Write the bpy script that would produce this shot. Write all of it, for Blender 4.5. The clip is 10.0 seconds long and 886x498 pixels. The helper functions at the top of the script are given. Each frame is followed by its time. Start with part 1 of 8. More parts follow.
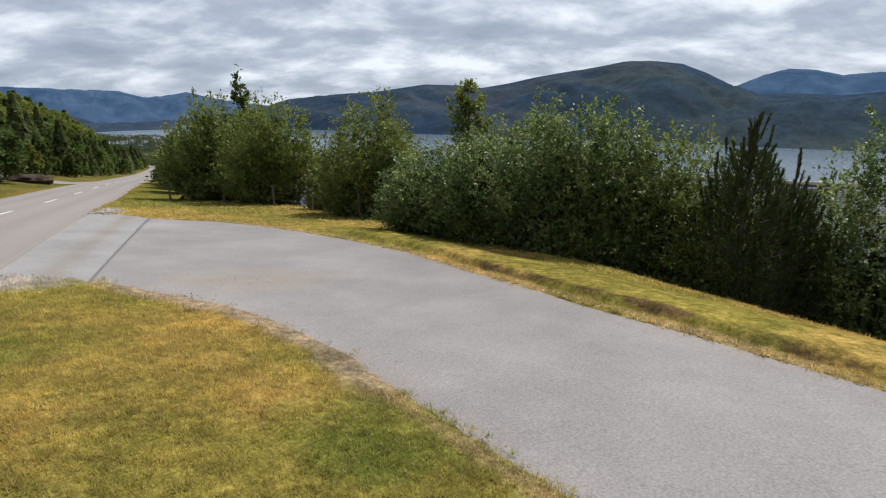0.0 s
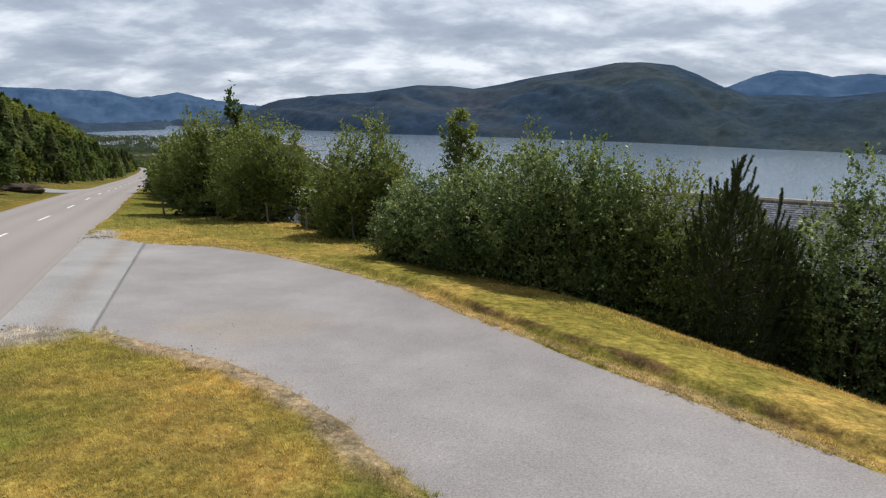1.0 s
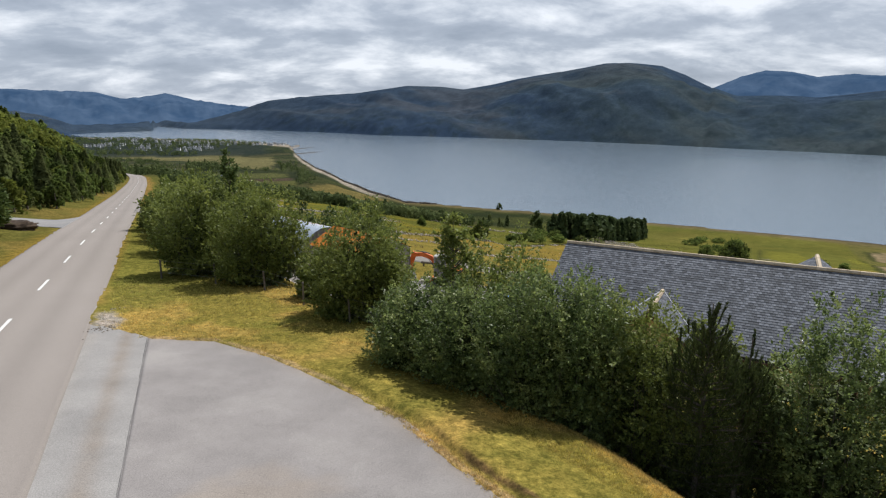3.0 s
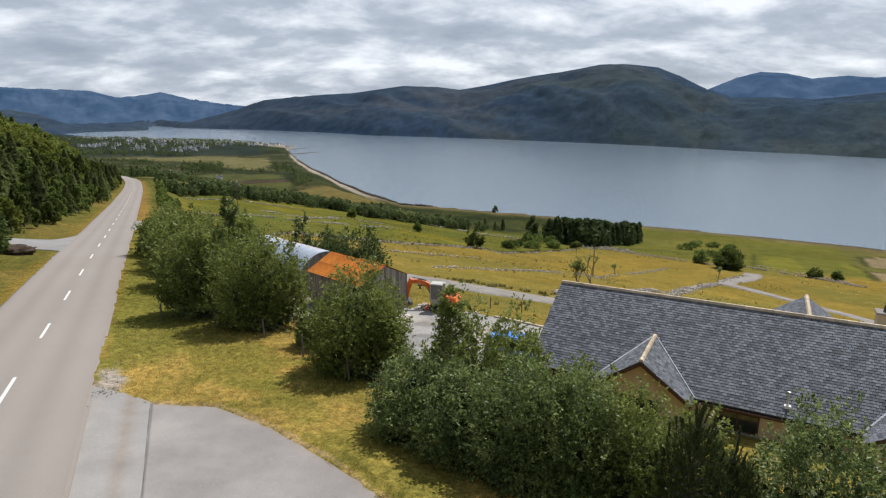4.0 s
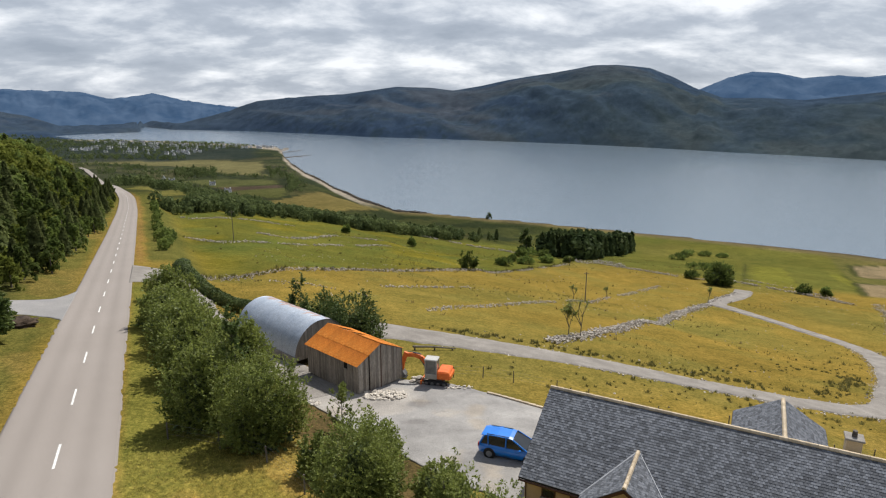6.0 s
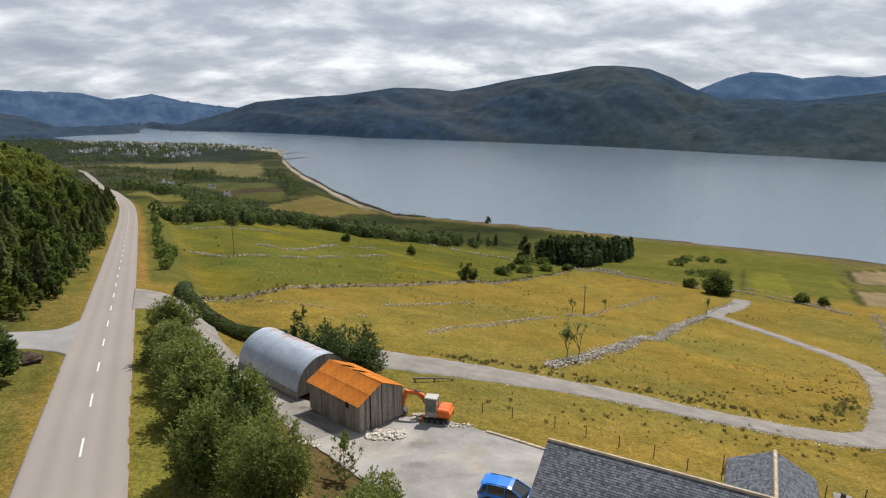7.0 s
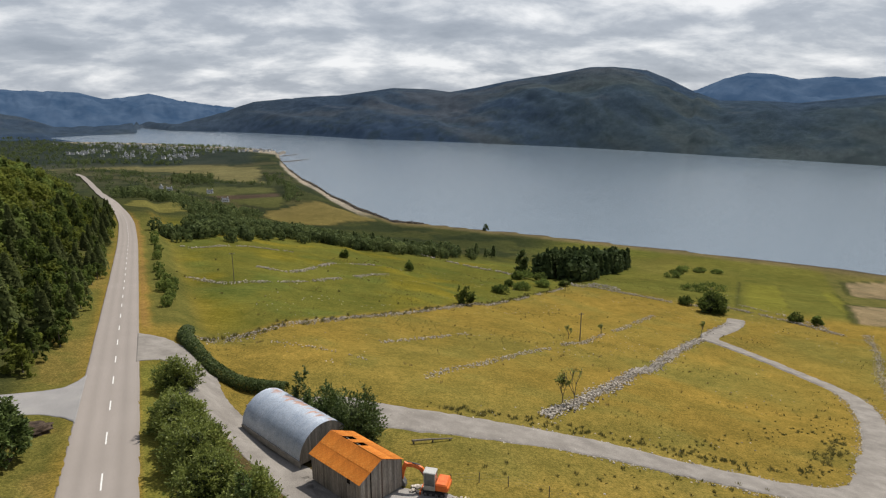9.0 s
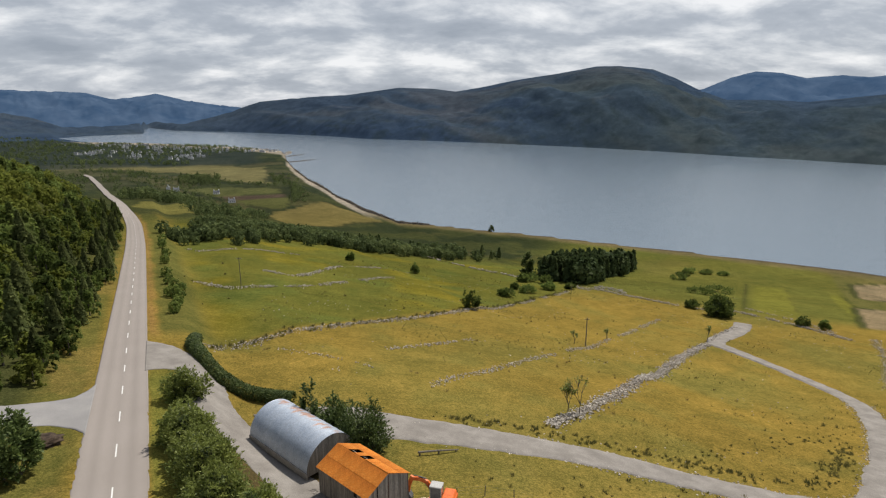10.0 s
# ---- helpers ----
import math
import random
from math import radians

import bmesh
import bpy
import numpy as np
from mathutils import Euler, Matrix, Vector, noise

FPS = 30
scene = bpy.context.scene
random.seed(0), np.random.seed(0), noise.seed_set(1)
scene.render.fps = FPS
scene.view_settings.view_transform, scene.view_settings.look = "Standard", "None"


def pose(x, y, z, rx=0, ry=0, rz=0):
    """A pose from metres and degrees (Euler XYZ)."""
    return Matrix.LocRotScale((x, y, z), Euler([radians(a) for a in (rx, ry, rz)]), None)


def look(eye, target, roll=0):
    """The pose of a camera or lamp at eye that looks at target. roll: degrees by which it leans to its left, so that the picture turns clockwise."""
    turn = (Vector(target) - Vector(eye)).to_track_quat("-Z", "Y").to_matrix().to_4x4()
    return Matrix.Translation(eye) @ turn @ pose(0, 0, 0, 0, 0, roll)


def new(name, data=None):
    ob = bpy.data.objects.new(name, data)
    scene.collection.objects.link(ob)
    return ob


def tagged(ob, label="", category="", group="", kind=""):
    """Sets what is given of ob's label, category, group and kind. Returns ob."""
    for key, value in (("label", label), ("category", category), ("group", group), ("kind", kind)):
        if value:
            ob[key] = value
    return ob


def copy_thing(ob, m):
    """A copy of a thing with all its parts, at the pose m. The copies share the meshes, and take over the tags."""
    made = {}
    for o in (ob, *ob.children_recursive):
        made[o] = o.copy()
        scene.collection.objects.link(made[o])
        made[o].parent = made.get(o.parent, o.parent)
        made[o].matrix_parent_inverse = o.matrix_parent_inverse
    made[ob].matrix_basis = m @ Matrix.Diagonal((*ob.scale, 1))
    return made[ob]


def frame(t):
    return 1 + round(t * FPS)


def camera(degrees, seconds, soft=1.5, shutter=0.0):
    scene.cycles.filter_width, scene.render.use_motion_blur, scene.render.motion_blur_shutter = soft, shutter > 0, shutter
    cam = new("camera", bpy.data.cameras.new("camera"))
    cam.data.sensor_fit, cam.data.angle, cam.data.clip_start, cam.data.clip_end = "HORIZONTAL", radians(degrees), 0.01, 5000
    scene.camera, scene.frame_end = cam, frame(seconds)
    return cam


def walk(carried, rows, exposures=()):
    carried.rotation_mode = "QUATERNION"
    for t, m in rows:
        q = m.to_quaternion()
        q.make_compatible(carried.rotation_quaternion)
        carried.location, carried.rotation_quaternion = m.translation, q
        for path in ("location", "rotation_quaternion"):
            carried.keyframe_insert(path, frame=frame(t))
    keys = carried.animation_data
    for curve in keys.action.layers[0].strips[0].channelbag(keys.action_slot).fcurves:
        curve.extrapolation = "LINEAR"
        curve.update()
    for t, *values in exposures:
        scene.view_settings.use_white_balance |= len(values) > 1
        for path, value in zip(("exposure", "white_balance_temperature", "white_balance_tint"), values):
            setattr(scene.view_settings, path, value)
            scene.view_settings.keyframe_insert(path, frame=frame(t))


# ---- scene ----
# The camera rises straight up over the road-side, nearly level in its turn.
cam = camera(73.8, 10.0, soft=1.2)
K = 0.924
PATH = [
    (0.0, (-0.032, -0.16, 2.901), (-0.032, 1.787, 2.442), -0.1),
    (0.5, (-0.04, -0.22, 3.017), (-0.028, 1.727, 2.559), 0.0),
    (1.0, (-0.03, -0.29, 3.806), (-0.005, 1.656, 3.349), 0.0),
    (1.5, (-0.03, -0.344, 4.607), (-0.001, 1.603, 4.151), -0.1),
    (2.0, (-0.055, -0.37, 5.428), (-0.013, 1.577, 4.971), -0.2),
    (2.5, (-0.094, -0.36, 6.323), (-0.045, 1.587, 5.866), -0.2),
    (4.0, (-0.19, -0.289, 9.972), (-0.119, 1.657, 9.514), 0.1),
    (4.5, (-0.172, -0.276, 11.64), (-0.099, 1.67, 11.183), 0.1),
    (5.0, (-0.13, -0.23, 13.428), (-0.049, 1.715, 12.971), 0.0),
    (5.5, (-0.132, -0.242, 15.438), (-0.044, 1.703, 14.978), 0.0),
    (7.0, (-0.168, -0.264, 21.452), (-0.075, 1.68, 20.992), -0.1),
    (7.5, (-0.182, -0.246, 23.488), (-0.09, 1.698, 23.028), -0.1),
    (8.0, (-0.199, -0.249, 25.541), (-0.106, 1.695, 25.081), -0.1),
    (8.5, (-0.22, -0.264, 27.653), (-0.124, 1.679, 27.192), -0.05),
    (9.0, (-0.224, -0.269, 29.674), (-0.123, 1.674, 29.211), 0.0),
    (9.5, (-0.224, -0.267, 30.977), (-0.132, 1.676, 30.513), 0.0),
    (10.0, (-0.284, -0.228, 31.332), (-0.202, 1.715, 30.867), -0.1),
]
walk(cam, [(t, look(Vector(eye) * K, Vector(target) * K, roll)) for t, eye, target, roll in PATH],
     exposures=[(0.0, -0.02, 6100, 10), (2.5, -0.04, 6150, 10), (4.0, 0.03, 6250, 10), (5.5, 0.06, 6350, 10), (7.5, 0.02, 6500, 10), (9.0, -0.08, 6550, 10), (10.0, -0.10, 6550, 10)])

# ---- world and sun ----
SUN_EL, SUN_AZ = 54.0, 36.0    # degrees; the azimuth is counted from ahead to the right
sun_dir = Vector((math.sin(radians(SUN_AZ)) * math.cos(radians(SUN_EL)), math.cos(radians(SUN_AZ)) * math.cos(radians(SUN_EL)), math.sin(radians(SUN_EL))))
sun = new("sun", bpy.data.lights.new("sun", "SUN"))
sun.data.energy, sun.data.angle, sun.data.color = 4.5, radians(0.6), (1.0, 0.95, 0.87)
sun.matrix_world = look(sun_dir * 50, (0, 0, 0))

world = bpy.data.worlds.new("sky")
world.use_nodes = True
scene.world = world


def sky_nodes():
    n, l = world.node_tree.nodes, world.node_tree.links
    n.clear()
    out = n.new("ShaderNodeOutputWorld")
    bg = n.new("ShaderNodeBackground")
    sky = n.new("ShaderNodeTexSky")
    sky.sky_type, sky.sun_disc = "NISHITA", False
    sky.sun_elevation, sky.sun_rotation = radians(SUN_EL), radians(SUN_AZ)
    sky.air_density, sky.dust_density = 1.0, 1.5
    dim = n.new("ShaderNodeMix")
    dim.data_type, dim.blend_type = "RGBA", "MULTIPLY"
    dim.inputs[0].default_value = 1.0
    dim.inputs[7].default_value = (0.10, 0.10, 0.10, 1)
    l.new(sky.outputs[0], dim.inputs[6])
    co = n.new("ShaderNodeTexCoord")
    sep = n.new("ShaderNodeSeparateXYZ")
    l.new(co.outputs["Generated"], sep.inputs[0])
    up = n.new("ShaderNodeMath"); up.operation = "MAXIMUM"; up.inputs[1].default_value = 0.0
    l.new(sep.outputs[2], up.inputs[0])
    lift = n.new("ShaderNodeMath"); lift.operation = "ADD"; lift.inputs[1].default_value = 0.30
    l.new(up.outputs[0], lift.inputs[0])
    flat = n.new("ShaderNodeVectorMath"); flat.operation = "DIVIDE"
    l.new(co.outputs["Generated"], flat.inputs[0])
    comb = n.new("ShaderNodeCombineXYZ")
    for i in range(3):
        l.new(lift.outputs[0], comb.inputs[i])
    l.new(comb.outputs[0], flat.inputs[1])
    mp = n.new("ShaderNodeMapping")
    mp.inputs["Scale"].default_value = (1.0, 1.3, 0.0)
    mp.inputs["Location"].default_value = (3.1, 0.7, 0.0)
    l.new(flat.outputs[0], mp.inputs[0])
    big = n.new("ShaderNodeTexNoise")
    big.inputs["Scale"].default_value, big.inputs["Detail"].default_value, big.inputs["Roughness"].default_value = 2.3, 8.0, 0.57
    big.inputs["Distortion"].default_value = 0.18
    l.new(mp.outputs[0], big.inputs[0])
    ramp = n.new("ShaderNodeValToRGB")
    e = ramp.color_ramp.elements
    e[0].position, e[0].color = 0.33, (0.42, 0.475, 0.56, 1)
    e[1].position, e[1].color = 0.65, (1.16, 1.18, 1.21, 1)
    m1 = ramp.color_ramp.elements.new(0.47); m1.color = (0.57, 0.625, 0.71, 1)
    m2 = ramp.color_ramp.elements.new(0.545); m2.color = (0.80, 0.845, 0.91, 1)
    l.new(big.outputs[0], ramp.inputs[0])
    mix = n.new("ShaderNodeMix"); mix.data_type = "RGBA"
    thin = n.new("ShaderNodeMapRange")     # the cloud breaks up overhead, where the sun comes through
    thin.interpolation_type = "SMOOTHSTEP"
    thin.inputs[1].default_value, thin.inputs[2].default_value, thin.inputs[3].default_value, thin.inputs[4].default_value = 0.25, 0.80, 0.92, 0.30
    l.new(up.outputs[0], thin.inputs[0])
    l.new(thin.outputs[0], mix.inputs[0])
    l.new(dim.outputs[2], mix.inputs[6])
    l.new(ramp.outputs[0], mix.inputs[7])
    l.new(mix.outputs[2], bg.inputs[0])
    bg.inputs[1].default_value = 0.85
    l.new(bg.outputs[0], out.inputs[0])


sky_nodes()


# ---- materials ----
def material(name, colours, scale=4.0, fine=0.0, rough=0.9, bump=0.0, bump_scale=None, metal=0.0, detail=6.0, coords="Object", stretch=(1, 1, 1),
             island=0.0, per_object=0.0, attribute="", spec=0.3, through_light=0.0, coat=0.0, finer=0.0, grain=0.28):
    """A surface: colours over a ramp of noise, fine grain, relief; island, per_object: random change of brightness."""
    m = bpy.data.materials.new(name)
    m.use_nodes = True
    n, l = m.node_tree.nodes, m.node_tree.links
    b = n["Principled BSDF"]
    b.inputs["Roughness"].default_value, b.inputs["Metallic"].default_value = rough, metal
    b.inputs["Specular IOR Level"].default_value = spec
    b.inputs["Coat Weight"].default_value = coat
    co = n.new("ShaderNodeTexCoord")
    mp = n.new("ShaderNodeMapping")
    mp.inputs["Scale"].default_value = stretch
    l.new(co.outputs[coords], mp.inputs[0])
    tex = n.new("ShaderNodeTexNoise")
    tex.inputs["Scale"].default_value, tex.inputs["Detail"].default_value, tex.inputs["Roughness"].default_value = scale, detail, 0.62
    l.new(mp.outputs[0], tex.inputs[0])
    ramp = n.new("ShaderNodeValToRGB")
    e = ramp.color_ramp.elements
    k = len(colours)
    e[0].position, e[0].color = 0.34, (*colours[0], 1)
    e[1].position, e[1].color = 0.66, (*colours[-1], 1)
    for i in range(1, k - 1):
        x = e.new(0.34 + 0.32 * i / (k - 1))
        x.color = (*colours[i], 1)
    l.new(tex.outputs[0], ramp.inputs[0])
    col = ramp.outputs[0]
    if attribute:
        at = n.new("ShaderNodeAttribute")
        at.attribute_name = attribute
        mul = n.new("ShaderNodeMix"); mul.data_type, mul.blend_type = "RGBA", "MULTIPLY"
        mul.inputs[0].default_value = 1.0
        l.new(at.outputs["Color"], mul.inputs[6]); l.new(col, mul.inputs[7])
        col = mul.outputs[2]
    for fine in [v for v in (fine, finer) if v]:
        g = n.new("ShaderNodeTexNoise")
        g.inputs["Scale"].default_value, g.inputs["Detail"].default_value, g.inputs["Roughness"].default_value = fine, 3.0, 0.7
        l.new(mp.outputs[0], g.inputs[0])
        gm = n.new("ShaderNodeMapRange")
        gm.inputs[1].default_value, gm.inputs[2].default_value, gm.inputs[3].default_value, gm.inputs[4].default_value = 0.3, 0.7, 1 - grain, 1 + grain
        l.new(g.outputs[0], gm.inputs[0])
        mul = n.new("ShaderNodeMix"); mul.data_type, mul.blend_type = "RGBA", "MULTIPLY"
        mul.inputs[0].default_value = 1.0
        l.new(col, mul.inputs[6]); l.new(gm.outputs[0], mul.inputs[7])
        col = mul.outputs[2]
    for amount, node, socket in ((island, "ShaderNodeNewGeometry", "Random Per Island"), (per_object, "ShaderNodeObjectInfo", "Random")):
        if amount:
            r = n.new(node)
            rm = n.new("ShaderNodeMapRange")
            rm.inputs[3].default_value, rm.inputs[4].default_value = 1 - amount, 1 + amount
            l.new(r.outputs[socket], rm.inputs[0])
            mul = n.new("ShaderNodeMix"); mul.data_type, mul.blend_type = "RGBA", "MULTIPLY"
            mul.inputs[0].default_value = 1.0
            l.new(col, mul.inputs[6]); l.new(rm.outputs[0], mul.inputs[7])
            col = mul.outputs[2]
    l.new(col, b.inputs["Base Color"])
    if bump:
        bt = n.new("ShaderNodeTexNoise")
        bt.inputs["Scale"].default_value, bt.inputs["Detail"].default_value = bump_scale or fine or scale, 4.0
        l.new(mp.outputs[0], bt.inputs[0])
        bn = n.new("ShaderNodeBump")
        bn.inputs["Strength"].default_value, bn.inputs["Distance"].default_value = min(1.0, bump * 10), bump
        l.new(bt.outputs[0], bn.inputs["Height"])
        l.new(bn.outputs[0], b.inputs["Normal"])
    if through_light:
        tr = n.new("ShaderNodeBsdfTranslucent")
        l.new(col, tr.inputs[0])
        ms = n.new("ShaderNodeMixShader")
        ms.inputs[0].default_value = through_light
        l.new(b.outputs[0], ms.inputs[1]); l.new(tr.outputs[0], ms.inputs[2])
        l.new(ms.outputs[0], n["Material Output"].inputs[0])
    return m


M = {}
def ground_material():
    """Turf, heather and rock: the cover's colours broken up from hand's width to hillside."""
    m = bpy.data.materials.new("land_cover")
    m.use_nodes = True
    n, l = m.node_tree.nodes, m.node_tree.links
    b = n["Principled BSDF"]
    b.inputs["Roughness"].default_value, b.inputs["Specular IOR Level"].default_value = 0.95, 0.0
    at = n.new("ShaderNodeAttribute")
    at.attribute_name = "cover"
    co = n.new("ShaderNodeTexCoord")
    col = at.outputs["Color"]
    for scale, detail, rough, lo, hi in ((0.02, 10.0, 0.70, (0.72, 0.75, 0.76), (1.28, 1.23, 1.18)), (0.16, 5.0, 0.7, (0.86, 0.89, 0.86), (1.14, 1.11, 1.12)), (0.9, 5.0, 0.75, (0.74, 0.79, 0.77), (1.26, 1.20, 1.20)),
                                         (3.6, 4.0, 0.8, (0.52, 0.56, 0.54), (1.48, 1.42, 1.38)), (13.0, 3.0, 0.7, (0.66, 0.66, 0.66), (1.34, 1.34, 1.34)), (48.0, 3.0, 0.7, (0.66, 0.66, 0.66), (1.34, 1.34, 1.34))):
        t = n.new("ShaderNodeTexNoise")
        t.inputs["Scale"].default_value, t.inputs["Detail"].default_value, t.inputs["Roughness"].default_value = scale, detail, rough
        l.new(co.outputs["Object"], t.inputs[0])
        ramp = n.new("ShaderNodeValToRGB")
        e = ramp.color_ramp.elements
        e[0].position, e[0].color = 0.30, (*lo, 1)
        e[1].position, e[1].color = 0.70, (*hi, 1)
        l.new(t.outputs[0], ramp.inputs[0])
        mul = n.new("ShaderNodeMix"); mul.data_type, mul.blend_type = "RGBA", "MULTIPLY"
        mul.inputs[0].default_value = 1.0
        l.new(col, mul.inputs[6]); l.new(ramp.outputs[0], mul.inputs[7])
        col = mul.outputs[2]
    l.new(col, b.inputs["Base Color"])
    bt = n.new("ShaderNodeTexNoise")
    bt.inputs["Scale"].default_value, bt.inputs["Detail"].default_value = 3.0, 6.0
    l.new(co.outputs["Object"], bt.inputs[0])
    bn = n.new("ShaderNodeBump")
    bn.inputs["Strength"].default_value, bn.inputs["Distance"].default_value = 0.5, 0.12
    l.new(bt.outputs[0], bn.inputs["Height"])
    l.new(bn.outputs[0], b.inputs["Normal"])
    return m


M["ground"] = ground_material()
M["asphalt"] = material("worn_asphalt", [(0.272, 0.240, 0.214), (0.282, 0.249, 0.222), (0.292, 0.258, 0.231)], 0.12, 60.0, 0.92, 0.006, 90.0, spec=0.2, attribute="tone")
M["drive"] = material("driveway_tarmac", [(0.24, 0.232, 0.226), (0.262, 0.253, 0.246), (0.295, 0.283, 0.27)], 0.3, 45.0, 0.92, 0.008, 70.0, spec=0.2)
M["apron"] = material("pale_concrete", [(0.255, 0.243, 0.23), (0.285, 0.27, 0.255), (0.31, 0.295, 0.278)], 0.7, 40.0, 0.92, 0.008, 60.0, spec=0.2, attribute="tone")
M["drive_mouth"] = material("driveway_tarmac", [(0.235, 0.216, 0.204), (0.262, 0.241, 0.228), (0.298, 0.276, 0.258)], 0.5, 45.0, 0.92, 0.008, 70.0, spec=0.2, attribute="tone")
M["gravel"] = material("gravel", [(0.19, 0.172, 0.152), (0.235, 0.214, 0.19), (0.285, 0.262, 0.234)], 0.35, 14.0, 0.95, 0.01, 20.0, spec=0.2)
M["yard"] = material("pale_yard_gravel", [(0.225, 0.215, 0.203), (0.285, 0.272, 0.256), (0.345, 0.33, 0.31)], 0.4, 14.0, 0.95, 0.01, 20.0, spec=0.2, attribute="tone")
M["paint"] = material("road_paint", [(0.62, 0.61, 0.58), (0.78, 0.77, 0.74)], 6.0, 40.0, 0.7)
M["seam"] = material("tar_seam", [(0.14, 0.133, 0.126), (0.24, 0.226, 0.214)], 2.0, 30.0, 0.8)
M["leaf"] = material("leaf", [(0.125, 0.155, 0.036), (0.19, 0.225, 0.052), (0.28, 0.31, 0.08)], 0.7, 0.0, 0.5, island=0.32, spec=0.22, through_light=0.42, coords="Object")
M["leaf_pale"] = material("pale_leaf", [(0.082, 0.12, 0.036), (0.155, 0.205, 0.062), (0.33, 0.37, 0.125)], 1.3, 0.0, 0.45, island=0.42, spec=0.35, through_light=0.48)
# darker leaf colour paints the shade deep inside a bush
M["leaf_inner_shaded"] = material("shaded_inner_leaf", [(0.05, 0.07, 0.022), (0.08, 0.10, 0.03)], 0.8, 0.0, 0.7, island=0.35, spec=0.2)
M["leaf_dark"] = material("dark_leaf", [(0.058, 0.086, 0.024), (0.09, 0.125, 0.034), (0.14, 0.175, 0.05)], 0.8, 0.0, 0.6, island=0.3, per_object=0.2, spec=0.2, through_light=0.28)
M["needle"] = material("needle", [(0.04, 0.058, 0.02), (0.062, 0.082, 0.027), (0.09, 0.11, 0.036)], 0.8, 0.0, 0.65, island=0.3, per_object=0.25, spec=0.15, through_light=0.25)
M["bark"] = material("bark", [(0.06, 0.05, 0.04), (0.12, 0.10, 0.085), (0.18, 0.16, 0.14)], 6.0, 30.0, 0.9, 0.01, 25.0)


def water_material():
    m = bpy.data.materials.new("loch_water")
    m.use_nodes = True
    n, l = m.node_tree.nodes, m.node_tree.links
    b = n["Principled BSDF"]
    b.inputs["Base Color"].default_value = (0.165, 0.21, 0.255, 1)
    b.inputs["Roughness"].default_value = 0.12
    b.inputs["IOR"].default_value = 1.33
    co = n.new("ShaderNodeTexCoord")
    t = n.new("ShaderNodeTexNoise")
    t.inputs["Scale"].default_value, t.inputs["Detail"].default_value, t.inputs["Roughness"].default_value = 0.35, 6.0, 0.65
    l.new(co.outputs["Object"], t.inputs[0])
    bn = n.new("ShaderNodeBump")
    bn.inputs["Strength"].default_value, bn.inputs["Distance"].default_value = 0.8, 0.5
    l.new(t.outputs[0], bn.inputs["Height"])
    l.new(bn.outputs[0], b.inputs["Normal"])
    return m


M["water"] = water_material()


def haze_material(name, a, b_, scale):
    """Far mountains, a plain backdrop of distance: blue glow paints the miles of air."""
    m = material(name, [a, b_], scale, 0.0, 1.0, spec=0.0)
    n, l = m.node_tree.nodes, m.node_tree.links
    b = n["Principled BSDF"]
    # added emission stands in for haze between eye and mountains
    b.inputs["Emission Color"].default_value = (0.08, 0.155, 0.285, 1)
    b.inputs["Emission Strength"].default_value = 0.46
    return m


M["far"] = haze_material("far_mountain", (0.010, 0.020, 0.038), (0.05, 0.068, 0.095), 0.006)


# ---- building helpers ----
def link_mesh(name, verts, faces, mat, parent=None, label="", smooth=False):
    me = bpy.data.meshes.new(name)
    me.from_pydata([tuple(v) for v in verts], [], [tuple(f) for f in faces])
    me.materials.append(mat)
    if smooth:
        me.polygons.foreach_set("use_smooth", np.ones(len(me.polygons), dtype=bool))
    me.update()
    ob = new(name, me)
    if parent:
        ob.parent = parent
    if label:
        tagged(ob, label)
    return ob


def quads_mesh(name, verts, mat, parent=None, label=""):
    """A mesh of loose quads, four rows of verts each."""
    verts = np.asarray(verts, dtype=np.float32).reshape(-1, 3)
    k = len(verts) // 4
    me = bpy.data.meshes.new(name)
    me.vertices.add(4 * k); me.loops.add(4 * k); me.polygons.add(k)
    me.vertices.foreach_set("co", verts.ravel())
    me.loops.foreach_set("vertex_index", np.arange(4 * k, dtype=np.int32))
    me.polygons.foreach_set("loop_start", np.arange(0, 4 * k, 4, dtype=np.int32))
    me.polygons.foreach_set("loop_total", np.full(k, 4, dtype=np.int32))
    me.materials.append(mat)
    me.update(calc_edges=True)
    ob = new(name, me)
    if parent:
        ob.parent = parent
    if label:
        tagged(ob, label)
    return ob


def part(name, bm, mat, parent=None, label="", smooth=False):
    me = bpy.data.meshes.new(name)
    bmesh.ops.recalc_face_normals(bm, faces=bm.faces)
    bm.to_mesh(me)
    bm.free()
    me.materials.append(mat)
    if smooth:
        me.polygons.foreach_set("use_smooth", np.ones(len(me.polygons), dtype=bool))
    ob = new(name, me)
    if parent:
        ob.parent = parent
    if label:
        tagged(ob, label)
    return ob


def empty(name, m, label, category, group="", kind=""):
    ob = new(name)
    ob.empty_display_size = 0.2
    ob.matrix_world = m
    return tagged(ob, label, category, group, kind)


def box(bm, x0, x1, y0, y1, z0, z1, bevel=0.0, m=None):
    g = bmesh.ops.create_cube(bm, size=1.0)
    vs = g["verts"]
    for v in vs:
        v.co = Vector((x0 if v.co.x < 0 else x1, y0 if v.co.y < 0 else y1, z0 if v.co.z < 0 else z1))
    if bevel:
        es = list({e for v in vs for e in v.link_edges})
        r = bmesh.ops.bevel(bm, geom=es, offset=bevel, segments=1, affect="EDGES")
        vs = list({v for f in r["faces"] for v in f.verts} | {v for v in vs if v.is_valid})
    if m is not None:
        bmesh.ops.transform(bm, matrix=m, verts=vs)
    return vs


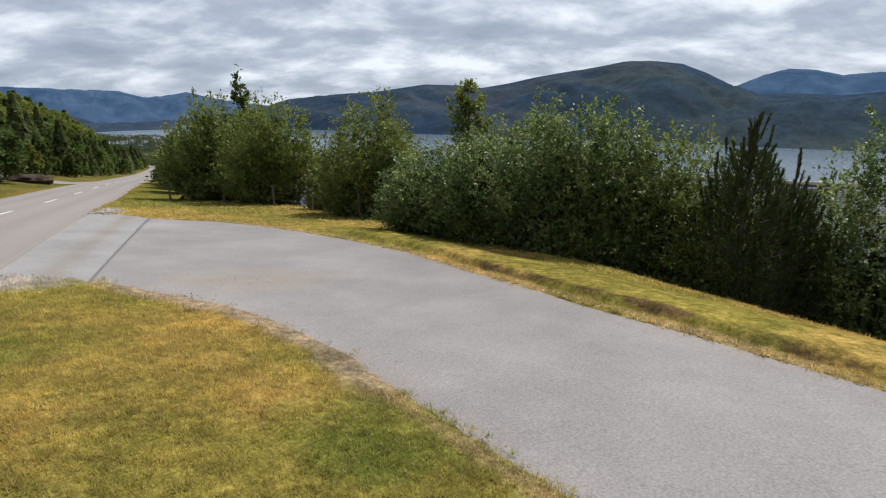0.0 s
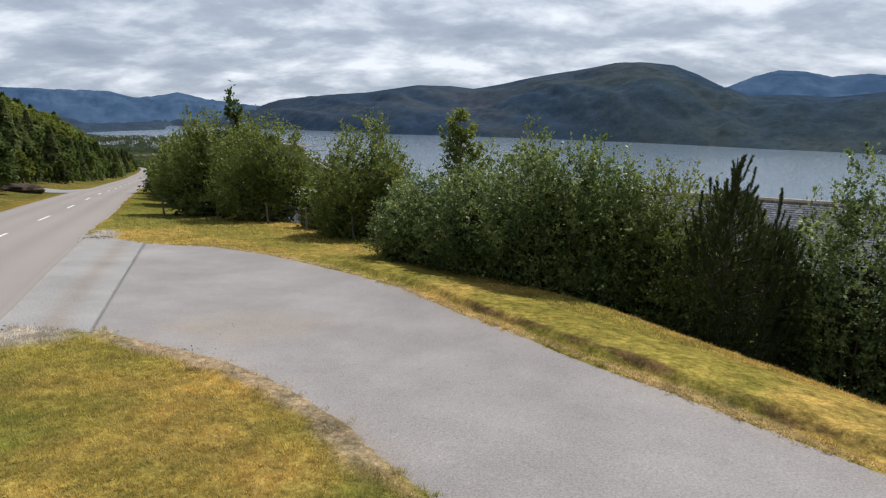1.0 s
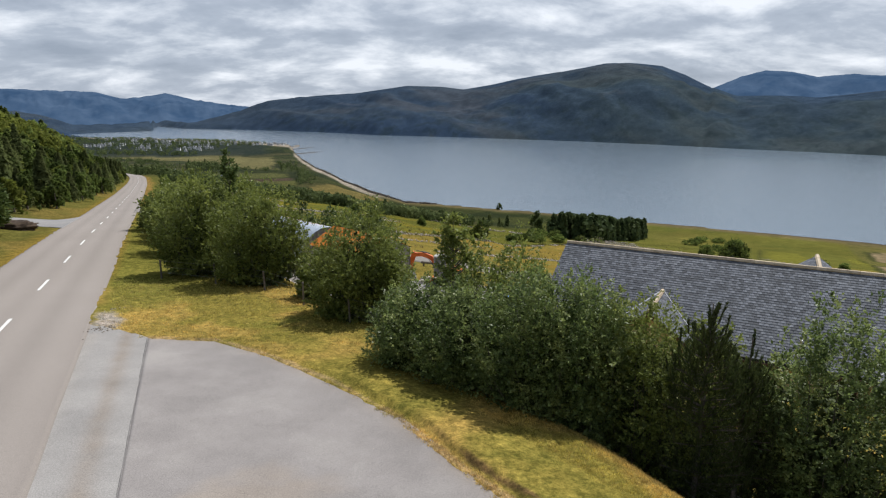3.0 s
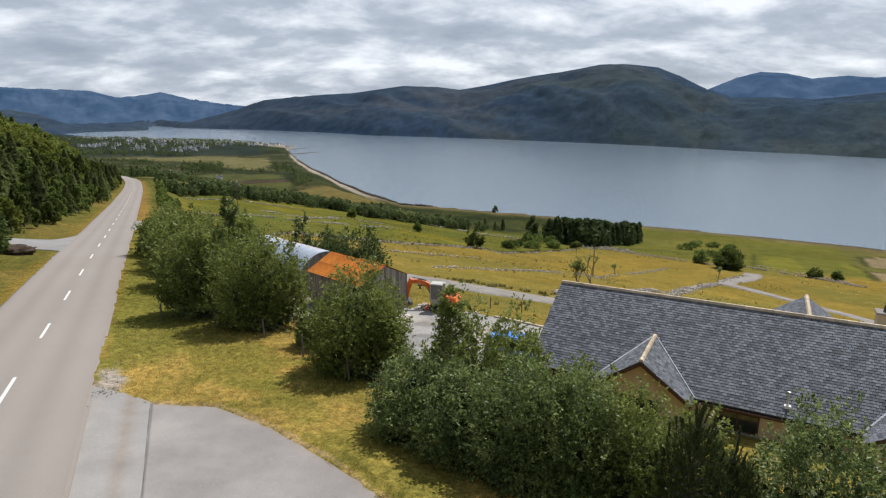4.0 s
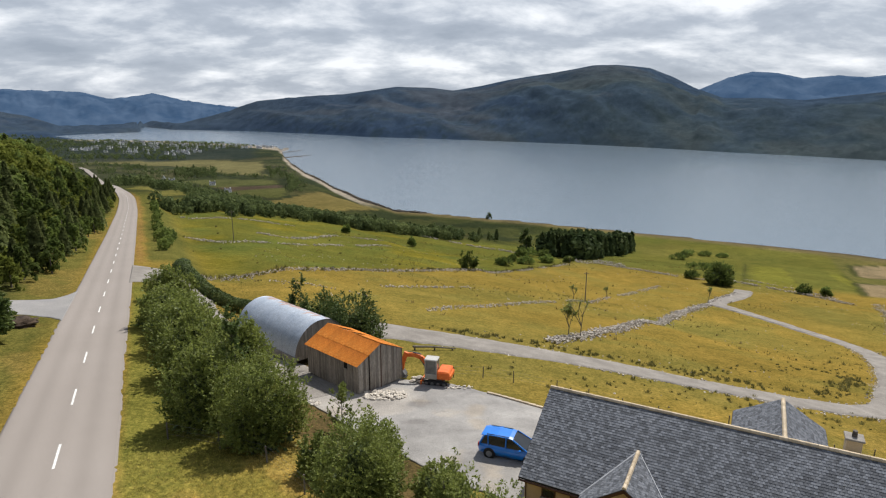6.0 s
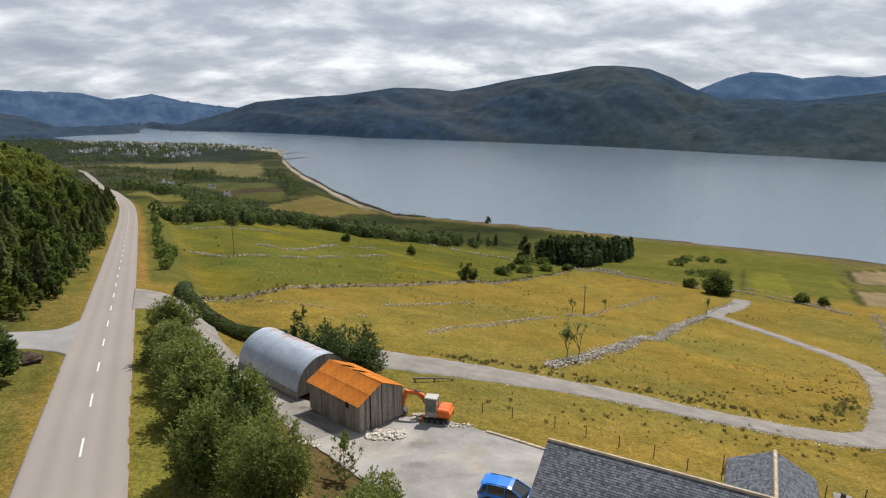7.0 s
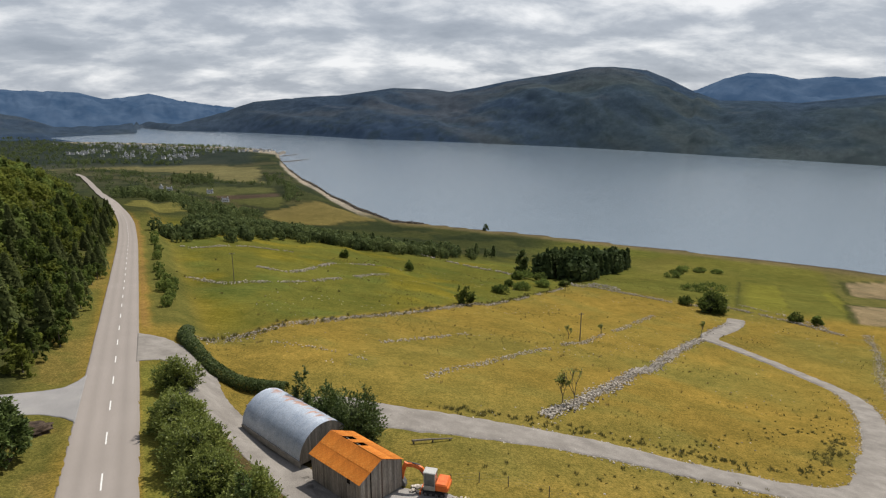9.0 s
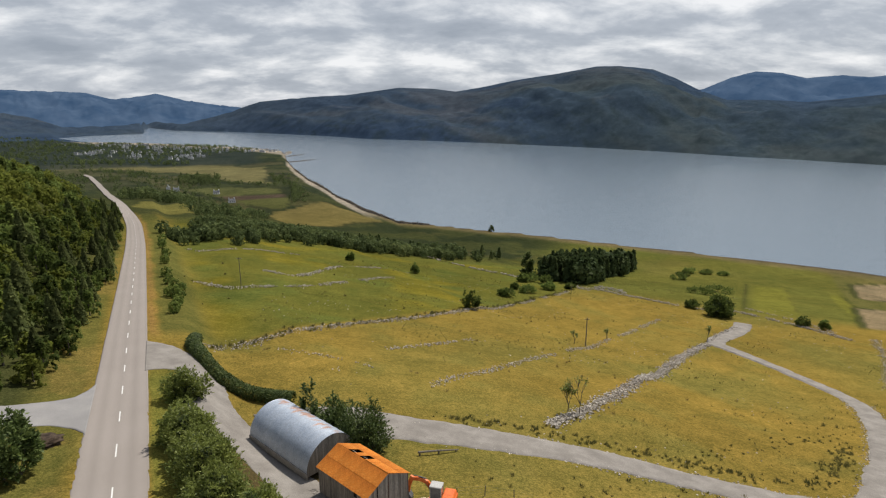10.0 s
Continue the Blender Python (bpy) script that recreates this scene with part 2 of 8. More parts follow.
def tube(bm, a, b, r0, r1, sides=6, caps=True):
    a, b = Vector(a), Vector(b)
    q = (b - a).to_track_quat("Z", "Y")
    rings = []
    for p, r in ((a, r0), (b, r1)):
        rings.append([bm.verts.new(p + q @ Vector((r * math.cos(2 * math.pi * i / sides), r * math.sin(2 * math.pi * i / sides), 0))) for i in range(sides)])
    for i in range(sides):
        bm.faces.new((rings[0][i], rings[0][(i + 1) % sides], rings[1][(i + 1) % sides], rings[1][i]))
    if caps:
        bm.faces.new(rings[0][::-1]); bm.faces.new(rings[1])


# ---- the lie of the land ----
WATER_Z = -80.6
def table(xs, zs, lo, hi, step, blur):
    u = np.arange(lo, hi + step, step)
    v = np.interp(u, xs, zs)
    k = np.exp(-0.5 * (np.arange(-4 * blur, 4 * blur + step, step) / blur) ** 2)
    pad = len(k) // 2
    w = np.convolve(np.pad(v, pad, mode="reflect", reflect_type="odd"), k / k.sum(), "valid")
    return u, w[:len(u)]


ROAD_U, ROAD_Z = table([-400, -60, -27, -14, 0, 27, 44.8, 120, 200, 300, 420, 700, 1200, 4000],
                       [8, 2.0, 0.5, -0.42, -1.7, -3.8, -5.5, -12.0, -18, -25, -36, -62, -74, -60], -500, 4000, 1.0, 6.0)
BANK_U, BANK_Z = table([-400, -120, -60, -40, -30, -12, -5, 0, 3, 7, 11, 13.7, 14.6, 16, 19, 23, 33, 60.8, 99, 108, 154, 213, 300, 600],
                       [24, 22, 17, 12, 8, 1.4, 0.1, 0, 0, -0.33, -0.5, -0.75, -1.3, -2.8, -4.4, -4.9, -5.4, -11.7, -20.3, -23.5, -31.5, -38.5, -46, -60], -400, 900, 0.1, 0.45)
OX, OY = -19.2, 28.4


def step(a, b, x):
    t = np.clip((np.asarray(x, dtype=float) - a) / (b - a), 0, 1)
    return t * t * (3 - 2 * t)


def road_frame(x, y):
    """Along the road and to its right."""
    return -0.411 * (x - OX) + 0.911 * (y - OY), 0.911 * (x - OX) + 0.411 * (y - OY)


def road_bend(s):
    """The far road swings left and back again."""
    return np.interp(s, [0, 200, 262, 315, 404, 521, 682, 745, 868, 989, 1110], [0, 0, -1.4, -4.4, -10.4, -19.6, -32, -39.2, -54.6, -70.3, -112])


def land(x, y):
    """Height of the near hillside."""
    s, d = road_frame(x, y)
    shift = np.clip((s + 25) * 0.1, 0, 4.5) * np.clip((d - 3) / 6, 0, 1)
    bank = np.interp(d + shift, BANK_U, BANK_Z)
    bank = np.where(d < 0, bank * (1 + 0.6 * step(130, 240, s) * step(18, 40, -d)) * (1 - step(320, 580, s)), bank)
    z = np.interp(s, ROAD_U, ROAD_Z) + bank
    z = z + 0.2 * np.exp(-((x + 3.2) ** 2 + (y - 3.4) ** 2) / 5.0)
    return z


def lattice(ix, iy, seed):
    h = (ix.astype(np.int64) * 374761393 + iy.astype(np.int64) * 668265263 + seed * 1442695041) & 0x7FFFFFFF
    h = ((h ^ (h >> 13)) * 1274126177) & 0x7FFFFFFF
    return ((h ^ (h >> 16)) & 0xFFFF) / 65535.0


def value_noise(x, y, size, seed=0, octaves=4, gain=0.5):
    """Smooth noise between about -1 and 1."""
    total, amp, norm = 0.0, 1.0, 0.0
    for o in range(octaves):
        u, v = np.asarray(x) / size * 2 ** o, np.asarray(y) / size * 2 ** o
        iu, iv = np.floor(u), np.floor(v)
        fu, fv = u - iu, v - iv
        fu, fv = fu * fu * (3 - 2 * fu), fv * fv * (3 - 2 * fv)
        a, b = lattice(iu, iv, seed + o), lattice(iu + 1, iv, seed + o)
        c, d = lattice(iu, iv + 1, seed + o), lattice(iu + 1, iv + 1, seed + o)
        total = total + amp * ((a * (1 - fu) + b * fu) * (1 - fv) + (c * (1 - fu) + d * fu) * fv * 1.0 - 0.5) * 2
        norm += amp
        amp *= gain
    return total / norm


# Azimuth (degrees, to the right of ahead) and reach of the near shore, the far shore, and the skyline's slope.
SHORE_A = [-180, -60, -31.2, -30.2, -28.5, -24, -20, -15, -12.6, -12.3, -11.6, -10.5, -7.9, -5.3, -2, 7.2, 20, 29.7, 40.7, 62, 90, 180]
SHORE_R = [4950, 4950, 4950, 2650, 2320, 2150, 1950, 1750, 1600, 1286, 1090, 940, 749, 642, 569, 525, 489, 479, 476, 560, 900, 4950]
FAR_A = [-180, -60, -30, -24.2, -23.8, -21.5, -17.1, -12.3, -4.5, 3.6, 9.7, 19.4, 28.8, 39.4, 60, 95, 180]
FAR_R = [2700, 2700, 2700, 3000, 3900, 3275, 3018, 2680, 2180, 1980, 1840, 1670, 1512, 1426, 1400, 2400, 4900]
SKY_A = [-60, -33.5, -31.4, -30, -28.1, -24.2, -23.6, -22.4, -19.4, -17, -15.5, -14.3, -12.1, -7, -1.7, 1.4, 3.6, 6.2, 8.8, 13.9, 16.4, 18.4, 21.3, 23.2, 25.1, 27.4, 29.6, 33.3, 38.7, 60, 95]
SKY_T = [0.03, -0.0096, -0.0174, -0.0277, -0.0338, -0.0377, -0.040, -0.0332, -0.0195, -0.0069, 0.0034, 0.0103, 0.0139, 0.0195, 0.0322, 0.0305, 0.026,
         0.0331, 0.0418, 0.0552, 0.0623, 0.0626, 0.0567, 0.0436, 0.0266, 0.0114, 0.0112, 0.0077, 0.0174, 0.03, 0.0]
EYE_TOP = 28.6


def height(x, y):
    """Height of the whole sheet: hillside, sea bed and the hills beyond."""
    x, y = np.asarray(x, dtype=float), np.asarray(y, dtype=float)
    r, az = np.hypot(x, y), np.degrees(np.arctan2(x, y))
    near = land(x, y)
    rs = np.interp(az, SHORE_A, SHORE_R)
    k = r / rs
    w = step(0.5, 0.93, k)
    flat = WATER_Z + 1.0 + np.clip(1 - k, 0, 1) * np.minimum(rs, 900) * 0.055
    near = np.maximum(near, WATER_Z + 1.5 + 6 * step(0.0, 0.25, 1 - k) + 5 * value_noise(x, y, 160, 8, 3) * step(0.03, 0.25, 1 - k))
    near = near * (1 - w) + np.minimum(flat, np.maximum(near, WATER_Z + 1.0)) * w
    rough = value_noise(x, y, 40, 3) * 0.8 + value_noise(x, y, 9, 5) * 0.12
    s, d = road_frame(x, y)
    near = near + rough * step(22, 60, d) * step(90, 160, r) + rough * step(6, 16, -d)
    far_r = np.interp(az, FAR_A, FAR_R)
    ridge_r = np.minimum(far_r + 1100, 4500)
    ridge_r = np.where(az > 25.5, far_r + 900, ridge_r)
    top = EYE_TOP + np.interp(az, SKY_A, SKY_T) * ridge_r
    u = (r - far_r) / (ridge_r - far_r)
    rise = np.clip(u, 0, 1)
    rise = 1 - (1 - rise) ** 1.6
    arc = np.radians(az) * 2000                                                      # gullies run down the slope, slanting
    spur = 1 - 2 * np.abs(value_noise(arc + 0.55 * (r - far_r), (r - far_r) * 0.45 - 0.2 * arc, 330, 11, 4, 0.55))
    crag = 1 - 2 * np.abs(value_noise(arc - 0.3 * (r - far_r), (r - far_r) * 0.7, 120, 13, 4, 0.6))
    fold = (spur * 30 + crag * 8 + value_noise(x, y, 420, 12, 3) * 40) * np.clip(4 * rise * (1 - rise), 0, 1) + crag * 5 * np.clip(3 * rise, 0, 1) * np.clip(1.2 - rise, 0, 1)
    hill = WATER_Z - 1 + (np.maximum(top, WATER_Z - 2) - WATER_Z) * rise + fold - np.clip(u - 1, 0, 3) * 90
    tide = step(2, 5, -az) * (1 - step(12.4, 13.0, -az))
    bed = WATER_Z + 0.5 * tide - 4.5 * step(1.0 + 0.03 * tide, 1.01 + 0.065 * tide, k + 0.02 * tide * value_noise(x, y, 60, 56, 3))
    z = np.where(k < 1, near, bed)
    z = np.where((r > far_r) & (k > 1), np.maximum(hill, WATER_Z - 4), z)
    return np.where((r > far_r) & (k <= 1) & (np.abs(az) < 62), np.maximum(hill, z), z)


def ground_z(x, y):
    return float(height(np.array([x]), np.array([y]))[0])


def mixed(a, b, w):
    return a * (1 - w[:, None]) + np.array(b) * w[:, None]


def cover(x, y, z):
    """Base colours of what grows on the land, blued with distance for haze."""
    r, az = np.hypot(x, y), np.degrees(np.arctan2(x, y))
    s, d = road_frame(x, y)
    n1, n2, n3 = value_noise(x, y, 30, 21), value_noise(x, y, 5, 22), value_noise(x, y, 1.6, 23, 3)
    c = np.tile(np.array((0.194, 0.140, 0.033)), (len(x), 1))                       # dry pasture
    c = mixed(c, (0.148, 0.128, 0.034), step(-0.3, 0.6, n1))
    c = mixed(c, (0.24, 0.182, 0.052), step(0.1, 0.5, n2) * 0.38 * (1 - step(60, 90, r)))
    c = mixed(c, (0.13, 0.125, 0.035), step(0.15, 0.6, value_noise(x, y, 9, 25, 2)) * 0.45)
    beyond = -144 * (x + 37.5) + 100.5 * (y - 95)                                   # past the first long dyke
    lush = step(0, 400, beyond) * step(0, 12, d - 8)
    c = mixed(c, (0.088, 0.096, 0.021), lush * 0.85)
    c = mixed(c, (0.16, 0.132, 0.018), lush * step(0.0, 0.5, value_noise(x, y, 22, 31)) * 0.7)
    c = mixed(c, (0.085, 0.11, 0.028), lush * step(0.1, 0.6, value_noise(x, y, 14, 37)) * 0.55)
    right = step(0, 25, (y - 205) - 0.45 * (130 - x)) * step(60, 90, x)
    c = mixed(c, (0.088, 0.097, 0.024), right * 0.85)
    c = mixed(c, (0.135, 0.11, 0.036), right * step(0.0, 0.5, value_noise(x, y, 60, 33, 2)) * 0.7)
    u, v = 0.86 * (x - 133) - 0.51 * (y - 224), 0.51 * (x - 133) + 0.86 * (y - 224)      # across and along the mown strips
    c = mixed(c, (0.155, 0.15, 0.028), right * (0.35 + 0.35 * np.sign(np.sin(u * 0.16))) * step(0, 6, u) * (1 - step(44, 47, u)) * (1 - step(105, 112, v)) * 0.8)
    c = mixed(c, (0.055, 0.058, 0.02), right * (1 - step(0.4, 1.3, np.minimum(np.minimum(np.abs(u), np.abs(u - 46)), np.abs(u - 19) + 0.6))) * (1 - step(110, 114, v)) * 0.8)
    c = mixed(c, (0.10, 0.095, 0.035), right * step(46.5, 48, u) * 0.7)
    for plot in ([(233, 290), (262, 333), (300, 338), (250, 280)], [(163, 198), (203, 254), (228, 250), (176, 190)]):
        c = np.where(inside(x, y, plot)[:, None], np.array((0.21, 0.165, 0.10)) * (1 + 0.2 * value_noise(x, y, 12, 39))[:, None], c)
        c = mixed(c, (0.04, 0.048, 0.018), (1 - step(1.0, 2.4, edge_gap(x, y, plot + plot[:1]))) * 0.85)
    c = mixed(c, (0.27, 0.20, 0.12), (1 - step(4, 12, np.hypot((x - 52) / 1.6, y - 402) + 4 * value_noise(x, y, 8, 38))) * 0.8)
    # the mown bank beside the drive
    lawn = (1 - step(24, 40, r)) * 1.0
    c = mixed(c, (0.205, 0.172, 0.040), lawn)
    c = mixed(c, (0.30, 0.21, 0.06), lawn * step(0.0, 0.4, value_noise(x, y, 2.8, 41) + 0.32 * (1 - step(1.5, 4.0, np.hypot(x + 3.5, (y - 5.2) * 1.3))) + 0.12) * 0.85)
    c = mixed(c, (0.085, 0.125, 0.02), lawn * step(0.12, 0.4, 0.35 * value_noise(x, y, 1.3, 43) + 0.2 * value_noise(x + 0.7 * y, y - 0.6 * x, 3.1, 42) + 0.45 * (1 - step(0.3, 1.5, np.hypot(x + 0.25, y - 3.9)))) * 0.6)
    c = mixed(c, (0.135, 0.14, 0.03), lawn * step(2.8, 3.4, d) * (1 - step(5.0, 6.5, d + 0.8 * value_noise(x, y, 1.5, 44))) * step(-9, -6, s) * 0.75)
    c = mixed(c, (0.125, 0.135, 0.03), step(24, 36, r) * step(2.8, 3.4, d) * (1 - step(7.0, 9.0, d)) * (1 - step(45, 60, s)) * 0.7)
    bd = d - road_bend(s)
    verge = step(66, 76, s) * (1 - step(330, 420, s))
    c = mixed(c, (0.082, 0.088, 0.026), verge * step(4.2, 5.4, bd + 0.8 * value_noise(x, y, 4, 36, 2)) * (1 - step(11, 15, bd)) * 0.85)
    c = mixed(c, (0.205, 0.125, 0.045), verge * step(2.8, 3.2, bd) * (1 - step(3.6, 5.0, bd + 0.8 * value_noise(x, y, 4, 36, 2))) * 0.75)
    gap = edge_gap(x, y, RIGHT_EDGE)
    gapl = edge_gap(x, y, LEFT_EDGE)
    wob = value_noise(x, y, 0.7, 45)
    near_gap = np.minimum(gap, gapl)
    c = mixed(c, (0.30, 0.22, 0.12), (1 - step(0.02, 0.16, near_gap + 0.12 * wob)) * 0.75)
    c = mixed(c, (0.27, 0.205, 0.14), (1 - step(0.16, 0.34, gapl + 0.22 * wob)) * (1 - step(9, 10, r)) * step(4.0, 5.2, r) * 0.85)             # straw and grit at the tarmac's edge
    c = mixed(c, (0.12, 0.075, 0.038), 0.9 * (1 - step(0.03, 0.13, np.abs(gap - 0.30 - 0.12 * value_noise(x, y, 1.7, 47)) + 0.1 * wob + 0.1 * step(0.0, 0.4, value_noise(x, y, 1.1, 48)))) * (1 - step(-25, -22, s)) * (d < 14) * step(8, 9, d))   # the raw cut of the bank
    c = mixed(c, (0.30, 0.27, 0.235), (1 - step(0.5, 1.1, np.hypot((x + 6.6) / 1.3, y - 8.5) + 0.4 * wob)))                  # gravel washed at the corner
    c = mixed(c, (0.30, 0.27, 0.235), (1 - step(0.2, 0.6, np.hypot(0.91 * (x + 12.1) + 0.41 * (y - 20.9), (-0.41 * (x + 11.9) + 0.91 * (y - 20.9)) / 3.2) + 0.5 * wob)))
    mott = 1 + 0.22 * value_noise(x, y, 0.3, 46, 3) * (1 - step(14, 26, r)) + 0.14 * value_noise(x, y, 0.9, 49, 3) * (1 - step(40, 80, r)) 
    c = c * mott[:, None]
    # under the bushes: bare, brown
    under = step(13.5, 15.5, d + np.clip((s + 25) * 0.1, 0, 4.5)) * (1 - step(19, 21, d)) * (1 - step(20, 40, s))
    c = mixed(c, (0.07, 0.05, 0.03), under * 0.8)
    # left of the road: rough verge, then wood floor
    c = mixed(c, (0.105, 0.102, 0.028), step(3, 5, -d) * 0.9)
    c = mixed(c, (0.19, 0.135, 0.042), step(3, 4, -d) * step(0.0, 0.3, value_noise(x, y, 5, 35, 3)) * 0.5)
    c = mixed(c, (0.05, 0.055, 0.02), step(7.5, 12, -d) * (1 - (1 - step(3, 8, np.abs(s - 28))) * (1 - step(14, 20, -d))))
    # the farther slopes: scrub, then fields with crisp edges
    far = step(300, 400, r) * (1 - step(30, 48, np.abs(az + 14)) * 0.5) * (1 - step(8, 18, az))
    wx, wy = x + 10 * value_noise(x, y, 60, 51, 3), y + 10 * value_noise(x, y, 60, 52, 3)
    c = mixed(c, (0.040, 0.047, 0.020), far * 0.95)
    c = mixed(c, (0.062, 0.060, 0.026), far * step(0.0, 0.2, value_noise(x, y, 90, 54, 4)) * 0.9)
    c = mixed(c, (0.026, 0.034, 0.017), far * step(0.1, 0.22, value_noise(x, y, 34, 59, 4)) * 0.9)
    for poly, tint in FAR_FIELDS:
        f = inside(wx, wy, poly) & (r > 300)
        v = 1 + 0.25 * value_noise(x, y, 70, 53, 3)
        c = np.where(f[:, None], np.array(tint) * v[:, None], c)
        c = mixed(c, (0.026, 0.032, 0.016), (1 - step(2.0, 4.5, edge_gap(wx, wy, poly + poly[:1]) / (1 + r / 900))) * (r > 300) * step(-0.25, 0.05, value_noise(x, y, 40, 60, 2)) * 0.9)
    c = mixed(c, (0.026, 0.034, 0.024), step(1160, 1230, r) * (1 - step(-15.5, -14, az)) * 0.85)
    # distance haze painted in: the cover's blue rises past 450 m
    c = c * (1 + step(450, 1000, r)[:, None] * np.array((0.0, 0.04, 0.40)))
    rs = np.interp(az, SHORE_A, SHORE_R)
    k = r / rs
    edge = (1 - k) * np.minimum(rs, 1000)
    c = mixed(c, (0.12, 0.10, 0.05), 1 - step(12, 30, edge))
    c = mixed(c, (0.27, 0.24, 0.20), (1 - step(22 + 20 * step(700, 1100, r), 34 + 40 * step(700, 1100, r), (edge + 8 * value_noise(x, y, 40, 57)) * 0.6)) * step(1.5, 5, -az) * step(560, 660, r))
    c = mixed(c, (0.06, 0.05, 0.042), (1 - step(4, 9, edge + 4 * value_noise(x, y, 20, 55))))
    shelf = (k > 1) & (k < 1.12) & (az < -2) & (az > -13.2)
    c = np.where(shelf[:, None], np.array((0.05, 0.042, 0.032)) * (1 + 0.4 * value_noise(x, y, 12, 58))[:, None], c)
    # hills across the water: heather, bracken and rock, blued in colour for haze
    over = (((k > 1) & ~shelf) | ((r > 2250) & (az < -28))).astype(float)
    arc = np.radians(az) * 2000
    down = r - np.interp(az, FAR_A, FAR_R)
    h1 = value_noise(arc + 0.55 * down, down * 0.8, 260, 61, 5, 0.6)                   # moor and bracken, drawn down the slopes
    h2 = value_noise(arc * 0.45 - 0.2 * down, down, 70, 62, 5, 0.65)                    # ledges of rock
    h3 = value_noise(arc, down, 24, 64, 3, 0.7)
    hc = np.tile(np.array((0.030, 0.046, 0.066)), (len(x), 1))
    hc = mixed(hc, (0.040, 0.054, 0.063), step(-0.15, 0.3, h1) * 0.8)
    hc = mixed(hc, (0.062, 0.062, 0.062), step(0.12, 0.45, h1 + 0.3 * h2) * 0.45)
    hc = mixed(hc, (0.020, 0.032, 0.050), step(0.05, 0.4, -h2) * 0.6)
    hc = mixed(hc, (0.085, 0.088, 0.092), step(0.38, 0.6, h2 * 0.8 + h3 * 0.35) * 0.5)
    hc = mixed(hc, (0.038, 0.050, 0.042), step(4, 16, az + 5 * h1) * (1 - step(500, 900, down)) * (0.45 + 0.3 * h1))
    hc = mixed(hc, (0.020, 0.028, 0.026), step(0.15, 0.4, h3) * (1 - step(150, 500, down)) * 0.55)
    # blue lift and far blue mix paint the haze into the hill colours
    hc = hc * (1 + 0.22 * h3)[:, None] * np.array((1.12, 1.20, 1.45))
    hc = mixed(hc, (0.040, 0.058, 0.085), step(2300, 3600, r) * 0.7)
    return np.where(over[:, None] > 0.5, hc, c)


LEFT_EDGE = [(-5.45, 8.5), (-4.6, 8.05), (-3.5, 7.55), (-2.45, 6.85), (-1.75, 6.2), (-1.05, 5.35), (-0.43, 4.4), (0.04, 3.77), (0.63, 3.05), (1.8, 0.6), (3.0, -3.0), (4.0, -7.0)]
RIGHT_EDGE = [(-9.7, 18.95), (-7.3, 18.85), (-4.9, 17.0), (-2.65, 14.75), (-0.8, 12.5), (0.55, 10.2), (1.42, 8.95), (2.1, 7.85), (2.65, 7.12), (3.12, 6.5), (3.74, 5.6), (4.25, 4.9), (6.5, 2.3), (9.0, -1.6), (10.6, -6.0)]


# Fields of the low land before the village: outline in plan and colour.
FAR_FIELDS = [
    ([(-702, 1130), (-575, 1151), (-437, 1137), (-273, 1082), (-201, 814), (-281, 865), (-367, 950), (-510, 1018), (-616, 1013)], (0.120, 0.108, 0.040)),
    ([(-325, 798), (-174, 779), (-134, 652), (-147, 590), (-198, 659), (-279, 746)], (0.072, 0.076, 0.026)),
    ([(-240, 706), (-158, 724), (-150, 690), (-213, 664)], (0.070, 0.052, 0.034)),
    ([(-216, 457), (-205, 551), (-143, 400), (-156, 372), (-177, 374)], (0.105, 0.100, 0.032)),
    ([(-146, 582), (-98, 655), (-34, 566), (-97, 457), (-122, 485)], (0.125, 0.104, 0.038)),
    ([(-700, 980), (-560, 1000), (-420, 930), (-430, 880), (-640, 900)], (0.060, 0.060, 0.026)),
    ([(-560, 860), (-440, 850), (-340, 770), (-380, 700), (-520, 780)], (0.048, 0.052, 0.024)),
]


def inside(x, y, poly):
    hit = np.zeros(len(x), dtype=bool)
    for (x0, y0), (x1, y1) in zip(poly, poly[1:] + poly[:1]):
        if y0 != y1:
            hit ^= ((y0 > y) != (y1 > y)) & (x < (x1 - x0) * (y - y0) / (y1 - y0) + x0)
    return hit


def edge_gap(x, y, line):
    """Distance to a broken line."""
    best = np.full(len(x), 1e9)
    for (x0, y0), (x1, y1) in zip(line, line[1:]):
        l2 = (x1 - x0) ** 2 + (y1 - y0) ** 2
        t = np.clip(((x - x0) * (x1 - x0) + (y - y0) * (y1 - y0)) / l2, 0, 1)
        best = np.minimum(best, np.hypot(x - x0 - t * (x1 - x0), y - y0 - t * (y1 - y0)))
    return best


def paved(x, y, margin=0.0):
    s, d = road_frame(x, y)
    hit = ((d < 2.9) & (d > -3.2))
    drive = inside(x, y, LEFT_EDGE + RIGHT_EDGE[::-1])
    if margin:
        drive &= np.minimum(edge_gap(x, y, LEFT_EDGE), edge_gap(x, y, RIGHT_EDGE)) > margin
    return hit | drive | inside(x, y, [on_road(-22.6, 2.5), (-5.4, 8.45), (-7.9, 14.6), (-9.65, 18.95), on_road(-9.0, 2.5)])


def on_road(s, d):
    return (OX - 0.411 * s + 0.911 * d, OY + 0.911 * s + 0.411 * d)


